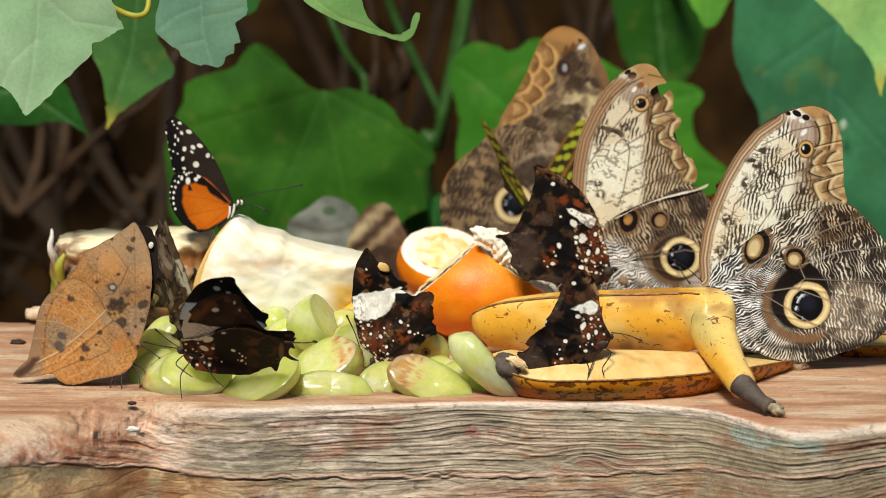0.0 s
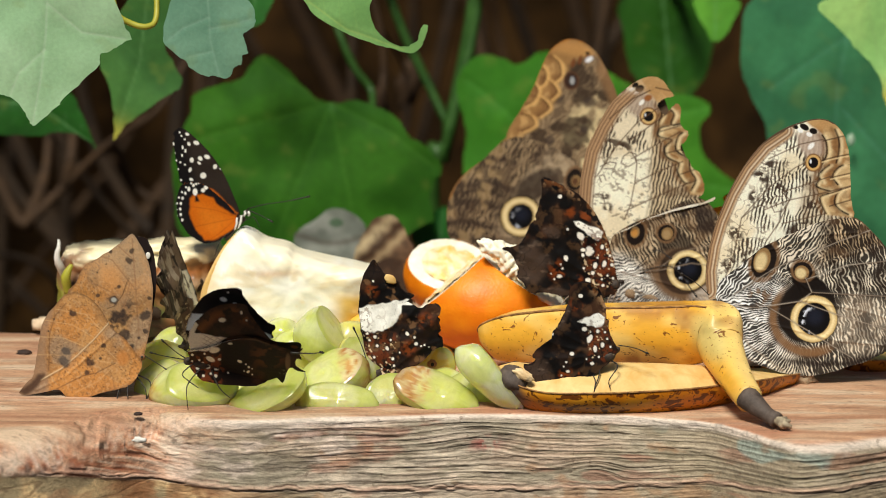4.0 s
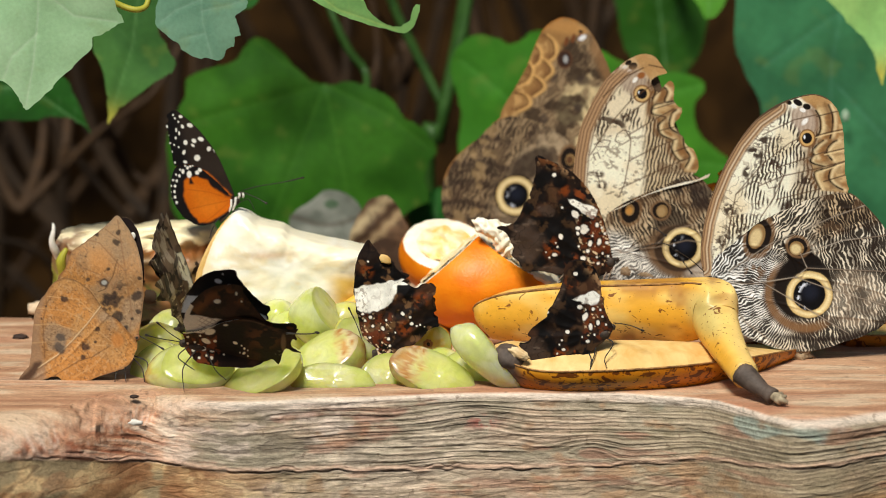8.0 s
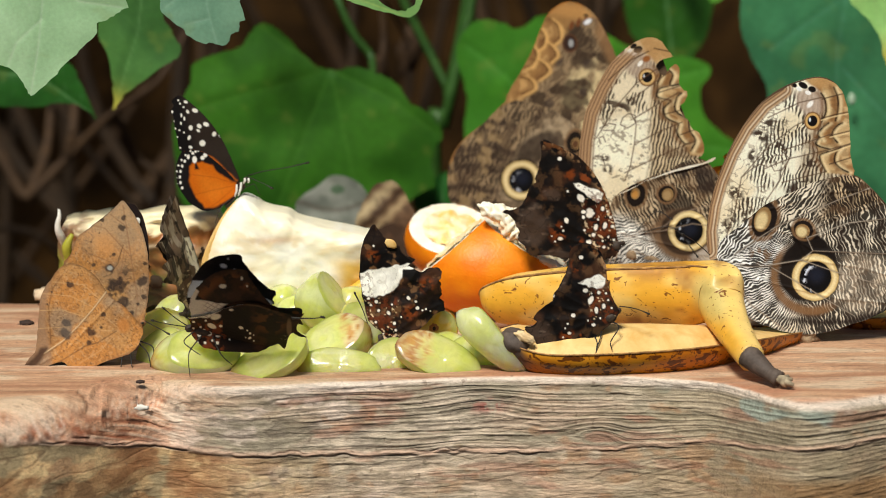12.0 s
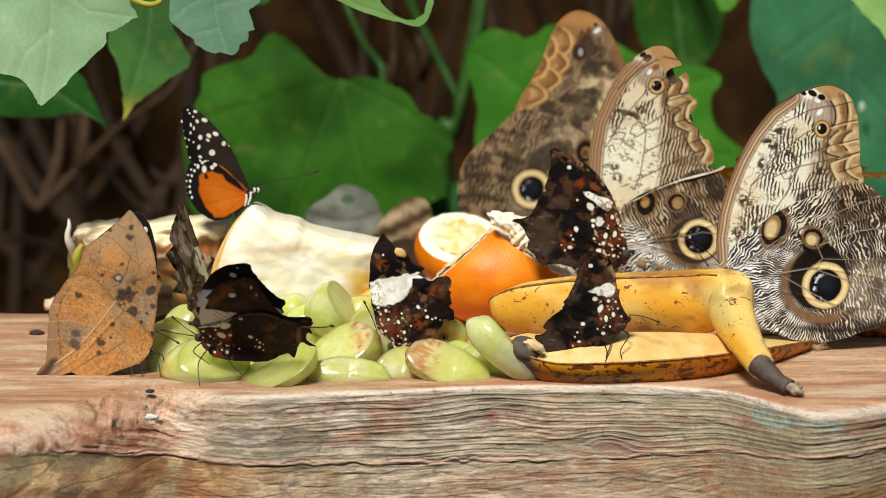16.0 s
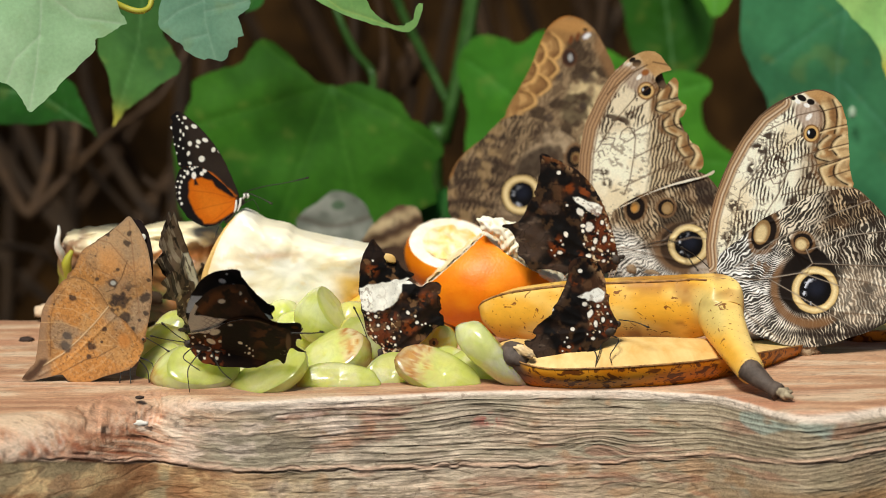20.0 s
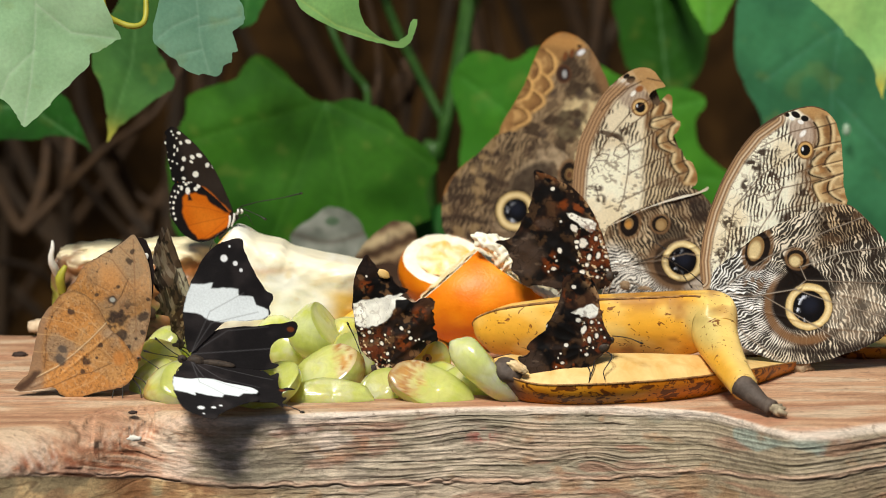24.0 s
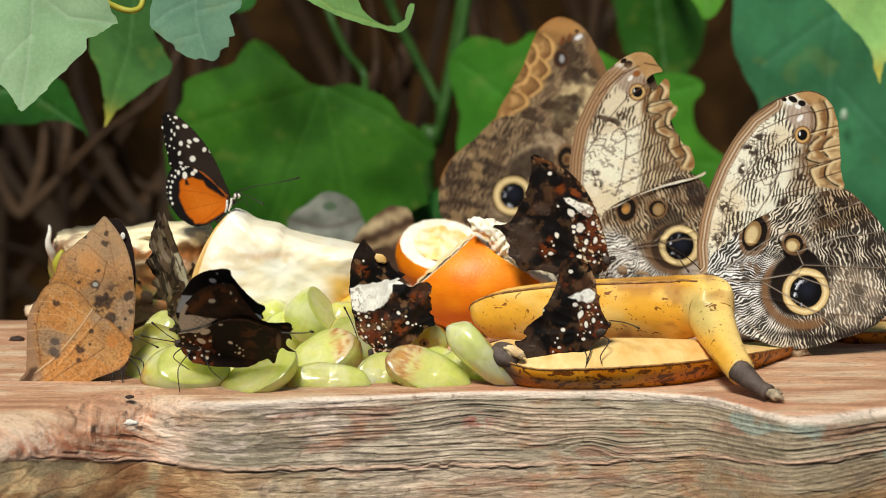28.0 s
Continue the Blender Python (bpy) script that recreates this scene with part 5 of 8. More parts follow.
tube("leaf_scale", [rel(p, slice_at) for p in ((-0.14628, 0.095, 0.02826), (-0.14733, 0.092, 0.03236), (-0.14849, 0.09, 0.03669), (-0.14773, 0.09, 0.04149), (-0.14815, 0.092, 0.0433))], [0.0014, 0.0016, 0.0009, 0.0004], M_STRIPE, pine, "dry white curled scale")
tube("leaf_scale", [rel(p, slice_at) for p in ((-0.14451, 0.09, 0.02311), (-0.14498, 0.088, 0.02965), (-0.14273, 0.088, 0.03446))], [0.0016, 0.002, 0.0008], M_TENDRIL, pine)
random.seed(4)
for k in range(14):
    x, z = random.uniform(120, 375), random.uniform(450, 540)
    blob("rind_eye", ((x - 240) * 0.000217, -0.0135, (560 - z) * 0.000217), (0.0034, 0.0022, 0.003), M_DARK_TWIG, pine, rough=0.5, seed=k, detail=2)

# crumbs on the board
for at, r, m, label in (((-0.1609, 0.08439, 0.0008), (0.0034, 0.002, 0.0012), M_CRUMB, "dark crumb of bark"), ((-0.15821, 0.12, 0.00461), (0.004, 0.003, 0.0028), M_PALE_CRUMB, "pale crumb of fruit"), ((0.00469, 0.0756, 0.0008), (0.0012, 0.0012, 0.0012), M_CRUMB, "small round dark seed"), ((-0.10695, -0.0205, -0.00616), (0.0026, 0.0008, 0.0011), M_STRIPE, "small white dropping on wood"), ((-0.08185, -0.011, -0.01776), (0.0013, 0.0008, 0.0024), M_STRIPE, "small white dropping on wood"), ((-0.10822, -0.01007, 0.0006), (0.0016, 0.001, 0.0007), M_CRUMB, "small dark crumb of bark")):
    c = thing("crumb", at, label, "crumb", "crumbs on the board")
    blob("grain", (0, 0, 0), r, m, c, rough=0.6, seed=r[0] * 9000, detail=2)

# ---- butterflies ----
def veins(c, u, v, lines, rgb, width=1.0, amount=0.8):
    for line in lines:
        c = lay(c, rgb, np.exp(-(away(u, v, line) / width) ** 2) * amount)
    return c


def dots(c, u, v, places, rgb, grow=1.0):
    for p in places:
        a, b, r = p[:3]
        r2 = p[3] if len(p) > 3 else r
        c = lay(c, rgb, ss(1.25, 0.8, oval(u, v, a, b, r * grow, r2 * grow, p[4] if len(p) > 4 else 0)))
    return c


def eye_spot(c, u, v, cu, cv, r, squash=1.0, dark=1.25, inner=0.70):
    """A cream ring round a black disc with a crescent of blue-white specks, in a dark halo."""
    w = oval(u, v, cu, cv, r, r * squash) + 0.05 * (fbm(u, v, 14, 4) - 0.5)
    c = lay(c, (26, 20, 18), ss(dark, dark - 0.12, w))
    c = lay(c, (204, 172, 112), ss(1.04, 0.98, w))
    c = lay(c, (240, 222, 170), np.exp(-((w - (inner + 1) / 2) / 0.10) ** 2) * 0.9)
    c = lay(c, (11, 10, 12), ss(inner + 0.03, inner - 0.03, w))
    c = lay(c, (30, 34, 48), ss(0.55, 0.1, oval(u, v, cu + r * 0.05, cv - r * 0.1, r, r)) * 0.8)
    arc = np.exp(-((oval(u, v, cu + r * 0.06, cv + r * 0.05, r, r) - inner * 0.78) / 0.07) ** 2) * ss(0.1, -0.25, (u - cu) / r)
    return lay(c, (216, 222, 236), arc * ss(0.52, 0.64, fbm(u, v, 4.5, 6, 2)))


def squiggles(c, u, v, mask, rgb, size, seed, amount=0.9):
    w = np.abs(fbm(u, v, size, seed, 2) - 0.5)
    return lay(c, rgb, mask * ss(0.028, 0.012, w) * ss(0.4, 0.55, fbm(u, v, size * 2.4, seed + 3)) * amount)


def flecks(c, u, v, mask, rgb, size, seed, amount=0.9):
    """Short broken dashes in loose clusters."""
    p = fbm(u * 0.7 + v * 0.3, v * 1.2 - u * 0.2, size, seed, 2)
    return lay(c, rgb, mask * ss(0.58, 0.65, p) * ss(0.42, 0.56, fbm(u, v, size * 4.5, seed + 1, 2)) * amount)


def insect(g, s, head, tail, fat, mat, legs=(), feelers=(), leg_mat=M_LEG, y=0.0006, leg_r=0.00022):
    """Head, thorax, abdomen, feelers and legs; places as (right, down) in units of s."""
    def at(p, dy=0.0):
        return Vector((p[0] * s, y + dy, -p[1] * s))

    h, t = at(head), at(tail)
    d = t - h
    pitch = math.degrees(math.atan2(-d.z, d.x))
    n = d.length
    blob("head", h, (n * 0.09, fat * 0.5, n * 0.08), mat, g, turn=(0, pitch, 0), rough=0.2, detail=2)
    blob("eye", h + Vector((0, -fat * 0.4, n * 0.015)), (n * 0.035, n * 0.03, n * 0.035), M_LEG, g, detail=2)
    blob("thorax", h + d * 0.25, (n * 0.17, fat * 0.75, fat * 0.9), mat, g, turn=(0, pitch, 0), rough=0.15, seed=2)
    blob("abdomen", h + d * 0.67, (n * 0.33, fat * 0.55, fat * 0.6), mat, g, turn=(0, pitch, 0), rough=0.12, seed=4)
    for f in feelers:
        pts = [at(p, q) for p, q in zip(f, (0, -0.002, -0.004, -0.005))]
        o = tube("antenna", pts, [0.00022, 0.00018, 0.00016, 0.0003], leg_mat, g, sides=5)
        blob("club", pts[-1], (0.0009, 0.00045, 0.00045), leg_mat, g, turn=(0, math.degrees(math.atan2(-(pts[-1] - pts[-2]).z, (pts[-1] - pts[-2]).x)), 0), detail=1)
    for i, f in enumerate(legs):
        pts = [at(p, q) for p, q in zip(f, (0, -0.003, -0.005, -0.006))]
        tube("leg", pts, [leg_r * 1.3, leg_r, leg_r, leg_r * 0.7], leg_mat, g, sides=5)


def strokes(u, v, phase, seed, width=0.5, wave=0.9, jump=None, rag=1.0):
    """Mask of thin wavering dark lines that break and merge; phase counts the lines."""
    p = phase + wave * 2 * (fbm(u, v, 22, seed, 2) - 0.5) + rag * 1.2 * (fbm(u, v, 9, seed + 5, 2) - 0.5)
    if jump is not None:
        p = p + jump
    w = np.abs(np.mod(p, 1) - 0.5) * 2
    t = width + rag * 0.9 * (fbm(u, v, 13, seed + 9, 2) - 0.5)
    return ss(t + 0.16, t - 0.16, w)


def cell_jump(u, v, lines):
    """A different shift of the lines in each cell between the veins."""
    k = np.zeros(len(u))
    for i, ((ax, ay), (bx, by)) in enumerate(lines):
        k = k + (1.37 + 0.41 * i) * ((v - ay) * (bx - ax) > (by - ay) * (u - ax))
    return k


def scallops(c, u, v, lines, dark, pale):
    """Dark scalloped lines, each with a paler rim on its outer side that deepens to brown."""
    for line in lines:
        q = spline(line, 3)
        d = away(u, v, [tuple(p) for p in q])
        o = away(u, v, [tuple(p + np.array([5.0, 1.0])) for p in q])
        w = away(u, v, [tuple(p + np.array([-6.0, -1.0])) for p in q])
        c = lay(c, (122, 84, 50), np.exp(-(w / 4.5) ** 2) * 0.65)
        c = lay(c, pale, np.exp(-(o / 3.6) ** 2) * 0.8)
        c = lay(c, dark, np.exp(-(d / 2.1) ** 2) * (0.8 + 0.2 * ss(0.35, 0.6, fbm(u, v, 9, 4))))
    return c


def wing_spot(c, a, b, x, y, rx, ry, turn, heart, hx, hy, hr, hr2):
    """A small blind eye: a pale heart set in a black blot with a brown rim."""
    w = oval(a, b, x, y, rx, ry, turn) + 0.16 * (fbm(a, b, 12, 3, 2) - 0.5)
    c = lay(c, (126, 94, 64), ss(1.42, 1.2, w) * 0.8)
    c = lay(c, (30, 22, 18), ss(1.08, 0.95, w))
    h = oval(a, b, hx, hy, hr, hr2, turn)
    c = lay(c, (150, 118, 76), ss(1.08, 0.95, h))
    return lay(c, heart, ss(0.92, 0.5, oval(a, b, hx - 0.12 * hr, hy + 0.1 * hr2, hr, hr2, turn)))


def ripple(amount, size, seed, lines=()):
    def f(u, v):
        y = amount * (fbm(u, v, size, seed, 2) - 0.5)
        for line in lines:
            y = y - 1.2 * np.exp(-(away(u, v, line) / 2.5) ** 2)
        return y

    return f


# the large owl butterfly on the banana's end
OWL_VEINS = [[(8, -5), (68, 5), (98, 5), (156, -7), (166, -22), (338, -15)], [(138, -43), (156, -7)], [(0, 5), (48, 25), (218, 65), (338, 75)], [(28, -65), (118, -55), (166, -22)], [(168, -45), (238, -70), (338, -87)], [(158, -55), (218, -85), (318, -115)], [(88, -95), (178, -123), (268, -129)], [(163, -5), (258, 10), (338, 35)]]


def owl_hind(u, v):
    a, b = u + 1262, v + 495
    n = len(u)
    c = lay(np.zeros((n, 3)), (240, 228, 206), np.ones(n))
    g = np.arctan2(b - 500, a - 1436)
    rays = strokes(u, v, g * 25, 3, 0.60, 1.0)
    outer = ss(0, 40, a + 0.9 * b - 1840)
    jump = cell_jump(a, b, (((1400, 440), (1568, 372)), ((1400, 480), (1568, 416)), ((1430, 474), (1568, 480)), ((1430, 420), (1520, 345))))
    bars = strokes(u, v, (a * 0.96 - b * 0.28) / 6.2, 9, 0.74, 0.9, jump)
    lean = strokes(u, v, (a * 0.80 + b * 0.60) / 6.0, 13, 0.64, 1.0)
    right = ss(1420, 1465, a + 0.15 * (b - 400))
    top = ss(455, 430, b + 0.35 * (a - 1400))
    c = lay(c, (254, 252, 246), ss(1.3, 0.7, oval(a, b, 1316, 520, 84, 110, -20)))
    c = lay(c, (204, 174, 134), right * top * 0.85)
    line = lean * (1 - right) * top + bars * right + rays * (1 - right) * (1 - top)
    c = lay(c, (24, 17, 13), np.clip(line, 0, 1) * (0.96 - 0.2 * ss(1.1, 0.6, oval(a, b, 1515, 530, 62, 62))))
    # dark and tan swathes that cross the outer cells
    for k, (x0, w) in enumerate(((1462, 9), (1500, 11), (1536, 9))):
        c = lay(c, (40, 28, 21), np.exp(-((a - x0 - 0.3 * (b - 400) + 6 * np.sin(b / 9 + k)) / w) ** 2) * ss(495, 470, b) * ss(340, 370, b) * 0.75)
    c = lay(c, (92, 68, 48), right * top * ss(0.46, 0.64, fbm(u, v, 19, 83, 3)) * 0.65)
    c = lay(c, (150, 124, 98), ss(1.1, 0.55, oval(a, b, 1512, 528, 62, 58, 20)) * (0.05 + 0.3 * ss(0.4, 0.6, fbm(u, v, 10, 61, 3))))
    c = lay(c, (52, 40, 32), ss(1.05, 0.7, oval(a, b, 1500, 545, 90, 70, 10)) * ss(0.5, 0.62, fbm(u * 0.5 + v * 0.3, v * 0.5 - u * 0.3, 8, 63, 3)) * 0.6)
    # bottom band and the brown crescent under the eye
    low = away(a, b, [(1330, 585), (1390, 596), (1450, 602), (1510, 599), (1570, 580)])
    c = lay(c, (40, 31, 27), np.exp(-(low / 5.5) ** 2) * ss(1340, 1400, a) * 0.85)
    ring = oval(a, b, 1428, 518, 74, 70, 0)
    c = lay(c, (126, 93, 62), ss(1.06, 0.96, ring) * ss(0.70, 0.86, ring) * ss(40, -10, a - 1440 - 0.8 * (b - 560)) * ss(440, 480, b + 0.3 * (a - 1350)) * 0.95)
    c = lay(c, (70, 50, 36), np.exp(-((ring - 1.03) / 0.04) ** 2) * ss(490, 540, b) * ss(1470, 1440, a) * 0.6)
    c = lay(c, (112, 84, 58), ss(1.1, 0.6, oval(a, b, 1338, 472, 22, 30, 20)) * ss(0.42, 0.56, fbm(u, v, 11, 85, 2)) * 0.8)
    c = lay(c, (30, 23, 19), ss(1.08, 0.9, oval(a, b, 1420, 508, 53, 58, 20) + 0.1 * (fbm(u, v, 18, 21) - 0.5)))
    c = lay(c, (24, 18, 15), within(a, b, [(1382, 432), (1412, 424), (1432, 440), (1452, 462), (1462, 486), (1416, 492), (1384, 486), (1396, 460)], 3, 4, 5))
    c = wing_spot(c, a, b, 1341, 419, 21, 31, 16, (222, 200, 150), 1338, 418, 14, 22)
    c = wing_spot(c, a, b, 1411, 436, 18, 15, 30, (222, 202, 152), 1409, 439, 13, 12)
    c = eye_spot(c, a, b, 1433, 521, 41, 1.0, 1.12)
    c = lay(c, (24, 19, 16), np.exp(-(away(u, v, OWL_HW[10:] + OWL_HW[:1]) / 3.0) ** 2) * 0.35)
    thin = [[(x - 1262, y - 495) for x, y in q] for q in (((1428, 474), (1568, 480)), ((1408, 490), (1428, 474), (1416, 448)), ((1262, 500), (1330, 502), (1408, 490)), ((1408, 490), (1470, 512), (1568, 540)), ((1350, 500), (1420, 540), (1500, 588)), ((1290, 480), (1360, 432), (1470, 385), (1530, 362)), ((1420, 450), (1490, 425), (1568, 416)), ((1280, 510), (1320, 570), (1380, 614)))]
    return veins(veins(c, u, v, thin, (44, 34, 28), 2.2, 0.45), u, v, thin, (168, 154, 138), 0.9, 0.75)


def owl_fore(u, v):
    a, b = u + 1262, v + 495
    n = len(u)
    c = lay(np.zeros((n, 3)), (254, 247, 224), np.ones(n))
    c = lay(c, (228, 208, 168), ss(0.48, 0.7, fbm(u, v, 60, 2)) * 0.6)
    line = [(1300, 345), (1345, 292), (1392, 255), (1440, 232)], [(1372, 300), (1420, 282), (1490, 264)], [(1384, 312), (1440, 300), (1492, 286)]
    jump = cell_jump(a, b, (((1345, 292), (1440, 232)), ((1372, 300), (1490, 264)), ((1384, 312), (1492, 286))))
    bars = strokes(u, v, (a * 0.95 + b * 0.12) / 6.4, 5, 0.46, 0.6, jump, 0.5)
    zone = ss(1335, 1365, a + 0.45 * (b - 250)) * ss(185, 205, b) * ss(0.34, 0.48, fbm(u, v, 30, 71, 2) + 0.14 * ss(1385, 1410, a))
    c = lay(c, (200, 178, 144), ss(1392, 1420, a + 0.1 * (b - 300)) * ss(185, 215, b) * 0.7)
    c = lay(c, (40, 28, 21), bars * zone * 0.95)
    c = lay(c, (120, 94, 72), ss(1395, 1425, a) * ss(230, 260, b) * ss(0.52, 0.66, fbm(u, v, 15, 73, 3)) * 0.6)
    pale = 1 - ss(1352, 1380, a + 0.3 * (b - 310))
    c = squiggles(c, u, v, pale, (104, 80, 60), 15, 4, 0.55)
    c = flecks(c, u, v, pale, (74, 54, 40), 4.2, 14, 0.6)
    for x, y, rx, ry, turn in ((1334, 272, 20, 9, 28), (1368, 292, 16, 8, 40), (1366, 320, 10, 12, 0), (1290, 372, 16, 12, 30), (1282, 428, 16, 14, 0), (1270, 452, 12, 16, 0), (1345, 252, 8, 14, 40), (1402, 362, 26, 12, -20), (1318, 306, 8, 12, 20), (1425, 320, 20, 8, -10), (1436, 275, 14, 8, -20), (1305, 415, 8, 10, 0)):
        c = lay(c, (60, 44, 34), ss(1.2, 0.55, oval(a, b, x, y, rx, ry, turn)) * ss(0.40, 0.52, fbm(u, v, 7.5, 77, 3)) * 0.95)
    # the cell loop
    c = veins(c, a, b, [[(1372, 306), (1358, 306), (1350, 318), (1358, 334), (1372, 332), (1384, 312)], [(1300, 345), (1318, 330), (1332, 322), (1345, 326), (1340, 312)]], (84, 62, 46), 1.1, 0.8)
    # border: two rows of scallops, tip orange, grey bloom behind the tip
    inner = [(1404, 168), (1436, 196), (1447, 222), (1442, 262), (1434, 290), (1440, 318), (1450, 336), (1500, 342)]
    border = within(a, b, inner + [(1530, 320), (1520, 150)], 3, 0, 1)
    c = lay(c, (172, 128, 80), border)
    c = lay(c, (202, 170, 122), border * ss(0.4, 0.6, fbm(u, v, 20, 4, 2)))
    c = lay(c, (120, 88, 58), border * ss(0.55, 0.7, fbm(u * 0.5, v * 1.5, 9, 74, 2)) * 0.4)
    c = lay(c, (188, 146, 94), within(a, b, [(1395, 165), (1425, 186), (1470, 195), (1490, 190), (1470, 150)], 8, 4, 3) * 0.85)
    bloom = within(a, b, [(1392, 196), (1425, 188), (1442, 205), (1445, 232), (1410, 236), (1398, 220)], 6, 3, 2)
    c = lay(c, (186, 164, 146), bloom * 0.9)
    c = lay(c, (250, 246, 240), ss(1.1, 0.5, oval(a, b, 1419, 217, 9, 5, 130)))
    c = scallops(c, a, b, [[(1438, 198), (1445, 210), (1447, 230), (1440, 246)], [(1452, 250), (1441, 258), (1433, 270), (1440, 280)], [(1436, 274), (1430, 286), (1440, 292), (1456, 296)], [(1452, 300), (1438, 306), (1440, 318), (1448, 334)]], (36, 23, 15), (236, 212, 164))
    c = scallops(c, a, b, [[(1460, 188), (1467, 205), (1468, 225), (1464, 246)], [(1476, 250), (1466, 256), (1458, 270), (1468, 284)], [(1474, 292), (1466, 302), (1464, 318), (1476, 330), (1488, 336)]], (36, 23, 15), (236, 212, 164))
    c = veins(c, a, b, [[(1432, 244), (1460, 236), (1490, 230)], [(1440, 208), (1480, 198)], [(1454, 300), (1494, 286)], [(1455, 322), (1494, 310)], [(1455, 272), (1490, 264)]], (60, 40, 28), 1.3, 0.85)
    c = veins(c, a, b, [[(1432, 247), (1460, 239), (1490, 233)], [(1454, 303), (1494, 289)], [(1455, 275), (1490, 267)]], (242, 214, 162), 1.2, 0.7)
    for x, y, rx, ry, turn in ((1389, 183, 7, 4, 30), (1406, 184, 9, 5, 30), (1422, 191, 7, 5, 20), (1374, 196, 5, 3, 40)):
        c = lay(c, (252, 250, 246), ss(1.15, 0.7, oval(a, b, x - 7, y + 6, 6, 4, turn)) * 0.9)
        c = lay(c, (24, 18, 16), ss(1.15, 0.85, oval(a, b, x, y, rx, ry, turn)))
    for r, rgb in ((16, (130, 92, 56)), (13.5, (214, 172, 108)), (9.5, (18, 14, 14))):
        c = lay(c, rgb, ss(1.08, 0.92, oval(a, b, 1423.5, 246, r * 0.92, r)))
    c = lay(c, (226, 232, 240), ss(1.2, 0.6, oval(a, b, 1419, 244, 2, 4)))
    edge = away(u, v, OWL_FW[1:9])
    c = lay(c, (188, 152, 114), ss(20, 14, edge) * ss(172, 190, b))
    for k, w in ((1.5, 0.9), (7, 0.7), (12.5, 0.8), (18, 0.6)):
        c = lay(c, (104, 74, 52), np.exp(-((edge - k) / 1.4) ** 2) * w * ss(172, 190, b))
    c = lay(c, (238, 222, 196), np.exp(-((edge - 10) / 1.5) ** 2) * 0.6)
    lines = [[(x - 1262, y - 495) for x, y in q] for q in ([(1268, 470), (1290, 400), (1300, 345), (1345, 292), (1392, 255), (1410, 246)], [(1384, 312), (1368, 350), (1345, 385)], [(1384, 312), (1440, 300), (1492, 286)], [(1340, 330), (1384, 312), (1370, 298), (1420, 282), (1460, 268)], [(1372, 354), (1450, 335)], [(1345, 240), (1400, 214), (1440, 205)])]
    return veins(c, u, v, lines, (92, 70, 52), 1.2, 0.85)


OWL_BACK = one((96, 76, 58), (120, 92, 70), 40)
s_owl = 0.000207
owl = thing("owl_butterfly", (0.09931, 0.05, 0.03019), "large owl butterfly with closed wings and a big cream-ringed eyespot", "butterfly", "owl butterflies")
OWL_HW = [(0, 10), (-1, -33), (23, -55), (56, -83), (83, -103), (128, -127), (178, -145), (234, -153), (268, -130), (306, -87), (330, -35), (338, 20), (322, 63), (286, 93), (238, 111), (193, 123), (148, 127), (100, 117), (60, 100), (30, 70), (12, 35)]
OWL_FW = [(-6, 10), (-19, -20), (-22, -55), (-16, -100), (-4, -145), (16, -195), (41, -240), (73, -280), (108, -305), (143, -319), (173, -324), (198, -316), (215, -295), (225, -263), (228, -230), (229, -195), (234, -170), (233, -149), (188, -85), (118, -45), (38, 5)]
sheet("forewing", OWL_FW, s_owl, owl_fore, OWL_BACK, owl, M_WING, 0.95, 0.0006, ripple(6, 90, 3), frayed=1.2)
sheet("hindwing", OWL_HW, s_owl, owl_hind, OWL_BACK, owl, M_WING, 0.95, -0.0006, ripple(7, 90, 5, OWL_VEINS), frayed=1.5)
sheet("forewing", OWL_FW, s_owl, OWL_BACK, owl_fore, owl, M_WING, 3.0, 0.0030, ripple(6, 90, 7))
sheet("hindwing", OWL_HW, s_owl, OWL_BACK, owl_hind, owl, M_WING, 3.0, 0.0022, ripple(7, 90, 9))
insect(owl, s_owl, (-6, -1), (68, 90), 0.0035, M_PALE_BODY, [[(8, 25), (0, 65), (12, 105), (14, 123)], [(28, 45), (26, 85), (38, 105), (42, 117)]], [[(-10, -7), (-27, -25), (-47, -43), (-66, -55)]], y=0.0015)
blob("abdomen_tip", ((1418 - 1262) * s_owl, 0.001, -(632 - 495) * s_owl), (0.0045, 0.002, 0.0035), M_PALE_BODY, owl, "furry pale abdomen tip", rough=0.6, seed=5)

# the torn owl butterfly beside it
TORN_VEINS = [[(5, -50), (75, -58), (205, -95)], [(5, -50), (115, -20)], [(65, -90), (75, -58)]]


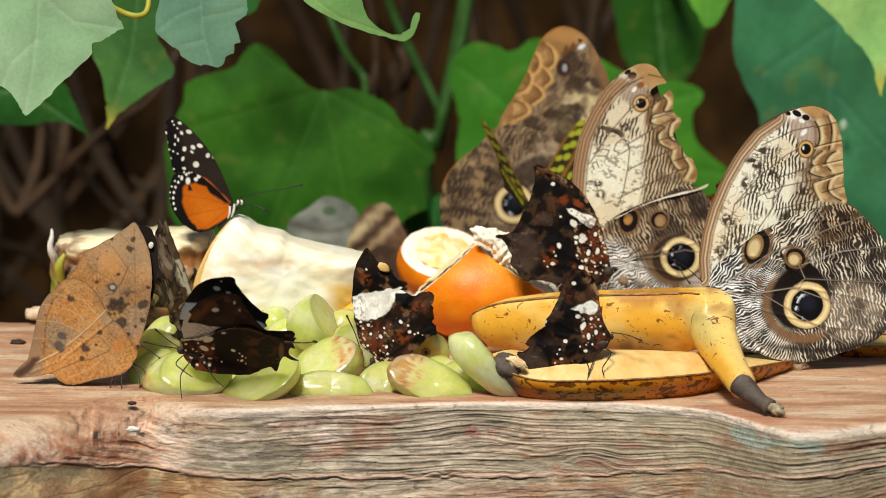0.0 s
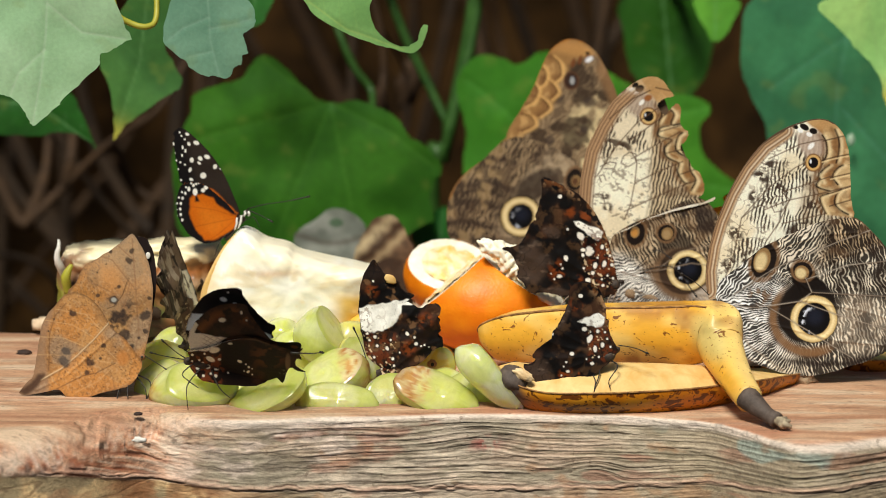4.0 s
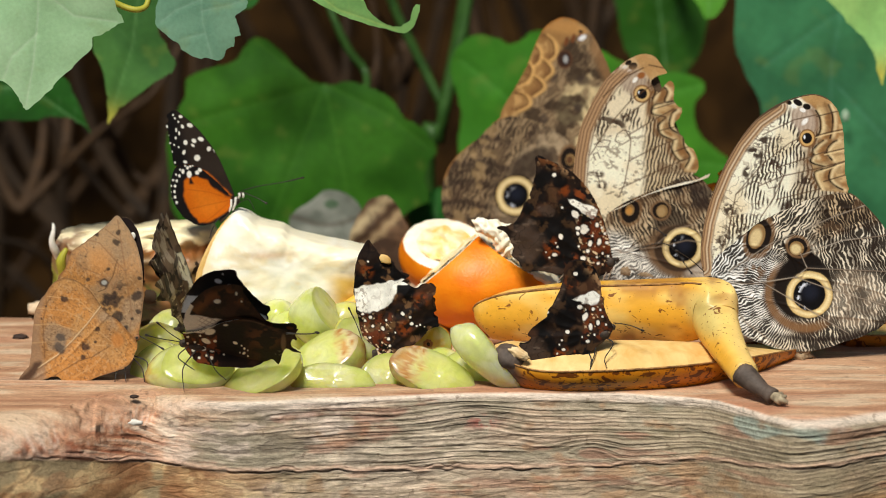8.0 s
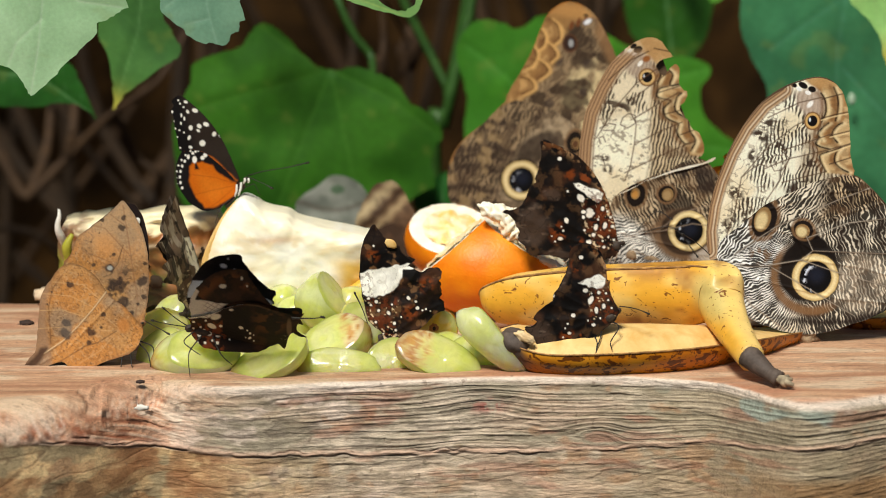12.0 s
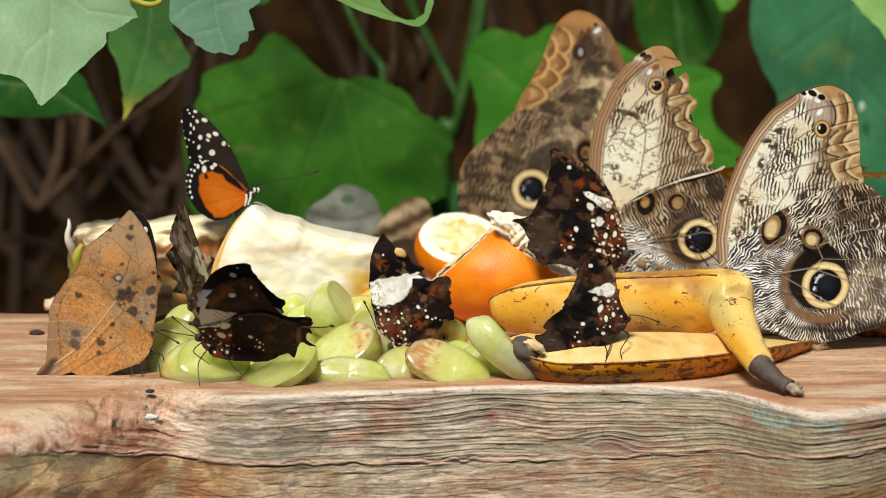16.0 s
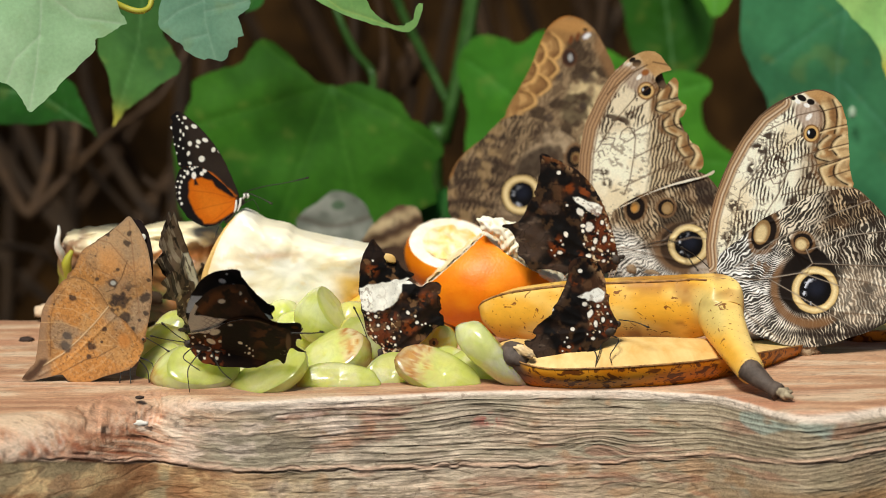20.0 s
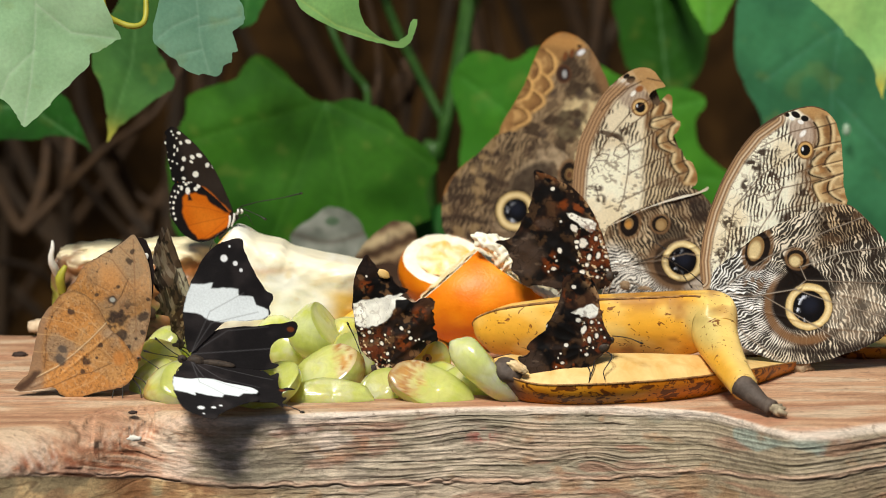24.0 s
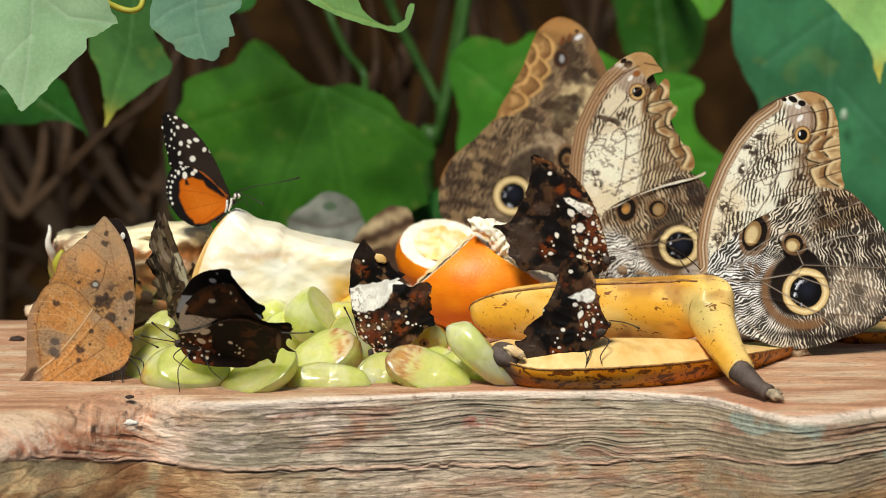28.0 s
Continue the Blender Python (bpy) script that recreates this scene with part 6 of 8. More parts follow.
def torn_hind(u, v):
    a, b = u + 1081, v + 490
    n = len(u)
    c = lay(np.zeros((n, 3)), (206, 182, 148), np.ones(n))
    g = np.arctan2(b - 420, a - 1212)
    rays = strokes(u, v, g * 21, 23, 0.6, 1.0)
    bars = strokes(u, v, (a * 0.92 - b * 0.4) / 6.2, 27, 0.64, 0.9)
    low = ss(20, -20, a - 1130 - 1.1 * (b - 440)) * ss(395, 425, b)
    c = lay(c, (246, 242, 232), low)
    c = lay(c, (26, 18, 14), np.clip(rays * low + bars * (1 - low), 0, 1) * 0.93)
    c = lay(c, (104, 78, 54), (1 - low) * ss(0.46, 0.64, fbm(u, v, 24, 85, 3)) * 0.6)
    c = lay(c, (46, 36, 32), ss(1.15, 0.6, oval(a, b, 1224, 345, 56, 26, 20)) * ss(0.36, 0.54, fbm(u, v, 15, 65, 3)) * 0.85)
    c = lay(c, (40, 30, 24), ss(1.1, 0.8, oval(a, b, 1180, 392, 34, 24, 20)) * 0.85)
    c = lay(c, (116, 90, 66), ss(1.1, 0.8, oval(a, b, 1192, 446, 56, 46, 20)))
    c = lay(c, (196, 184, 170), ss(1.1, 0.6, oval(a, b, 1236, 478, 34, 16, -10)) * (0.5 + 0.4 * ss(0.4, 0.6, fbm(u, v, 8, 31, 2))))
    c = lay(c, (64, 48, 36), ss(1.06, 0.94, oval(a, b, 1197, 440, 44, 41, 0)))
    c = wing_spot(c, a, b, 1110, 374, 16, 21, 10, (196, 140, 70), 1109, 372, 8, 10)
    c = wing_spot(c, a, b, 1164, 373, 14, 14, 10, (172, 142, 98), 1166, 374, 10, 11)
    c = eye_spot(c, a, b, 1204, 438, 36, 0.98, 1.1, 0.70)
    thin = [[(x - 1081, y - 490) for x, y in q] for q in (((1090, 448), (1150, 438), (1190, 405)), ((1190, 405), (1262, 388)), ((1148, 440), (1210, 425), (1262, 432)), ((1105, 470), (1150, 492), (1200, 498)))]
    return veins(c, u, v, thin, (140, 122, 104), 1.1, 0.8)


def torn_fore(u, v):
    a, b = u + 1081, v + 490
    n = len(u)
    c = lay(np.zeros((n, 3)), (254, 245, 218), np.ones(n))
    c = lay(c, (228, 206, 164), ss(0.45, 0.7, fbm(u, v, 60, 12)) * 0.6)
    right = ss(1122, 1140, a + 0.14 * (b - 260) - 12 * ss(240, 330, b))
    jump = cell_jump(a, b, (((1108, 238), (1200, 190)), ((1108, 285), (1200, 238)), ((1095, 335), (1210, 285)), ((1080, 200), (1150, 160))))
    bars = strokes(u, v, (a * 0.97 + b * 0.20) / 6.4, 15, 0.52, 0.6, jump, 0.5)
    upper = ss(250, 232, b + 0.25 * (a - 1080)) * ss(120, 150, b)
    c = lay(c, (206, 178, 136), np.clip(right + upper * 0.6, 0, 1) * 0.8)
    c = lay(c, (42, 29, 20), bars * np.clip(right + upper * ss(0.4, 0.5, fbm(u, v, 24, 43, 2)), 0, 1) * 0.92)
    c = lay(c, (92, 66, 44), right * ss(0.5, 0.66, fbm(u, v, 22, 45, 3)) * 0.65)
    pale = ss(232, 245, b) * (1 - right)
    c = squiggles(c, u, v, pale, (96, 70, 50), 13, 14, 0.55)
    c = flecks(c, u, v, pale, (80, 58, 40), 4.4, 24, 0.6)
    c = veins(c, a, b, [[(1086, 240), (1082, 252), (1095, 258), (1108, 250), (1108, 236), (1096, 233), (1086, 240)], [(1046, 258), (1062, 250), (1074, 252), (1070, 262), (1052, 262)], [(1048, 285), (1044, 275), (1052, 272), (1056, 282)], [(1038, 306), (1052, 308), (1056, 330)]], (72, 50, 36), 1.2, 0.85)
    for x, y, rx, ry, turn in ((1072, 218, 24, 9, 20), (1090, 222, 14, 8, 30), (1056, 222, 12, 8, 0), (1100, 210, 12, 8, 30), (1055, 310, 10, 8, 0), (1060, 330, 10, 10, 0)):
        c = lay(c, (62, 44, 32), ss(1.2, 0.5, oval(a, b, x, y, rx, ry, turn)) * ss(0.40, 0.52, fbm(u, v, 7.5, 77, 3)) * 0.9)
    # border scallops, tip and bloom
    inner = [(1110, 95), (1128, 128), (1148, 150), (1146, 180), (1150, 206), (1160, 222), (1164, 242), (1184, 256), (1186, 276), (1200, 290), (1206, 305)]
    border = within(a, b, inner + [(1260, 310), (1260, 90)], 3, 0, 1)
    c = lay(c, (160, 116, 70), border)
    c = lay(c, (198, 164, 116), border * ss(0.4, 0.6, fbm(u, v, 18, 4, 2)))
    c = lay(c, (116, 84, 54), border * ss(0.55, 0.7, fbm(u * 0.5, v * 1.5, 9, 74, 2)) * 0.4)
    c = lay(c, (192, 150, 98), within(a, b, [(1085, 118), (1110, 92), (1170, 96), (1180, 140), (1140, 142), (1110, 122)], 5, 3, 3) * 0.8)
    c = lay(c, (176, 154, 134), within(a, b, [(1082, 128), (1110, 122), (1138, 140), (1146, 160), (1112, 176), (1092, 160)], 7, 3, 2) * 0.85)
    c = lay(c, (150, 92, 48), ss(1.1, 0.5, oval(a, b, 1127, 138, 9, 7, -20)))
    c = lay(c, (246, 240, 230), ss(1.1, 0.6, oval(a, b, 1116, 146, 7, 4, 130)))
    c = scallops(c, a, b, [[(1146, 152), (1152, 166), (1146, 182), (1148, 198)], [(1164, 186), (1150, 190), (1146, 204), (1170, 210)], [(1170, 212), (1158, 224), (1162, 240), (1182, 250)], [(1184, 252), (1182, 268), (1196, 286), (1212, 282)]], (36, 23, 15), (236, 212, 164))
    c = scallops(c, a, b, [[(1164, 156), (1173, 166), (1168, 184), (1186, 182)], [(1188, 198), (1180, 206), (1178, 228), (1200, 242)], [(1202, 246), (1204, 264), (1214, 280), (1206, 298)]], (36, 23, 15), (236, 212, 164))
    c = veins(c, a, b, [[(1150, 196), (1196, 182)], [(1160, 234), (1200, 224)], [(1188, 270), (1222, 258)], [(1140, 120), (1170, 126)]], (60, 40, 28), 1.3, 0.8)
    for x, y, rx, ry, turn in ((1082, 124, 9, 5, -40), (1104, 116, 6, 4, -30), (1112, 122, 8, 6, -20)):
        c = lay(c, (250, 246, 240), ss(1.15, 0.7, oval(a, b, x - 6, y + 8, 5, 3, turn)) * 0.9)
        c = lay(c, (24, 18, 16), ss(1.15, 0.85, oval(a, b, x, y, rx, ry, turn)))
    for r, rgb in ((16, (136, 98, 62)), (13, (216, 178, 118)), (9, (18, 14, 14))):
        c = lay(c, rgb, ss(1.08, 0.92, oval(a, b, 1128.5, 170, r, r)))
    c = lay(c, (220, 226, 234), ss(1.2, 0.6, oval(a, b, 1123, 168, 1.6, 3.4)))
    edge = away(u, v, TORN_FW[3:11])
    c = lay(c, (184, 146, 108), ss(25, 18, edge) * ss(115, 140, b))
    for k in (2, 7, 13, 19, 24):
        c = lay(c, (100, 70, 48), np.exp(-((edge - k) / 1.5) ** 2) * 0.75 * ss(115, 140, b))
    lines = [[(x - 1081, y - 490) for x, y in q] for q in ([(1090, 350), (1100, 325), (1107, 285), (1110, 250), (1100, 232)], [(1108, 286), (1150, 265), (1190, 248)], [(1108, 240), (1150, 215), (1185, 196)], [(1090, 336), (1150, 308), (1205, 284)], [(1040, 275), (1075, 220), (1110, 180), (1150, 152)], [(1098, 212), (1140, 180), (1168, 160)], [(1060, 175), (1100, 140), (1130, 125)])]
    return veins(c, u, v, lines, (88, 62, 42), 1.2, 0.9)


s_torn = 0.000216
torn = thing("owl_butterfly", (0.065, 0.095, 0.0221), "owl butterfly with torn, notched forewing and closed wings", "butterfly", "owl butterflies")
TORN_HW = [(-15, 10), (-23, -50), (-19, -90), (-5, -116), (35, -138), (85, -162), (140, -178), (177, -145), (200, -100), (213, -50), (205, -10), (155, 10), (75, 16), (15, 16)]
TORN_FW = [(0, 10), (-25, -20), (-45, -60), (-63, -110), (-72, -160), (-69, -210), (-60, -260), (-40, -305), (-15, -345), (15, -374), (45, -389), (67, -386), (81, -370), (91, -356), (75, -352), (63, -342), (67, -332), (77, -322), (87, -335), (98, -342), (104, -330), (103, -312), (109, -300), (118, -294), (114, -278), (105, -268), (111, -254), (121, -244), (125, -232), (137, -224), (146, -210), (149, -192), (141, -180), (120, -172), (75, -154), (35, -134), (15, -110), (15, -50)]
sheet("forewing", TORN_FW, s_torn, torn_fore, OWL_BACK, torn, M_WING, 0.95, 0.0008, ripple(6, 90, 13), frayed=1.0, smooth=3)
sheet("hindwing", TORN_HW, s_torn, torn_hind, OWL_BACK, torn, M_WING, 0.95, -0.0004, ripple(7, 90, 15, TORN_VEINS), frayed=1.5)
sheet("torn_fold", [(-4, -117), (15, -126), (55, -145), (95, -160), (125, -168), (145, -172), (167, -182), (163, -175), (140, -168), (130, -165), (85, -154), (45, -140), (15, -124)], s_torn, one((232, 224, 206), (214, 200, 176)), one((232, 224, 206)), torn, M_WING, 2.0, -0.0012, ripple(5, 30, 3), "pale torn fold of wing", smooth=3)
sheet("forewing", [(0, 10), (-25, -20), (-45, -60), (-61, -110), (-70, -160), (-67, -210), (-58, -260), (-38, -305), (-13, -343), (17, -372), (45, -386), (65, -378), (75, -350), (95, -300), (115, -250), (137, -200), (115, -172), (35, -134), (15, -50)], s_torn, OWL_BACK, torn_fore, torn, M_WING, 3.0, 0.0030, ripple(6, 90, 17))
sheet("hindwing", TORN_HW, s_torn, OWL_BACK, torn_hind, torn, M_WING, 3.0, 0.0022, ripple(7, 90, 19))
insect(torn, s_torn, (0, -12), (85, 0), 0.003, M_PALE_BODY, [[(10, 0), (0, -5), (-11, 5), (-13, 20)], [(25, 2), (15, 6), (13, 18), (11, 24)]], [[(0, -16), (45, -50), (95, -60), (137, -10)], [(0, -16), (35, -60), (65, -90), (90, -78)]], y=0.0015)

# the owl butterfly at the back, facing the other way


def far_hind(u, v):
    a, b = u + 1010, v + 399
    n = len(u)
    c = lay(np.zeros((n, 3)), (150, 126, 96), np.ones(n))
    c = lay(c, (36, 26, 20), strokes(u, v, (a * 0.9 + b * 0.35) / 7.5, 33, 0.58, 1.0) * 0.85)
    c = lay(c, (178, 156, 126), within(a, b, [(1000, 225), (960, 232), (915, 280), (880, 330), (868, 372), (900, 395), (960, 330), (1010, 290)], 16, 8, 3) * (0.4 + 0.5 * ss(0.35, 0.6, fbm(u, v, 10, 4, 2))))
    for k, (y0, w) in enumerate(((246, 7), (288, 8), (302, 5), (322, 8), (358, 7), (384, 6))):
        c = lay(c, (50, 38, 32), np.exp(-((b - y0 - 0.05 * (a - 800) + 4 * np.sin(a / 15 + k)) / w) ** 2) * ss(895, 868, a + 0.3 * (b - 330)) * 0.8)
    c = lay(c, (166, 138, 98), ss(900, 870, a) * ss(0.55, 0.68, fbm(u, v, 20, 37, 2)) * 0.6)
    c = lay(c, (50, 39, 33), ss(1.1, 0.7, oval(a, b, 940, 290, 50, 26, -30)) * 0.85)
    c = lay(c, (64, 48, 38), ss(0.58, 0.7, fbm(u, v, 26, 35, 3)) * 0.6)
    c = wing_spot(c, a, b, 1006, 280, 14, 19, 10, (92, 62, 40), 1008, 282, 8, 10)
    return eye_spot(c, a, b, 912, 345, 34, 1.0, 1.16, 0.66)


def far_fore(u, v):
    a, b = u + 1010, v + 399
    n = len(u)
    c = lay(np.zeros((n, 3)), (148, 124, 94), np.ones(n))
    c = lay(c, (70, 54, 42), strokes(u, v, (a * 0.75 + b * 0.6) / 8.5, 37, 0.5, 1.1) * 0.6)
    c = lay(c, (214, 192, 146), within(a, b, [(985, 210), (1005, 160), (1040, 130), (1070, 180), (1060, 290), (1010, 260)], 12, 12, 4) * ss(0.32, 0.55, fbm(u, v, 24, 5)))
    c = lay(c, (48, 35, 27), ss(0.47, 0.6, fbm(u, v, 30, 39, 3)) * 0.8)
    for x, y, rx, ry in ((920, 235, 12, 14), (935, 222, 9, 10), (962, 212, 10, 10), (1022, 192, 10, 8), (975, 140, 14, 10), (1030, 145, 14, 10)):
        c = lay(c, (64, 52, 46), ss(1.2, 0.5, oval(a, b, x, y, rx, ry)) * 0.75)
    # golden border towards the tip, with scalloped lines
    border = within(a, b, [(1005, 40), (1030, 56), (1000, 78), (985, 92), (976, 116), (966, 150), (940, 178), (910, 205), (880, 215), (880, 180), (930, 80), (960, 40)], 8, 4, 3)
    c = lay(c, (160, 118, 70), border * 0.9)
    c = lay(c, (196, 154, 98), border * ss(0.42, 0.62, fbm(u, v, 18, 6, 2)))
    c = scallops(c, a, b, [[(962, 66), (975, 78), (978, 98), (968, 108)], [(950, 104), (964, 114), (972, 128), (960, 140)], [(930, 134), (948, 142), (958, 156), (940, 170)], [(912, 166), (928, 172), (932, 186), (912, 196)], [(944, 84), (952, 96), (948, 112), (936, 120)], [(930, 112), (938, 126), (930, 144), (918, 150)]], (96, 62, 34), (224, 176, 108))
    c = lay(c, (190, 140, 82), within(a, b, [(960, 56), (985, 38), (1015, 40), (1040, 62), (1015, 66), (990, 62)], 7) * 0.85)
    c = lay(c, (150, 112, 74), within(a, b, [(1048, 60), (1085, 130), (1070, 150), (1040, 90)], 8) * 0.7)
    for x, y in ((1000, 77), (1012, 72), (1024, 70)):
        c = lay(c, (112, 66, 36), ss(1.2, 0.6, oval(a, b, x, y, 4, 9, 15)))
    for r, rgb in ((17, (92, 60, 40)), (14, (56, 38, 30))):
        c = lay(c, rgb, ss(1.1, 0.8, oval(a, b, 997, 108, r * 0.85, r)))
    c = lay(c, (160, 160, 160), ss(1.1, 0.6, oval(a, b, 999, 108, 5, 8)))
    c = lay(c, (232, 232, 234), ss(1.1, 0.6, oval(a, b, 1028, 71, 9, 5, -30)))
    return lay(c, (40, 30, 24), ss(1.1, 0.6, oval(a, b, 1025, 60, 5, 3)))


def far_upper(u, v):
    n = len(u)
    c = lay(np.zeros((n, 3)), (150, 106, 60), np.ones(n))
    c = lay(c, (84, 60, 44), ss(1.2, 0.6, oval(u, v, -25, -150, 60, 90, 20)) * 0.8)
    c = lay(c, (196, 166, 126), within(u, v, [(-50, -170), (0, -250), (50, -230), (-10, -140)], 12, 10, 5) * 0.8)
    c = lay(c, (186, 122, 56), ss(-270, -320, v + 0.18 * u) * 0.9)
    c = lay(c, (70, 50, 40), ss(1.1, 0.7, oval(u, v, 30, -290, 16, 40, -20)) * 0.7)
    return lay(c, (206, 204, 204), ss(1.1, 0.6, oval(u, v, 26, -322, 14, 8, 30)) * 0.8)


s_far = 0.000229
far_owl = thing("owl_butterfly", (0.05175, 0.17, 0.02786), "dusky owl butterfly with closed wings, facing away from the others", "butterfly", "owl butterflies")
FAR_HW = [(0, 0), (20, -70), (10, -130), (-25, -165), (-70, -185), (-120, -192), (-160, -155), (-198, -125), (-222, -90), (-228, -50), (-218, 0), (-180, 40), (-110, 55), (-40, 30)]
FAR_FW = [(0, 0), (70, -70), (88, -150), (82, -220), (65, -275), (46, -315), (25, -345), (-2, -360), (-25, -360), (-50, -342), (-66, -310), (-80, -275), (-102, -235), (-126, -188), (-110, -140), (-50, -70)]
far_fw = sheet("forewing", FAR_FW, s_far, far_fore, far_upper, far_owl, M_WING, 1.5, 0.0008, ripple(6, 90, 23), frayed=1.5)
far_hw = sheet("hindwing", FAR_HW, s_far, far_hind, far_upper, far_owl, M_WING, 1.5, -0.0006, ripple(7, 90, 25), frayed=2.5)
far_fw2 = sheet("forewing", FAR_FW, s_far, far_upper, far_fore, far_owl, M_WING, 3.0, 0.0030, ripple(6, 90, 27))
far_hw2 = sheet("hindwing", FAR_HW, s_far, far_upper, far_hind, far_owl, M_WING, 3.0, 0.0022, ripple(7, 90, 29))
insect(far_owl, s_far, (6, -8), (-80, 30), 0.0035, M_PALE_BODY, [[(-10, 5), (0, 30), (-10, 80), (-20, 130)], [(-30, 15), (-25, 40), (-40, 80), (-45, 130)]], y=0.0015)


# dead-leaf butterfly
def leaf_base(u, v, seed):
    n = len(u)
    c = lay(np.zeros((n, 3)), (172, 126, 78), np.ones(n))
    c = lay(c, (194, 144, 88), ss(0.42, 0.62, fbm(u, v, 60, seed, 3)))
    c = lay(c, (158, 132, 104), ss(0.46, 0.62, fbm(u, v, 46, seed + 4, 3)) * 0.85)
    c = lay(c, (204, 138, 70), ss(0.56, 0.68, fbm(u, v, 50, seed + 8, 2)) * 0.6)
    c = lay(c, (122, 86, 56), ss(0.52, 0.68, fbm(u, v, 3, seed + 13, 3)) * 0.45)
    c = lay(c, (214, 178, 132), ss(0.6, 0.74, fbm(u, v, 3.5, seed + 15, 2)) * 0.3)
    return lay(c, (84, 58, 42), ss(0.74, 0.82, fbm(u, v, 3.6, seed + 11, 2)) * 0.6)


LEAF_RIB = [(-162, 28), (-112, 0), (-72, -40), (-32, -80), (3, -120)]


def leaf_hind(u, v):
    c = leaf_base(u, v, 3)
    c = lay(c, (110, 76, 50), np.exp(-(away(u, v, LEAF_HW[1:] + LEAF_HW[:1]) / 2.2) ** 2) * 0.6)
    c = lay(c, (150, 122, 98), ss(-138, -150, u - 5 * np.sin(v / 30)) * 0.7)
    c = veins(c, u, v, [[(-142, -8), (-144, -73), (-136, -106), (-118, -130)]], (116, 80, 54), 1.3, 0.7)
    c = lay(c, (132, 84, 50), within(u, v, [(-160, 0), (-124, -14), (-142, -6)], 3, 3, 2) * 0.7)
    c = veins(c, u, v, [[(-156, 13), (-121, -10), (-93, -37), (-66, -67), (-40, -100)]], (104, 72, 48), 1.5, 0.6)
    c = veins(c, u, v, [[(-155, 10), (-120, -13), (-92, -40), (-65, -70), (-39, -103)]], (232, 204, 160), 0.9, 0.9)
    c = veins(c, u, v, [[(-77, -55), (-120, -68), (-164, -67)], [(-64, -73), (-105, -93), (-155, -97)], [(-52, -87), (-82, -113), (-135, -118)], [(-92, -40), (-130, -36), (-170, -35)], [(-92, -37), (-52, -31), (-22, -30)], [(-92, 27), (-52, 3), (-32, -20)], [(-60, -72), (-36, -48), (-22, -36)]], (216, 176, 124), 0.8, 0.5)
    c = veins(c, u, v, [[(-125, 23), (-82, -3), (-58, -10), (-25, -30)]], (96, 66, 46), 0.9, 0.8)
    c = lay(c, (206, 134, 66), ss(1.2, 0.5, oval(u, v, -12, -40, 13, 15)) * 0.6)
    c = lay(c, (84, 62, 48), within(u, v, [(-182, 42), (-162, 24), (-147, 0), (-160, 0), (-172, 15), (-194, 32)], 4, 3, 3))
    for a, b, r in ((117, 526, 7), (105, 615, 11), (108, 596, 9), (152, 612, 10), (148, 630, 6), (175, 580, 5), (84, 540, 2.5), (76, 562, 2), (170, 603, 3)):
        w = oval(u, v, a - 222, b - 640, r, r * 0.9) + 0.9 * (fbm(u, v, 7, a, 2) - 0.5)
        c = lay(c, (54, 42, 40), ss(1.15, 0.6, w) * 0.85)
    return lay(c, (116, 108, 98), ss(1.2, 0.6, oval(u, v, -114, -36, 12, 20)) * 0.4)


def leaf_fore(u, v):
    c = leaf_base(u, v, 7)
    c = lay(c, (110, 76, 50), np.exp(-(away(u, v, LEAF_FW[1:]) / 2.0) ** 2) * 0.6)
    c = lay(c, (130, 112, 94), ss(1.2, 0.4, oval(u, v, -27, -130, 34, 26)) * 0.45)
    c = lay(c, (176, 154, 126), ss(-120, -210, v - 0.3 * u) * 0.5)
    c = lay(c, (210, 146, 82), ss(1.3, 0.4, oval(u, v, -42, -182, 24, 22)) * 0.5)
    c = lay(c, (66, 52, 44), ss(1.4, 0.5, oval(u + 0.7 * (v + 110), v, -22, -110, 18, 34)) * ss(0.5, 0.6, fbm(u, v, 5, 41, 3)) * 0.8)
    c = veins(c, u, v, [[(-11, -180), (-20, -150), (-34, -128), (-46, -124)]], (70, 50, 38), 0.9, 0.8)
    c = veins(c, u, v, [[(0, -10), (13, -80), (3, -160), (-9, -250)], [(-7, -120), (-32, -150), (-82, -170)], [(3, -160), (-42, -210), (-62, -215)], [(0, -210), (-32, -235)], [(-9, -170), (-17, -120), (-37, -95)]], (140, 100, 70), 1.1, 0.6)
    for a, b, r in ((200, 530, 17), (186, 500, 9), (245, 525, 11), (208, 562, 12), (246, 552, 5), (224, 580, 5), (210, 428, 7), (195, 476, 4), (158, 494, 4), (250, 492, 4), (155, 454, 2.5), (214, 412, 5), (170, 438, 2.5), (176, 415, 4), (235, 565, 3)):
        w = oval(u, v, a - 222, b - 640, r, r * 0.9) + 1.1 * (fbm(u, v, 7, a, 2) - 0.5)
        c = lay(c, (56, 46, 42), ss(1.15, 0.6, w) * 0.85)
    return lay(c, (196, 196, 186), ss(1.1, 0.5, oval(u, v, -35, -140, 6, 5)) * 0.7)


def leaf_upper(u, v):
    n = len(u)
    c = lay(np.zeros((n, 3)), (38, 28, 26), np.ones(n))
    c = lay(c, (206, 122, 34), within(u, v, [(28, -120), (63, -140), (40, -40), (18, -40), (8, -80), (13, -110)], 6, 5, 3))
    c = lay(c, (206, 122, 34), ss(0.95, 0.7, oval(u, v, 8, -100, 40, 40)))
    return c


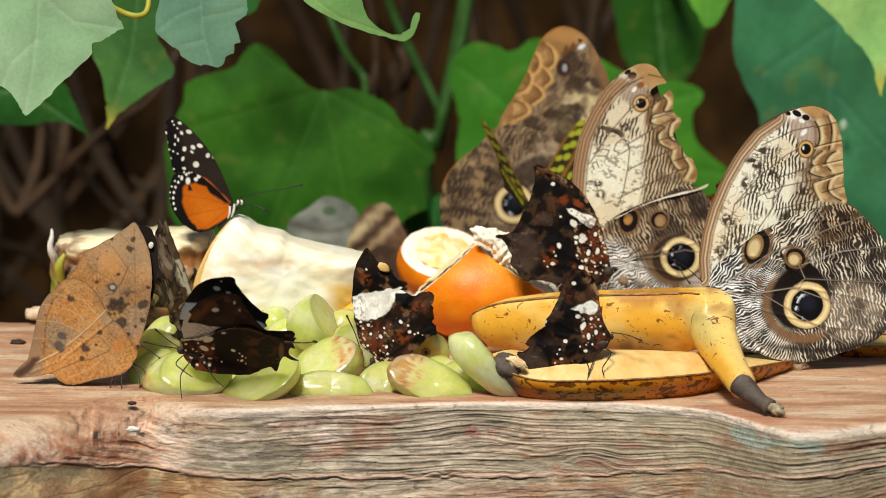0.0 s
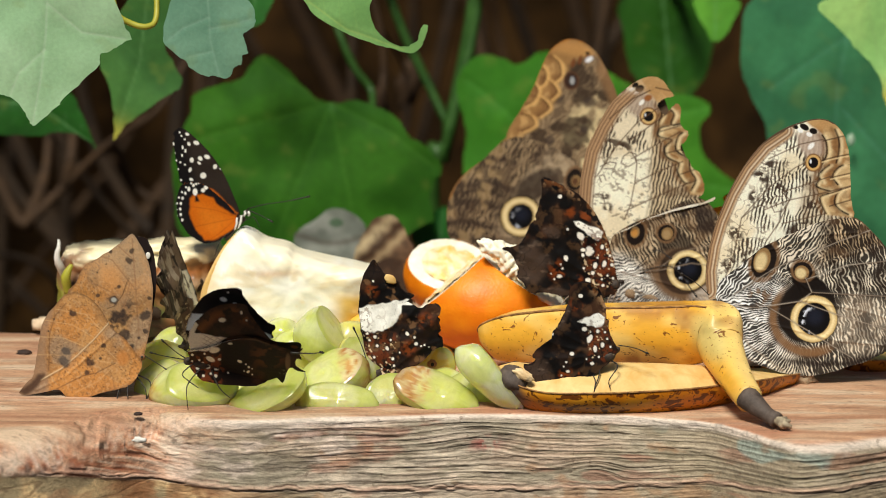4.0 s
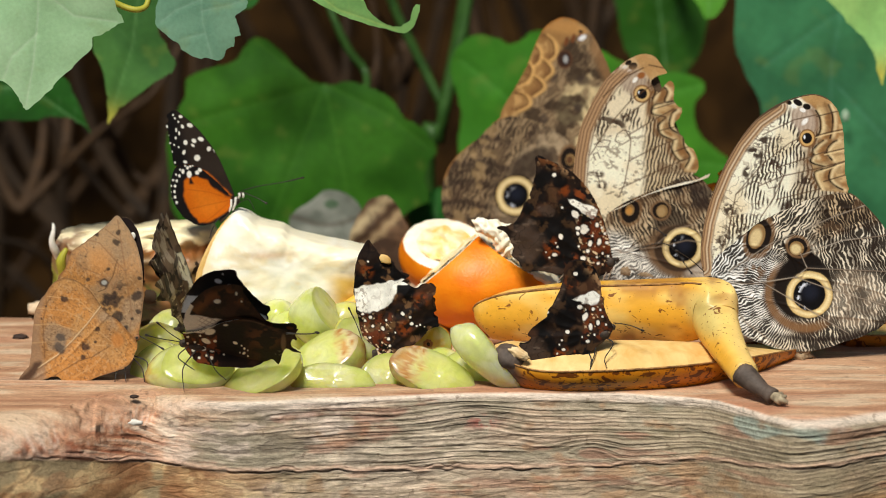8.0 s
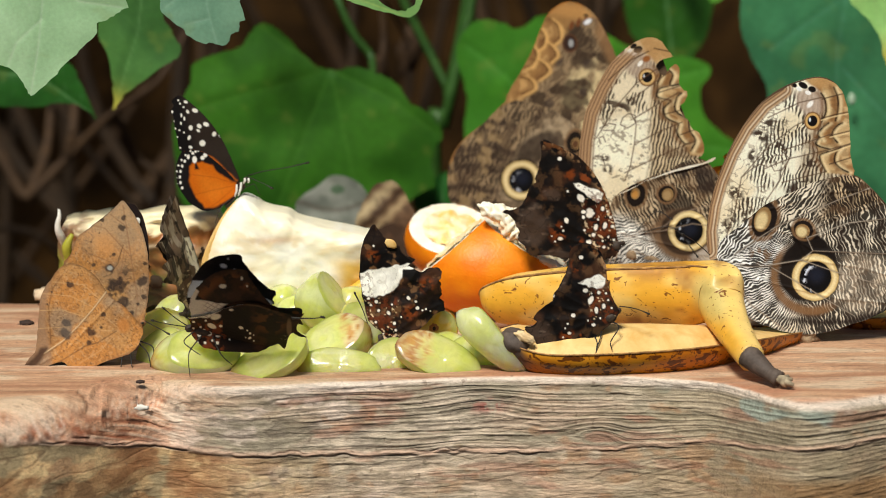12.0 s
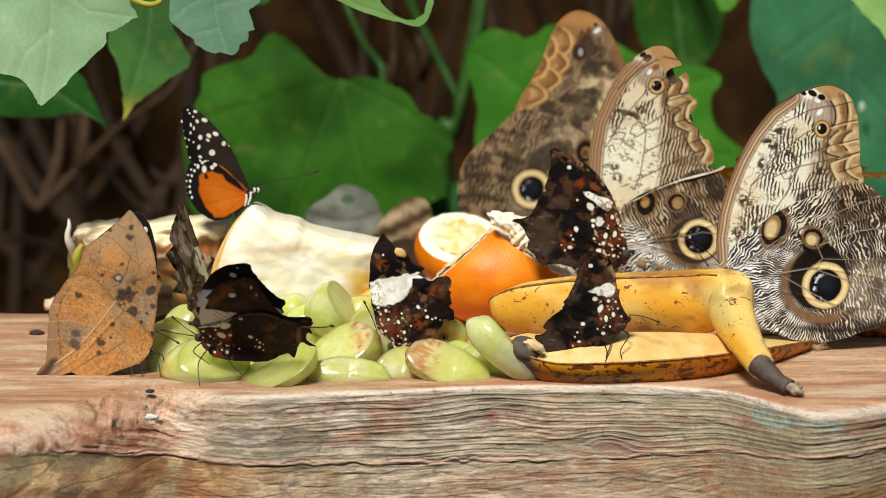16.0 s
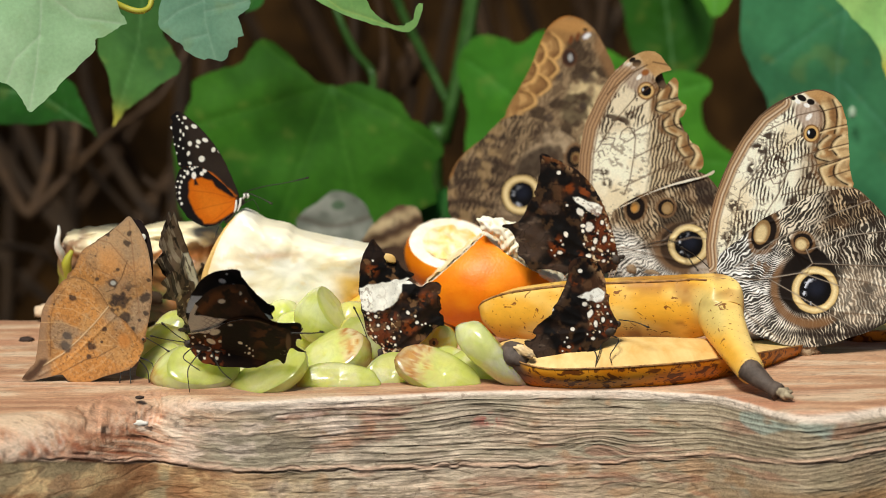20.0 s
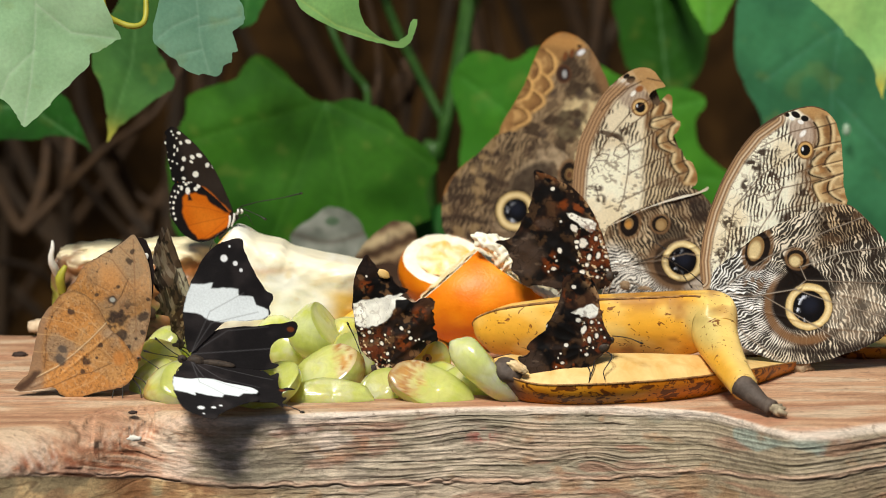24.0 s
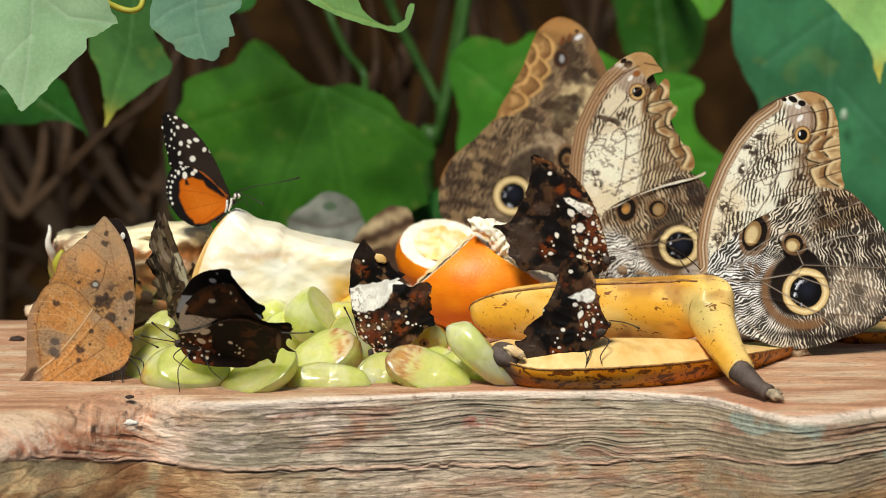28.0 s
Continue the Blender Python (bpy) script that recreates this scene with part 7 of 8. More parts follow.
s_leaf = 0.000202
dead = thing("leaf_butterfly", (-0.11405, 0.018, 0.0067), "brown dead-leaf butterfly with closed spotted wings on the board", "butterfly")
LEAF_FW = [(0, 0), (18, -28), (28, -65), (33, -110), (34, -150), (28, -190), (18, -220), (4, -244), (-9, -258), (-22, -248), (-37, -235), (-57, -220), (-72, -208), (-92, -194), (-104, -165), (-118, -144), (-92, -100), (-42, -40)]
LEAF_HW = [(10, 0), (22, -35), (-7, -70), (-36, -94), (-57, -125), (-82, -146), (-104, -150), (-122, -143), (-140, -122), (-156, -95), (-162, -60), (-166, -20), (-172, 8), (-192, 36), (-162, 36), (-124, 24), (-110, 34), (-94, 39), (-70, 35), (-27, 18), (-7, 12)]
dead_fw = sheet("forewing", LEAF_FW, s_leaf, leaf_fore, leaf_upper, dead, M_WING, 1.6, 0.0008, ripple(8, 70, 33), frayed=1.2, smooth=3)
dead_hw = sheet("hindwing", LEAF_HW, s_leaf, leaf_hind, leaf_upper, dead, M_WING, 1.4, -0.0018, ripple(8, 70, 35, [LEAF_RIB]), frayed=1.2)
dead_fw2 = sheet("forewing", [(0, 0), (16, -28), (24, -65), (30, -110), (34, -150), (33, -190), (27, -221), (16, -245), (2, -254), (-22, -248), (-37, -235), (-57, -220), (-72, -208), (-82, -194), (-92, -165), (-98, -144), (-82, -100), (-42, -40)], s_leaf, leaf_upper, leaf_fore, dead, M_WING, 2.5, 0.0024, ripple(6, 70, 37), frayed=1.2)
dead_hw2 = sheet("hindwing", LEAF_HW, s_leaf * 0.88, leaf_upper, leaf_hind, dead, M_WING, 2.5, 0.0030, ripple(6, 70, 39))
blob("apex_mark", ((238 - 222) * s_leaf, 0.0016, -(414 - 640) * s_leaf), (0.0009, 0.0003, 0.0013), M_STRIPE, dead_fw2, "white apex spot")
insect(dead, s_leaf, (21, -42), (-27, 12), 0.0025, M_RUST_BODY, [[(13, -10), (40, 0), (36, 32), (46, 48)], [(3, 0), (0, 10), (2, 28), (4, 36)], [(-12, 5), (-16, 20), (-18, 38), (-19, 50)], [(13, -5), (28, 6), (34, 20), (36, 50)]], [[(24, -46), (40, -40), (56, -34), (68, -28)]], y=0.001)


# dark, white-banded butterflies
def dark_under(seed, bands, specks, rust, pale_zone=None, grey=(), tan=None, blots=()):
    """Underside: black-brown, marbled with rust and grey, cream bands, a netted root and pale specks."""
    def f(u, v):
        n = len(u)
        c = lay(np.zeros((n, 3)), (34, 23, 17), np.ones(n))
        c = lay(c, (64, 40, 26), ss(0.45, 0.68, fbm(u, v, 26, seed, 4)))
        c = lay(c, (13, 10, 9), ss(0.46, 0.62, fbm(u, v, 40, seed + 4, 3)))
        c = lay(c, (128, 92, 60), ss(0.56, 0.68, fbm(u, v, 15, seed + 21, 4)) * (0.6 if seed == 5 else 0.22))
        c = lay(c, (12, 8, 7), ss(0.03, 0.008, np.abs(fbm(u, v, 24, seed + 23, 2) - 0.5)) * 0.6)
        for a, b, r, r2, turn in grey:
            m = ss(1.15, 0.6, oval(u, v, a, b, r, r2, turn) + 0.5 * (fbm(u, v, 14, seed + 6, 2) - 0.5))
            c = lay(c, (74, 58, 48), m * 0.8)
            c = lay(c, (24, 18, 15), m * ss(0.03, 0.01, np.abs(fbm(u, v, 16, seed + 17, 2) - 0.5)) * 0.7)
            c = lay(c, (112, 94, 80), m * ss(0.6, 0.72, fbm(u * 0.4, v, 6, seed + 7, 3)) * 0.6)
        for a, b, r in rust:
            c = lay(c, (122, 58, 22), ss(1.2, 0.3, oval(u, v, a, b, r, r)) * ss(0.42, 0.6, fbm(u, v, 9, seed + 8, 3)))
        for a, b, r, r2, turn in blots:
            c = lay(c, (12, 9, 8), ss(1.2, 0.7, oval(u, v, a, b, r, r2, turn) + 0.4 * (fbm(u, v, 12, seed + 2, 2) - 0.5)))
        if tan is not None:
            m = np.exp(-(away(u, v, tan) / 9) ** 2)
            c = lay(c, (168, 130, 92), m * ss(0.5, 0.62, fbm(u, v, 7, seed + 14, 3)) * 0.9)
            c = lay(c, (110, 66, 34), m * ss(0.52, 0.62, fbm(u, v, 10, seed + 15, 3)) * 0.8)
        for poly in bands:
            m = within(u, v, poly, 1.2, 4.0, seed)
            c = lay(c, (250, 246, 234), m)
            c = lay(c, (120, 92, 68), m * ss(0.03, 0.01, np.abs(fbm(u, v, 15, seed + 9, 2) - 0.5)) * 0.25)
            c = lay(c, (120, 100, 84), m * ss(0.62, 0.68, fbm(u, v, 4, seed + 31, 2)) * ss(-8, -26, u) * 0.6)
        if pale_zone is not None:
            m = within(u, v, pale_zone, 6, 4, seed)
            cell = fbm(u, v, 7.5, seed + 12, 2)
            c = lay(c, (104, 48, 22), m * ss(0.52, 0.42, cell) * 0.8)
            c = lay(c, (18, 12, 10), m * ss(0.03, 0.01, np.abs(fbm(u, v, 9, seed + 19, 2) - 0.5)) * 0.8)
            c = lay(c, (226, 200, 160), m * ss(0.68, 0.73, fbm(u, v, 5, seed + 13, 2)) * 0.9)
        for p in specks:
            a, b, r = p[:3]
            r2 = p[3] if len(p) > 3 else r
            w = oval(u, v, a, b, r, r2, p[4] if len(p) > 4 else 0) + 0.5 * (fbm(u, v, 4, seed + int(a), 2) - 0.5)
            c = lay(c, (14, 10, 9), ss(1.9, 1.4, w) * 0.7)
            c = lay(c, (242, 234, 220), ss(1.1, 0.8, w))
        return c

    return f


def pleats(amount, size, seed, pleat=1.6, count=11.0):
    """Uneven, with folds that run out from the wing's root."""
    def f(u, v):
        r = np.hypot(u, v)
        a = np.arctan2(v, u + 0.01)
        return amount * (fbm(u, v, size, seed, 3) - 0.5) + pleat * np.abs(np.sin(a * count + 0.8 * np.sin(r / 40))) * ss(10, 70, r)

    return f


# the one on the grapes in the middle
s_mid = 0.000205
mid_bf = thing("banded_butterfly", (-0.0239, 0.035, 0.00446), "dark ragged butterfly with a white wing band, feeding on grapes", "butterfly", "dark banded butterflies")
MID_FW = [(0, 6), (-20, -17), (-30, -52), (-38, -87), (-41, -127), (-38, -162), (-28, -186), (-16, -206), (-8, -196), (0, -188), (4, -180), (16, -170), (29, -166), (35, -154), (48, -146), (56, -142), (42, -134), (32, -112), (22, -52)]
MID_HW = [(-8, 8), (6, -32), (14, -72), (20, -112), (38, -134), (62, -124), (70, -120), (78, -127), (88, -130), (100, -129), (104, -120), (98, -110), (102, -100), (104, -84), (99, -76), (108, -66), (106, -54), (92, -48), (80, -34), (60, -16), (32, 4)]
MID_SPECKS = [(a - 668, b - 632, r * 0.85) for a, b, r in ((652, 462, 2.4), (713, 554, 4.2), (726, 560, 3), (729, 572, 4), (744, 574, 2), (700, 588, 2), (656, 562, 4), (646, 568, 3), (660, 578, 3), (678, 582, 4), (688, 600, 3.4), (690, 612, 3), (655, 598, 2.4), (668, 618, 2.4), (642, 556, 3), (738, 576, 2), (684, 566, 2.4), (752, 578, 1.6))]
mid_under = dark_under(5, [[(-40, -120), (-18, -126), (22, -134), (44, -138), (58, -132), (38, -126), (28, -106), (14, -86), (0, -78), (-26, -79), (-37, -86)]], MID_SPECKS, [(48, -52, 16), (-18, -152, 14), (77, -102, 16)], [(-32, -77), (22, -77), (24, 8), (-18, -2)])
sheet("forewing", MID_FW, s_mid, mid_under, one((40, 30, 26)), mid_bf, M_DARK_WING, 1.2, 0.0006, pleats(8, 40, 3), frayed=2.0, smooth=3)
sheet("hindwing", MID_HW, s_mid, mid_under, one((40, 30, 26)), mid_bf, M_DARK_WING, 1.2, -0.0006, pleats(10, 36, 5), frayed=2.5, smooth=3)
sheet("forewing", MID_FW, s_mid, one((40, 30, 26)), mid_under, mid_bf, M_DARK_WING, 2.4, 0.0022, pleats(8, 40, 7), frayed=2.0)
sheet("hindwing", MID_HW, s_mid, one((40, 30, 26)), mid_under, mid_bf, M_DARK_WING, 2.4, 0.0015, pleats(8, 40, 9), frayed=2.0)
# tan lump added on the wing in place of a see-through hole
blob("hole_patch", ((682 - 668) * s_mid, -0.0003, -(455 - 632) * s_mid), (0.0024, 0.0003, 0.0016), M_BANANA, mid_bf, "tan patch standing for a hole in the wing", (0, 30, 0), 0.5, 3, 2)
insect(mid_bf, s_mid, (-20, -8), (32, 6), 0.0022, M_BODY, [[(22, 4), (37, -2), (52, 8), (84, 12)], [(0, 8), (-2, 18), (-8, 28), (-12, 36)]], [[(-22, -12), (-30, -42), (-38, -67), (-49, -92)]], y=0.0005)

# the one between the owl butterflies
s_f = 0.000211
mid2 = thing("banded_butterfly", (0.06147, 0.07, 0.0315), "dark spiky butterfly with pale patches, closed wings, before an owl butterfly", "butterfly", "dark banded butterflies")
B_FW = [(10, 0), (3, -40), (-5, -70), (-17, -100), (-30, -125), (-45, -145), (-63, -162), (-85, -175), (-105, -184), (-120, -192), (-129, -188), (-127, -174), (-129, -155), (-133, -135), (-137, -118), (-115, -100), (-75, -70), (-25, -20)]
B_HW = [(10, 5), (-13, -30), (-45, -70), (-75, -98), (-115, -116), (-140, -116), (-150, -98), (-161, -78), (-175, -70), (-195, -68), (-180, -58), (-171, -42), (-165, -28), (-169, -16), (-157, -8), (-149, 8), (-137, 12), (-120, 10), (-90, 16), (-55, 20), (-15, 18)]
B_SPECKS = [(p[0] - 1075, p[1] - 470, *p[2:]) for p in ((980, 311, 4, 3.4), (994, 368, 2.4), (1018, 380, 8, 5.5, 40), (1033, 406, 8, 8.5, 10), (1022, 404, 4, 3), (1022, 413, 3), (1044, 431, 3.6, 6, 20), (1060, 429, 3.6, 6, 20), (1032, 457, 5, 4.5), (1040, 444, 3.4), (1058, 466, 3.4, 2.4), (1074, 430, 3), (1070, 414, 2.4), (1056, 399, 3, 4), (992, 419, 3.6, 5, -20), (986, 437, 2.2), (981, 451, 5, 3.4), (983, 430, 1.4), (1056, 455, 2), (1076, 454, 2.4), (1024, 436, 2), (1066, 448, 2), (1048, 418, 2), (1064, 404, 1.8), (972, 456, 1.6), (966, 446, 1.4))]
b_under = dark_under(15, [[(-70, -116), (-60, -118), (-45, -109), (-27, -104), (-18, -98), (-20, -88), (-29, -82), (-37, -86), (-50, -98), (-63, -106)]], B_SPECKS, [(-95, -30, 22), (-15, -50, 34), (-50, -125, 14), (-77, -132, 12), (-63, -10, 14)], [(-59, -96), (-15, -90), (9, -40), (10, 2), (-45, 0), (-51, -50)], [(-145, -40, 34, 40, 20), (-107, -98, 17, 12, 10), (-100, 8, 36, 7, 5)], [(-120, -188), (-85, -176), (-60, -162), (-35, -135), (-17, -105), (-5, -72)], [(-75, -45, 16, 22, 10), (-105, -165, 14, 22, 20), (-85, -150, 14, 16, 0), (-55, -170, 0.1, 0.1, 0)])
sheet("forewing", B_FW, s_f, b_under, one((40, 30, 26)), mid2, M_DARK_WING, 1.3, 0.0006, pleats(5, 44, 13, 1.0), frayed=1.5, smooth=3)
sheet("hindwing", B_HW, s_f, b_under, one((40, 30, 26)), mid2, M_DARK_WING, 1.3, -0.0006, pleats(6, 40, 15, 1.2), frayed=2.0, smooth=3)
sheet("forewing", B_FW, s_f, one((40, 30, 26)), b_under, mid2, M_DARK_WING, 2.6, 0.0022, pleats(5, 44, 17, 1.0), frayed=1.5)
sheet("hindwing", B_HW, s_f, one((40, 30, 26)), b_under, mid2, M_DARK_WING, 2.6, 0.0015, pleats(5, 44, 19, 1.0), frayed=2.0)
insect(mid2, s_f, (17, -10), (-30, 12), 0.0022, M_BODY, [[(9, 5), (5, 12), (1, 20), (1, 38)], [(0, 10), (-7, 20), (-9, 28), (-9, 42)], [(-75, 16), (-83, 20), (-89, 26), (-100, 36)]], [], M_PALE_LEG, y=0.0005)

# the one on the banana
s_g = 0.000199
on_banana = thing("banded_butterfly", (0.05515, 0.003, 0.02043), "dark butterfly with a cream band, perched on the banana", "butterfly", "dark banded butterflies")
G_FW = [(12, 0), (8, -30), (4, -60), (2, -85), (-4, -106), (-16, -122), (-36, -128), (-52, -126), (-62, -112), (-64, -90), (-72, -70), (-82, -50), (-92, -30), (-60, -10), (-20, 0)]
G_HW = [(25, -12), (12, -34), (8, -55), (6, -64), (-15, -60), (-40, -50), (-60, -45), (-85, -32), (-110, -15), (-125, 0), (-120, 10), (-132, 18), (-142, 20), (-130, 34), (-120, 48), (-110, 65), (-100, 62), (-75, 60), (-50, 50), (-25, 40), (-5, 25), (12, 10)]
G_SPECKS = [(p[0] - 1060, p[1] - 590, *p[2:]) for p in ((1018, 485, 4, 3.4), (1035, 560, 4.5, 8, 30), (1026, 543, 5, 4), (1058, 571, 3.4, 5), (1045, 578, 3.4, 6), (1049, 547, 3, 3.4), (1040, 604, 4, 3), (1004, 587, 4, 3.4), (997, 619, 4, 2.8), (994, 602, 2), (990, 610, 1.6), (986, 626, 1.6), (980, 634, 1.5), (1062, 548, 2.2), (1066, 560, 2), (1052, 592, 2), (1030, 596, 1.6), (968, 553, 3, 4), (1072, 574, 2), (1036, 548, 1.6))]
g_under = dark_under(25, [[(-48, -59), (-30, -66), (-10, -74), (2, -68), (2, -58), (-4, -52), (-15, -48), (-22, -53), (-35, -57)]], G_SPECKS, [(-70, 35, 12), (-50, 32, 14), (-15, -25, 16), (-50, -90, 14)], [(-30, -50), (6, -55), (24, -12), (0, 14), (-26, 10)], [(-115, 35, 24, 34, -30), (-75, -70, 14, 30, 20)], [(6, -62), (4, -85), (-4, -104), (-18, -120)], [(-60, -25, 22, 20, 0), (-30, -105, 16, 16, 0), (-45, 10, 12, 20, 20)])
sheet("forewing", G_FW, s_g, g_under, one((40, 30, 26)), on_banana, M_DARK_WING, 1.3, 0.0006, pleats(5, 44, 23, 1.0), frayed=1.5, smooth=3)
sheet("hindwing", G_HW, s_g, g_under, one((40, 30, 26)), on_banana, M_DARK_WING, 1.3, -0.0006, pleats(6, 40, 25, 1.2), frayed=2.0, smooth=3)
sheet("forewing", G_FW, s_g, one((40, 30, 26)), g_under, on_banana, M_DARK_WING, 2.6, 0.0022, pleats(5, 44, 27, 1.0), frayed=1.5)
sheet("hindwing", G_HW, s_g, one((40, 30, 26)), g_under, on_banana, M_DARK_WING, 2.6, 0.0015, pleats(5, 44, 29, 1.0), frayed=2.0)
insect(on_banana, s_g, (24, -10), (-30, 38), 0.0022, M_BODY, [[(10, 8), (25, 16), (10, 40), (12, 54)], [(-5, 22), (-8, 35), (-14, 50), (-18, 66)], [(-20, 32), (-14, 44), (-16, 58), (-16, 70)]], [[(26, -18), (44, -18), (60, -16), (76, -10)]], y=0.0005)


# the black and white one that spreads its wings
def unturn(points, deg):
    c, s = math.cos(radians(deg)), math.sin(radians(deg))
    return [(a * c + b * s, -a * s + b * c) for a, b in points]


TILT_C = 8
C_FW = unturn([(-2, -2), (-10, -47), (-12, -77), (-4, -110), (8, -137), (24, -167), (48, -192), (77, -203), (95, -201), (98, -187), (106, -164), (120, -137), (136, -112), (146, -106), (148, -96), (141, -84), (142, -70), (132, -61), (102, -58), (62, -56), (34, -32)], TILT_C)
C_HW = unturn([(0, 0), (32, -34), (62, -46), (112, -48), (162, -53), (186, -55), (190, -42), (178, -28), (158, -24), (146, -15), (140, 3), (144, 16), (158, 20), (144, 28), (102, 30), (62, 28), (22, 14)], TILT_C)
C_BAND = unturn([(-11, -76), (-5, -107), (3, -126), (24, -124), (42, -126), (38, -116), (62, -118), (86, -114), (88, -104), (112, -100), (118, -86), (138, -78), (140, -67), (130, -61), (102, -58), (62, -56), (34, -60), (14, -72)], TILT_C)
C_DOTS = [(*unturn([p], TILT_C)[0], r) for p, r in (((62, -169), 6), ((82, -160), 4), ((92, -148), 3), ((72, -190), 2))]


def c_upper(u, v):
    n = len(u)
    c = lay(np.zeros((n, 3)), (26, 23, 24), np.ones(n))
    c = lay(c, (48, 42, 42), ss(0.4, 0.7, fbm(u, v, 40, 3)) * 0.7)
    m = within(u, v, C_BAND, 1.5, 2.0, 4)
    c = lay(c, (232, 238, 240), m)
    c = veins(c, u, v, [[(0, 0), (30, -60), (110, -90)], [(0, 0), (25, -80), (80, -120)], [(0, 0), (60, -50), (130, -66)], [(0, 0), (100, -20), (150, -30)]], (96, 94, 96), 0.9, 0.5)
    c = lay(c, (120, 60, 24), ss(1.1, 0.7, oval(u, v, *unturn([(178, -42)], TILT_C)[0], 7, 5)) * 0.8)
    return dots(c, u, v, C_DOTS, (244, 244, 244))


CLOSED_TURN, CLOSED_FLAT, CLOSED_LOW = 13, 0.545, 1.385


def closed_view(u, v):
    """Where a place of the near wings lies while they are closed, in the drawing's units."""
    c, s = math.cos(radians(CLOSED_TURN)), math.sin(radians(CLOSED_TURN))
    w = np.where(v > 0, CLOSED_LOW, CLOSED_FLAT) * v
    return u * c - w * s + 340, u * s + w * c + 600


def from_closed(points):
    c, s = math.cos(radians(CLOSED_TURN)), math.sin(radians(CLOSED_TURN))
    out = []
    for a, b in points:
        p, q = (a - 340) * c + (b - 600) * s, -(a - 340) * s + (b - 600) * c
        out.append((p, q / (CLOSED_LOW if q > 0 else CLOSED_FLAT)))
    return out


def c_under(u, v):
    a, b = closed_view(u, v)
    n = len(u)
    c = lay(np.zeros((n, 3)), (30, 19, 13), np.ones(n))
    c = lay(c, (66, 38, 22), ss(0.45, 0.66, fbm(a, b, 22, 35, 4)) * 0.8)
    c = lay(c, (128, 74, 34), np.exp(-(away(a, b, [(345, 545), (375, 518), (405, 512), (440, 530)]) / 8) ** 2) * ss(0.42, 0.6, fbm(a, b, 12, 36, 3)) * 0.8)
    c = lay(c, (120, 70, 34), ss(1.1, 0.4, oval(a, b, 470, 585, 40, 26)) * ss(0.45, 0.62, fbm(a * 0.5, b, 9, 37, 3)) * 0.6)
    c = lay(c, (11, 8, 7), ss(1.2, 0.7, oval(a, b, 408, 590, 30, 38)))
    c = lay(c, (116, 86, 60), np.exp(-(away(a, b, [(395, 559), (420, 554), (450, 557), (470, 563)]) / 1.4) ** 2) * 0.7)
    root = within(a, b, [(322, 578), (372, 572), (392, 590), (386, 640), (330, 640)], 5, 5, 3)
    c = lay(c, (112, 56, 28), root * ss(0.5, 0.4, fbm(a, b, 7, 38, 2)))
    c = lay(c, (150, 118, 84), ss(1.2, 0.6, oval(a, b, 503, 596, 5, 16)) * 0.8)
    c = lay(c, (120, 110, 92), ss(1.1, 0.6, oval(a, b, 494, 614, 8, 5)) * ss(0.45, 0.6, fbm(a, b, 5, 39)) * 0.8)
    band = within(a, b, [(322, 578), (325, 562), (331, 545), (340, 530), (346, 534), (338, 548), (352, 550), (374, 554), (396, 556), (382, 566), (362, 577), (345, 575)], 1.0, 2.0, 4)
    c = lay(c, (252, 244, 224), band)
    c = lay(c, (140, 120, 100), band * np.maximum(ss(1.0, 0.3, np.abs(np.mod(a * 0.8 + b, 9) - 4.5)), ss(1.0, 0.3, np.abs(np.mod(b - a * 0.5, 7) - 3.5))) * ss(345, 360, a) * 0.6)
    return dots(c, a, b, [(388, 525, 6, 3.4, 0), (421, 514, 2, 3), (430, 527, 1.6), (374, 575, 9, 5, -10), (366, 592, 8, 4.4, 25), (382, 592, 3, 2.4), (361, 606, 4.4, 3.6), (343, 608, 3.4), (376, 610, 4, 2), (352, 600, 2.4), (346, 594, 2), (334, 584, 2.6, 2), (333, 596, 2), (356, 582, 2), (340, 622, 2), (353, 622, 2.4), (375, 622, 3), (366, 618, 2), (418, 595, 4.2, 2.4, 20), (434, 605, 2), (433, 613, 3, 2, -30), (429, 600, 1.4), (440, 618, 1.4), (397, 616, 1.6), (426, 612, 1.2), (440, 608, 1.2), (402, 563, 4, 2)], (252, 242, 218))


s_c = 0.000199
spread = thing("black_white_butterfly", (-0.08876, 0.003, 0.01838), "black butterfly with a white wing band feeding on grapes", "butterfly")
c_fw_far = sheet("forewing", C_FW, s_c, c_upper, c_under, spread, M_DARK_WING, 1.5, 0.0, ripple(5, 60, 3), "far forewing, black with a white band above", frayed=1.2, smooth=3)
c_hw_far = sheet("hindwing", C_HW, s_c, c_upper, c_under, spread, M_DARK_WING, 1.5, 0.0005, ripple(5, 60, 5), frayed=1.5, smooth=3)
c_fw = sheet("forewing", C_FW, s_c, c_under, c_upper, spread, M_DARK_WING, 1.3, 0.0, ripple(5, 60, 7), "near forewing, marbled brown below", frayed=1.2, smooth=3)
C_HW_NEAR = from_closed([(328, 602), (329, 590), (327, 577), (345, 574), (372, 568), (400, 558), (440, 553), (470, 562), (495, 570), (512, 575), (529, 571), (523, 580), (527, 592), (519, 590), (516, 600), (524, 608), (534, 614), (520, 612), (508, 606), (500, 618), (494, 634), (484, 625), (472, 628), (455, 636), (430, 639), (400, 638), (370, 634), (350, 630), (338, 620)])
c_hw = sheet("hindwing", C_HW_NEAR, s_c, c_under, c_upper, spread, M_DARK_WING, 1.0, -0.0008, lambda u, v: 3 * (fbm(u, v, 60, 9, 2) - 0.5) - np.maximum(v, 0), frayed=0.8, smooth=3)
tail = [(u * s_c, -0.001, -v * s_c * 1.0187) for u, v in from_closed([(508, 578), (530, 579), (548, 579), (562, 577)])]
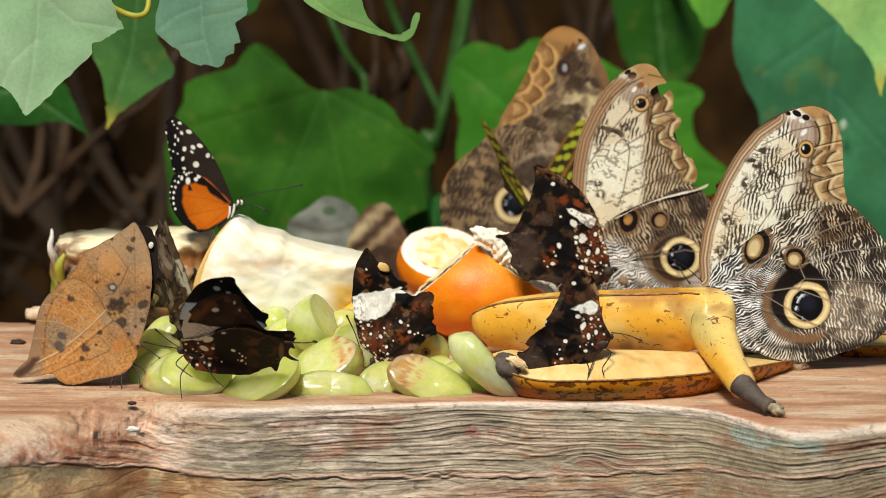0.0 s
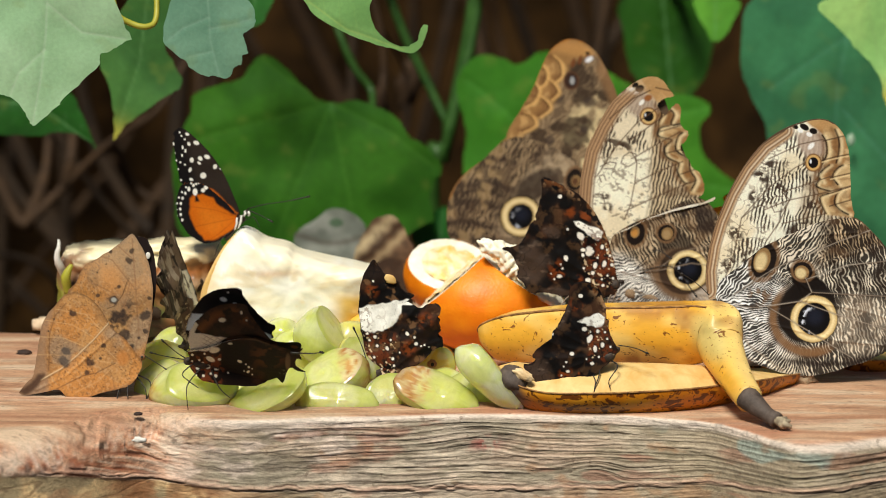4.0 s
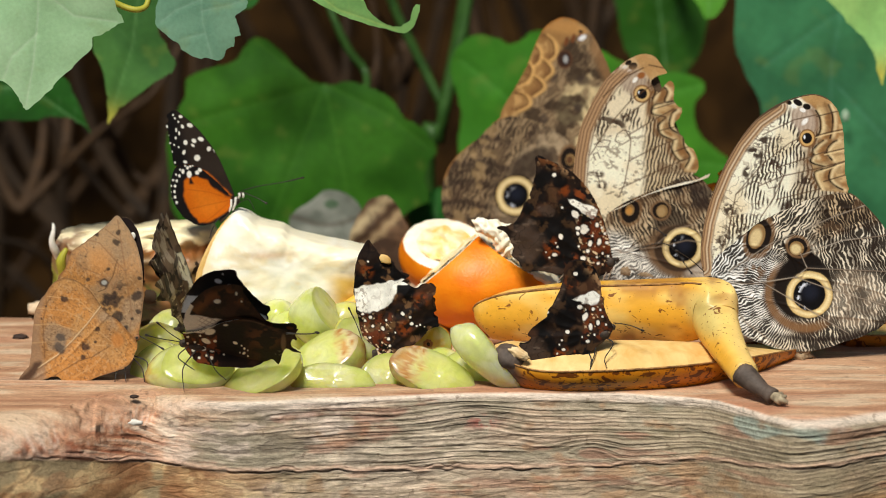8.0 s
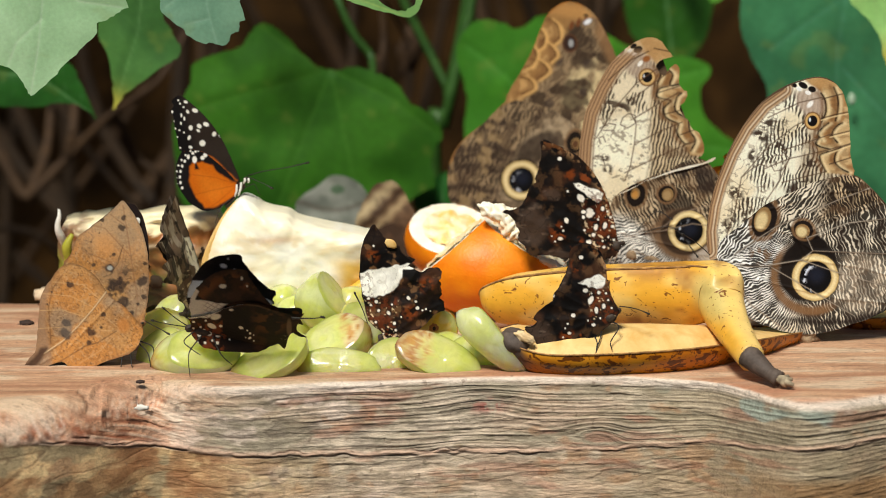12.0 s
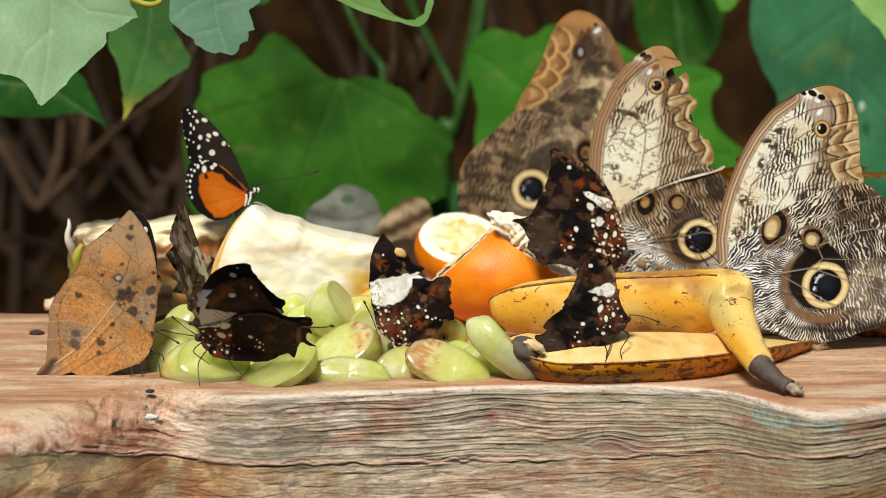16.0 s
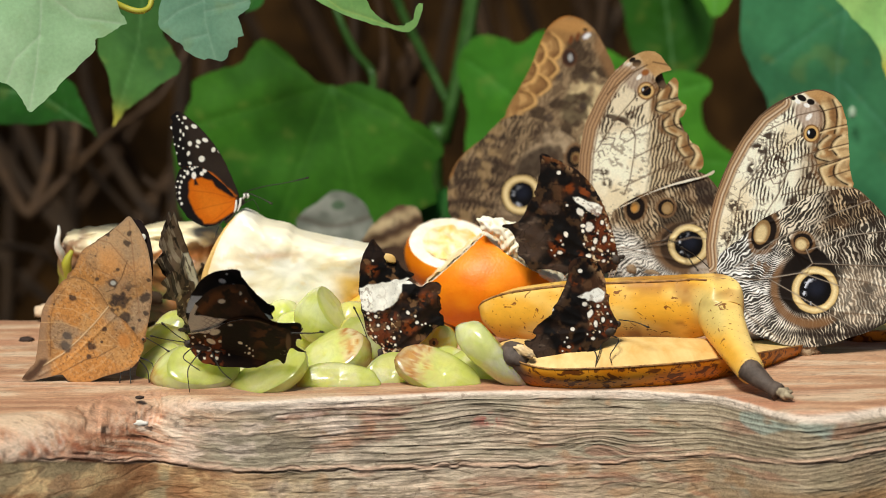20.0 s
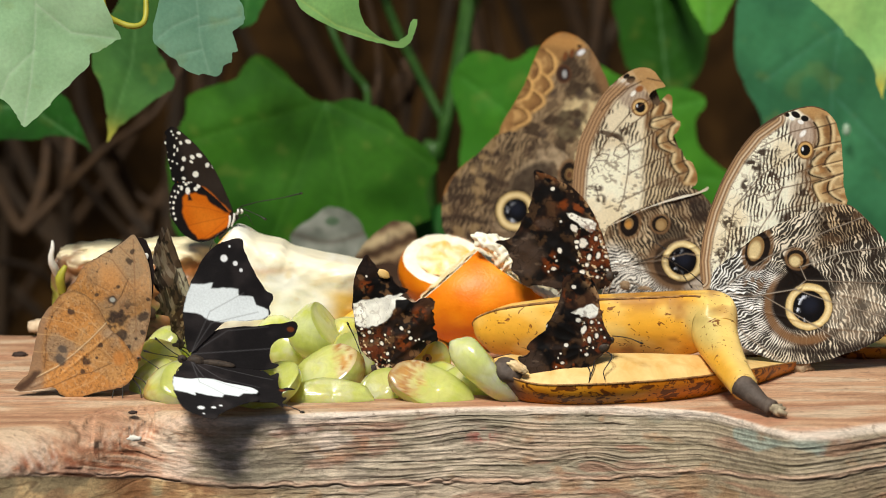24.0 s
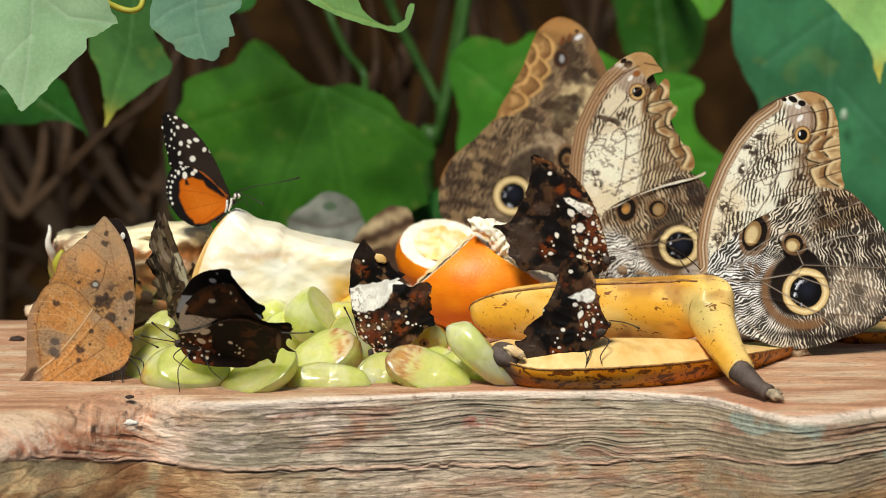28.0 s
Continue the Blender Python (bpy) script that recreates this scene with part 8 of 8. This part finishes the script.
tube("tail", tail, [0.0005, 0.00025, 0.00022, 0.0002], M_LEG, c_hw, "thin black wing tail with a clubbed end", sides=5)
blob("club", tail[-1], (0.0011, 0.0005, 0.0006), M_LEG, c_hw, detail=1)
insect(spread, s_c, (-15, 8), (80, 22), 0.0022, M_BODY, [[(10, 18), (-10, 40), (-16, 55), (-13, 90)], [(25, 20), (35, 40), (46, 55), (62, 68)], [(-5, 12), (-24, 28), (-10, 40), (6, 50)]], [[(-18, 4), (-35, -10), (-46, -22), (-58, -34)], [(-18, 6), (-40, 0), (-60, -6), (-78, -12)]], y=0.0)

# the one seen edge-on
s_b = 0.0002084
thin = thing("edge_on_butterfly", (-0.09563, 0.05, 0.01318), "ragged brown butterfly seen nearly edge-on, wings closed", "butterfly", "", (0, 0, 62))
T_FW = [(-4, -15), (-19, -55), (-31, -75), (-70, -101), (-85, -115), (-95, -125), (-70, -135), (-80, -151), (-74, -167), (-63, -179), (-53, -193), (-46, -206), (-38, -195), (-19, -165), (1, -137), (18, -107), (33, -79), (39, -63), (24, -45)]
T_HW = [(-4, -1), (-23, -13), (-40, -27), (-53, -51), (-95, -61), (-78, -73), (-97, -87), (-72, -101), (-44, -99), (-10, -85), (28, -67), (18, -39)]
T_BAND = [(-16, -129), (5, -127), (22, -100), (39, -71), (20, -61), (5, -83)]
T_ROOT = [(-48, -55), (-14, -75), (20, -55), (-1, -5), (-36, -27)]


def t_paint(u, v):
    n = len(u)
    w = u * 0.4695
    along = 0.28 * w + 0.96 * v
    across = 0.96 * w - 0.28 * v
    c = lay(np.zeros((n, 3)), (128, 104, 84), np.ones(n))
    c = lay(c, (84, 62, 46), ss(0.45, 0.62, fbm(w, v, 26, 3, 3)) * 0.8)
    c = lay(c, (190, 172, 150), ss(0.56, 0.68, fbm(across, along * 0.16, 5, 5, 3)) * 0.8)
    c = lay(c, (40, 28, 20), ss(0.54, 0.64, fbm(across, along * 0.14, 5, 9, 3)) * 0.9)
    c = lay(c, (26, 18, 14), ss(0.6, 0.68, fbm(w, v * 0.6, 8, 11, 3)) * 0.8)
    m = within(w, v, [(p * 0.4695, q) for p, q in T_ROOT], 5, 6, 13)
    c = lay(c, (74, 44, 28), m * 0.85)
    c = lay(c, (208, 180, 140), m * ss(0.6, 0.68, fbm(w, v, 5, 15, 2)) * 0.8)
    c = lay(c, (30, 18, 14), m * ss(0.54, 0.62, fbm(w, v, 9, 17, 2)) * 0.8)
    m = within(w, v, [(p * 0.4695, q) for p, q in T_BAND], 1.5, 4, 19)
    c = lay(c, (246, 236, 214), m)
    c = lay(c, (96, 70, 50), m * ss(0.58, 0.66, fbm(across, along * 0.3, 4, 21, 2)) * 0.8)
    return lay(c, (26, 18, 14), np.exp(-(away(w, v, [(p * 0.4695, q) for p, q in T_FW[11:18]]) / 1.6) ** 2) * 0.8)


sheet("forewing", T_FW, s_b, t_paint, t_paint, thin, M_DARK_WING, 1.5, 0.0006, ripple(6, 50, 3), frayed=2.0, smooth=3)
sheet("hindwing", T_HW, s_b, t_paint, t_paint, thin, M_DARK_WING, 1.5, -0.0008, ripple(6, 40, 5), frayed=3.0, smooth=3)
sheet("forewing", T_FW, s_b, t_paint, t_paint, thin, M_DARK_WING, 2.5, 0.0024, ripple(6, 50, 7), frayed=2.5)
insect(thin, s_b, (5, 5), (-35, 7), 0.002, M_BODY, [[(0, 10), (5, 17), (10, 25), (8, 35)], [(-10, 11), (-7, 19), (-5, 29), (-7, 37)]], [[(7, -1), (20, -15), (27, -23), (33, -35)]], y=0.0005)


# orange butterfly on the pineapple
def tiger(u, v):
    n = len(u)
    c = lay(np.zeros((n, 3)), (44, 35, 29), np.ones(n))
    c = lay(c, (16, 13, 13), ss(-72, -96, u - 0.22 * v - 20))
    c = lay(c, (206, 106, 22), within(u, v, [(-60, -52), (-42, -46), (-20, -22), (-2, -6), (-8, -2), (-32, -22)], 3, 2, 3) * 0.9)
    return dots(c, u, v, [(a - 412, b - 352, r, r2, t) for a, b, r, r2, t in ((338, 224, 6, 4, 20), (322, 209, 4, 3, 20), (325, 226, 4, 3, 60), (345, 251, 5, 4, 40), (357, 248, 6, 4, 20), (330, 254, 4, 5, 0), (343, 259, 4, 2.5, 40), (371, 265, 4, 5, 20), (381, 267, 3, 5, -20), (327, 271, 3, 5, 20), (350, 281, 6, 6, 0), (329, 288, 4, 3, 20), (318, 218, 2, 2, 0), (314, 232, 2, 4, 0), (313, 246, 2, 3, 0), (319, 238, 2, 4, 0), (318, 262, 2, 2, 0), (309, 206, 2, 2, 0), (312, 212, 2, 2, 0), (310, 258, 2, 2, 0), (298, 226, 2, 3, 0), (300, 242, 2, 2, 0), (303, 255, 2, 2, 0), (306, 270, 2, 2, 0), (311, 289, 2, 2, 0))], (232, 228, 216), 0.85)


def tiger_hind(u, v):
    n = len(u)
    c = lay(np.zeros((n, 3)), (20, 16, 16), np.ones(n))
    c = lay(c, (198, 98, 10), within(u, v, [(-86, -30), (-78, -40), (-62, -40), (-46, -32), (-26, -12), (-4, -2), (-4, 14), (-16, 28), (-40, 40), (-60, 42), (-76, 20), (-86, -7)], 2.5, 3, 6))
    c = lay(c, (214, 122, 30), within(u, v, [(-72, -22), (-32, -7), (-12, 8), (-42, 33), (-67, 18)], 14) * 0.5)
    c = lay(c, (26, 20, 18), within(u, v, [(-76, -44), (-68, -26), (-76, -26)], 2))
    c = veins(c, u, v, [[(-4, 0), (-42, -12), (-82, -17)], [(-4, 2), (-42, 10), (-76, 18)], [(-4, 4), (-32, 28), (-52, 42)]], (150, 70, 14), 0.9, 0.5)
    spots = [(336, 309, 4, 6), (350, 306, 3.5, 3.5), (355, 301, 3.5, 3.5), (325, 304, 2.5, 4), (333, 298, 2.5, 2), (338, 295, 2, 2)]
    for k in range(12):
        a = radians(200 - k * 10.5)
        spots.append((368 + 52 * math.cos(a) * 1.12, 340 - 52 * math.sin(a) * 1.02, 2, 2.6))
        spots.append((368 + 61 * math.cos(a) * 1.07, 341 - 60 * math.sin(a) * 0.98, 1.7, 1.7))
    return dots(c, u, v, [(a - 412, b - 352, r, q) for a, b, r, q in spots], (236, 232, 222))


s_o = 0.000214
tiger_bf = thing("orange_butterfly", (-0.07928, 0.085, 0.05414), "orange and black butterfly with white spots, wings closed, on pineapple", "butterfly")
O_FW = [(2, 0), (-10, -38), (-30, -80), (-56, -116), (-82, -141), (-101, -154), (-109, -150), (-115, -144), (-111, -136), (-116, -128), (-112, -117), (-110, -97), (-106, -80), (-104, -64), (-98, -56), (-72, -52), (-32, -22)]
O_HW = [(2, 4), (-12, -14), (-40, -42), (-67, -58), (-87, -59), (-100, -54), (-108, -34), (-108, -8), (-101, 12), (-88, 30), (-72, 42), (-54, 47), (-30, 40), (-10, 26)]
sheet("forewing", O_FW, s_o, tiger, one((40, 32, 28)), tiger_bf, M_WING, 1.0, 0.0006, ripple(4, 50, 3), smooth=3)
sheet("hindwing", O_HW, s_o, tiger_hind, one((190, 96, 24)), tiger_bf, M_WING, 1.0, -0.0004, ripple(4, 50, 5), frayed=1.0, smooth=3)
sheet("forewing", O_FW, s_o, one((40, 32, 28)), tiger, tiger_bf, M_WING, 2.0, 0.0020, ripple(4, 50, 7))
sheet("hindwing", O_HW, s_o, one((190, 96, 24)), tiger_hind, tiger_bf, M_WING, 2.0, 0.0014, ripple(4, 50, 9))
insect(tiger_bf, s_o, (14, -7), (-24, 44), 0.0016, M_BODY, [[(0, 18), (2, 33), (6, 58), (10, 72)], [(-10, 26), (-24, 33), (-34, 48), (-40, 66)], [(6, 10), (22, 0), (30, -2), (40, 16)]], [[(16, -14), (48, -24), (88, -32), (124, -41)], [(16, -12), (33, -7), (48, -2), (60, 4)]], y=0.0005, leg_r=0.00016)
for a, b, c2, d in ((418, 348, 412, 372), (424, 341, 422, 350), (410, 352, 406, 374), (430, 341, 430, 349)):
    tube("body_stripe", [((a - 412) * s_o, -0.0014, -(b - 352) * s_o), ((a + c2) / 2 * s_o - 412 * s_o + 0.0003, -0.0018, -((b + d) / 2 - 352) * s_o), ((c2 - 412) * s_o, -0.0013, -(d - 352) * s_o)], [0.0004, 0.0005, 0.0003], M_STRIPE, tiger_bf, "white body stripe", sides=5)

# two butterflies out of focus behind the fruit
def dusk_paint(u, v):
    n = len(u)
    c = lay(np.zeros((n, 3)), (116, 90, 68), np.ones(n))
    w = u * 0.7 + v * 0.72 + 1.5 * np.sin((u - v) / 6.0)
    c = lay(c, (196, 176, 136), np.exp(-((w + 103) / 11) ** 2) * 0.9)
    c = lay(c, (60, 42, 30), np.exp(-((w + 84) / 8) ** 2) * 0.8)
    c = lay(c, (186, 162, 122), np.exp(-((w + 68) / 7) ** 2) * 0.75)
    c = lay(c, (64, 46, 34), np.exp(-((w + 122) / 7) ** 2) * 0.6)
    c = lay(c, (70, 54, 44), ss(0.5, 0.75, fbm(u, v, 14, 3)) * 0.5)
    return lay(c, (96, 68, 48), ss(-60, -20, w) * 0.7)


s_k = 0.000235
dusk = thing("brown_butterfly", (-0.02211, 0.2, 0.00073), "brown butterfly with a pale-bordered wing, out of focus behind the fruit", "butterfly")
K_W = [(0, 10), (42, -20), (38, -70), (22, -108), (0, -138), (-22, -140), (-40, -128), (-58, -102), (-74, -65), (-65, -30), (-40, 0)]
sheet("forewing", K_W, s_k, dusk_paint, dusk_paint, dusk, M_WING, 2.2, 0.0, ripple(10, 40, 3), frayed=2)
sheet("hindwing", [(0, 15), (40, -10), (30, -50), (0, -70), (-40, -50), (-50, -10), (-30, 10)], s_k, one((96, 72, 54), (74, 56, 44)), one((96, 72, 54)), dusk, M_WING, 3, -0.0012, ripple(10, 40, 5), frayed=2)
sheet("forewing", K_W, s_k, dusk_paint, dusk_paint, dusk, M_WING, 3, 0.0022, ripple(10, 40, 7), frayed=2)
insect(dusk, s_k, (4, 8), (-40, 16), 0.002, M_BODY, [[(0, 15), (-2, 25), (0, 40), (0, 55)]], y=0.0005)


def ghost_paint(u, v):
    n = len(u)
    c = lay(np.zeros((n, 3)), (124, 128, 116), np.ones(n))
    c = lay(c, (150, 152, 140), ss(0.4, 0.7, fbm(u, v, 30, 3)))
    c = lay(c, (92, 80, 68), np.exp(-((v + 62 - 10 * np.cos(u / 30)) / 5) ** 2) * 0.6)
    return lay(c, (60, 92, 58), ss(1.1, 0.7, oval(u, v, 7, -88, 14, 9)) * 0.8)


s_l = 0.000244
ghost = thing("grey_butterfly", (-0.04977, 0.25, 0.00051), "grey-green butterfly, blurred, behind the pineapple", "butterfly")
L_W = [(0, 10), (60, -10), (68, -45), (60, -78), (38, -100), (12, -112), (-10, -105), (-35, -88), (-62, -72), (-68, -50), (-55, -20), (-30, 0)]
sheet("forewing", L_W, s_l, ghost_paint, ghost_paint, ghost, M_WING, 2.5, 0.0, ripple(10, 40, 3), frayed=2)
sheet("forewing", L_W, s_l, ghost_paint, ghost_paint, ghost, M_WING, 3.5, 0.003, ripple(10, 40, 5), frayed=2)
insect(ghost, s_l, (10, 5), (-40, 12), 0.002, M_BODY, [[(0, 12), (-2, 30), (2, 70), (0, 110)]], y=0.0005)


# the yellow-green butterflies: one flutters and leaves, one sits behind the owl butterflies
def lime(u, v):
    n = len(u)
    c = lay(np.zeros((n, 3)), (196, 124, 40), np.ones(n))
    c = lay(c, (130, 78, 28), ss(0.45, 0.65, fbm(u, v, 16, 3)) * 0.6)
    return dots(c, u, v, LIME_SPOTS, (226, 204, 84))


def lime_top(u, v):
    n = len(u)
    c = lay(np.zeros((n, 3)), (46, 36, 22), np.ones(n))
    c = lay(c, (120, 84, 36), ss(9, 3, away(u, v, LIME_FW)))
    return dots(c, u, v, LIME_SPOTS, (148, 152, 38))


LIME_SPOTS = [(30 + 22 * k, -6 - 3 * (k % 2), 9, 5, 60) for k in range(8)] + [(40 + 22 * k, 14 - 2 * k, 9, 6, 60) for k in range(6)] + [(30 + 14 * k, 34 + 3 * k, 7, 6, 0) for k in range(5)]
LIME_FW = [(0, 0), (30, -16), (80, -24), (130, -22), (160, -12), (170, 0), (160, 14), (136, 20), (110, 26), (76, 30), (30, 16)]
LIME_HW = [(0, 0), (50, 10), (92, 26), (104, 46), (92, 62), (74, 66), (70, 80), (52, 66), (24, 50), (6, 24)]


def green_butterfly(at, label):
    s_m = 0.000245
    g = thing("green_butterfly", at, label, "butterfly", "green butterflies")
    right = [sheet("forewing", LIME_FW, s_m, lime_top, lime, g, M_WING, 2.0, 0.0, ripple(6, 50, 3), frayed=1.5), sheet("hindwing", LIME_HW, s_m, lime_top, lime, g, M_WING, 2.0, -0.0006, ripple(6, 50, 5), frayed=1.5)]
    left = [sheet("forewing", LIME_FW, s_m, lime, lime_top, g, M_WING, 2.0, 0.0, ripple(6, 50, 7), frayed=1.5), sheet("hindwing", LIME_HW, s_m, lime, lime_top, g, M_WING, 2.0, 0.0006, ripple(6, 50, 9), frayed=1.5)]
    insect(g, s_m, (0, -8), (3, 50), 0.0018, M_BODY, [[(2, 14), (8, 26), (4, 50), (8, 150)], [(-2, 14), (-8, 26), (-4, 50), (-6, 150)]], (), y=0.0)
    return g, right, left


FLUTTERER, SITTER = (0.03579, 0.135, 0.04344), (0.13235, 0.125, 0.05195)
malachite = green_butterfly(FLUTTERER, "yellow-green and brown butterfly, wings fluttering, beside an owl butterfly")
sitter = green_butterfly(SITTER, "yellow-green and brown butterfly perched behind the owl butterflies")


# ---- what moves ----
def sway(ob, rows):
    """Turns a thing in the picture plane and shifts it a little: rows of time, lean in degrees, shift right and up in metres."""
    m = ob.matrix_basis.copy()
    walk(ob, [(t, Matrix.Translation((dx, 0, dz)) @ m @ pose(0, 0, 0, 0, a, 0)) for t, a, dx, dz in rows])


def motions():
    # the black and white one: angle of the far wings and the near wings, 0 upright, 90 flat towards the viewer
    beats = [(0, 41, 46), (8, 41, 45), (22.5, 41, 45), (23.2, 40, 48), (23.4, 35, 50), (23.5, 30, 54), (23.6, 18, 66), (23.7, 2, 90), (23.9, -2, 102), (24.1, -2, 105), (24.5, -1, 104), (24.7, -2, 101), (24.8, -2, 98), (24.9, 0, 90), (25.0, 2, 84), (25.1, 14, 68), (25.3, 41, 45), (28, 41, 45)]
    for wing, k in ((c_fw_far, 1), (c_hw_far, 1), (c_fw, 2), (c_hw, 2)):
        walk(wing, [(r[0], pose(0, 0, -0.0018 if k == 2 else 0, 0, TILT_C + (5 * ss(90, 50, r[2]) if k == 2 else 0), 0) @ pose(0, 0, 0, r[k], 0, 0)) for r in beats])
    # the dead-leaf butterfly leans, and opens for a moment
    sway(dead, [(0, 7, 0, 0), (3, 3, -0.001, -0.002), (4.5, 4, 0, 0), (6.5, 2, 0, 0), (8, 0, 0, 0), (12.5, 0, 0, 0), (17, -1, 0, 0), (20.5, 4, 0, 0), (22.5, 7, 0, -0.001), (24.6, 7, 0, -0.001), (24.8, 4, 0, 0), (25.0, 0, 0, 0), (25.2, -2, 0, 0), (28, -3, 0, 0)])
    for wing in (dead_fw2, dead_hw2):
        m = wing.matrix_basis.copy()
        walk(wing, [(t, m @ pose(0, 0, 0, 0, a, 0)) for t, a in ((0, 2), (12, 0), (24.6, 0), (24.8, 5), (25.0, 14), (25.2, 9), (25.5, 3), (28, 1))])
    # the blurred brown one folds aside
    sway(dusk, [(0, 0, 0, 0), (12.5, 0, 0, 0), (14.5, 8, 0, -0.001), (15.5, 16, -0.001, -0.002), (17, 22, -0.003, -0.003), (28, 22, -0.003, -0.003)])
    sway(thin, [(0, 0, 0, 0), (8, 0, 0, 0), (12, 3, 0, 0), (28, 2, 0, 0)])
    # the owl butterfly at the back flicks its wings as the green one leaves
    still = pose(0, 0, 0)
    m = far_owl.matrix_basis.copy()
    walk(far_owl, [(0, m), (1.9, m), (2.0, Matrix.Translation((-0.014, 0, -0.004)) @ m @ pose(0, 0, 0, 0, 0, -60)), (2.1, Matrix.Translation((-0.006, 0, -0.006)) @ m @ pose(0, 0, 0, 0, 0, -25)), (2.2, m), (28, m)])
    for wing, side in ((far_fw, 1), (far_hw, 1), (far_fw2, -1), (far_hw2, -1)):
        walk(wing, [(0, still), (1.9, still), (2.0, pose(0, 0, 0, 24 * side)), (2.1, pose(0, 0, 0, 48 * side)), (2.2, still), (28, still)])
    # the green ones: their place; then the lift of both wings, and how far each is rolled to show its face
    p0, p1 = Vector(FLUTTERER), Vector(SITTER)
    aside, beyond = spray_at + Vector((0.05, 0.2, 0.122)), Vector((0.23493, 0.31, 0.10385)) + Vector((0.0, -0.004, 0.012))
    flights = (
        (malachite, [(0, p0), (1.9, p0), (2.0, p0 + Vector((-0.004, 0, 0.002))), (2.1, p0 + Vector((-0.012, 0, 0.003))), (2.2, Vector((-0.05982, 0.16, 0.04586))), (2.3, Vector((-0.0439, 0.17, 0.10613))), (2.5, aside), (28, aside)],
         [(0, 61, 96), (0.3, 37, 76), (0.6, 31, 74), (0.9, 55, 94), (1.2, 26, 52), (1.4, 21, 50), (1.6, 44, 72), (1.7, 48, 82), (1.8, 58, 96), (1.9, 40, 80), (2.0, 20, 12), (2.1, 30, 60), (2.2, 20, 20), (2.3, 50, 30), (2.5, 30, 60), (28, 30, 60)], 0),
        (sitter, [(0, p1), (18.7, p1), (18.9, p1 + Vector((0.01, 0.01, 0.02))), (19.0, p1 + Vector((0.03, 0.02, 0.05))), (19.3, beyond), (28, beyond)],
         [(0, -7, 112), (12.5, -5, 112), (13.9, 10, 120), (14.3, 28, 125), (14.5, 28, 132), (15.0, 2, 110), (15.5, 10, 114), (16.0, 1, 110), (16.5, 2, 114), (17.0, 13, 114), (17.5, 11, 114), (18.0, 27, 130), (18.2, 32, 125), (18.4, 44, 110), (18.6, 42, 102), (18.8, 50, 110), (18.9, 10, 120), (19.0, 45, 100), (19.3, 30, 60), (28, 30, 60)], 22),
    )
    for (body, right, left), where, lift, roll in flights:
        walk(body, [(t, Matrix.Translation(p)) for t, p in where])
        for wing in right:
            walk(wing, [(t, pose(0, 0, 0, 0, -e + (26 if roll and t < 13 else 0), 0) @ pose(0, 0, 0, -b + (34 if b > 90 and not roll else 0), 0, 0)) for t, e, b in lift])
        for wing in left:
            walk(wing, [(t, pose(0, 0, 0, 0, e, 0) @ pose(0, 0, 0, 0, 0, 180) @ pose(0, 0, 0, b + ((roll or -18) if b > 90 else 0), 0, 0)) for t, e, b in lift])


motions()
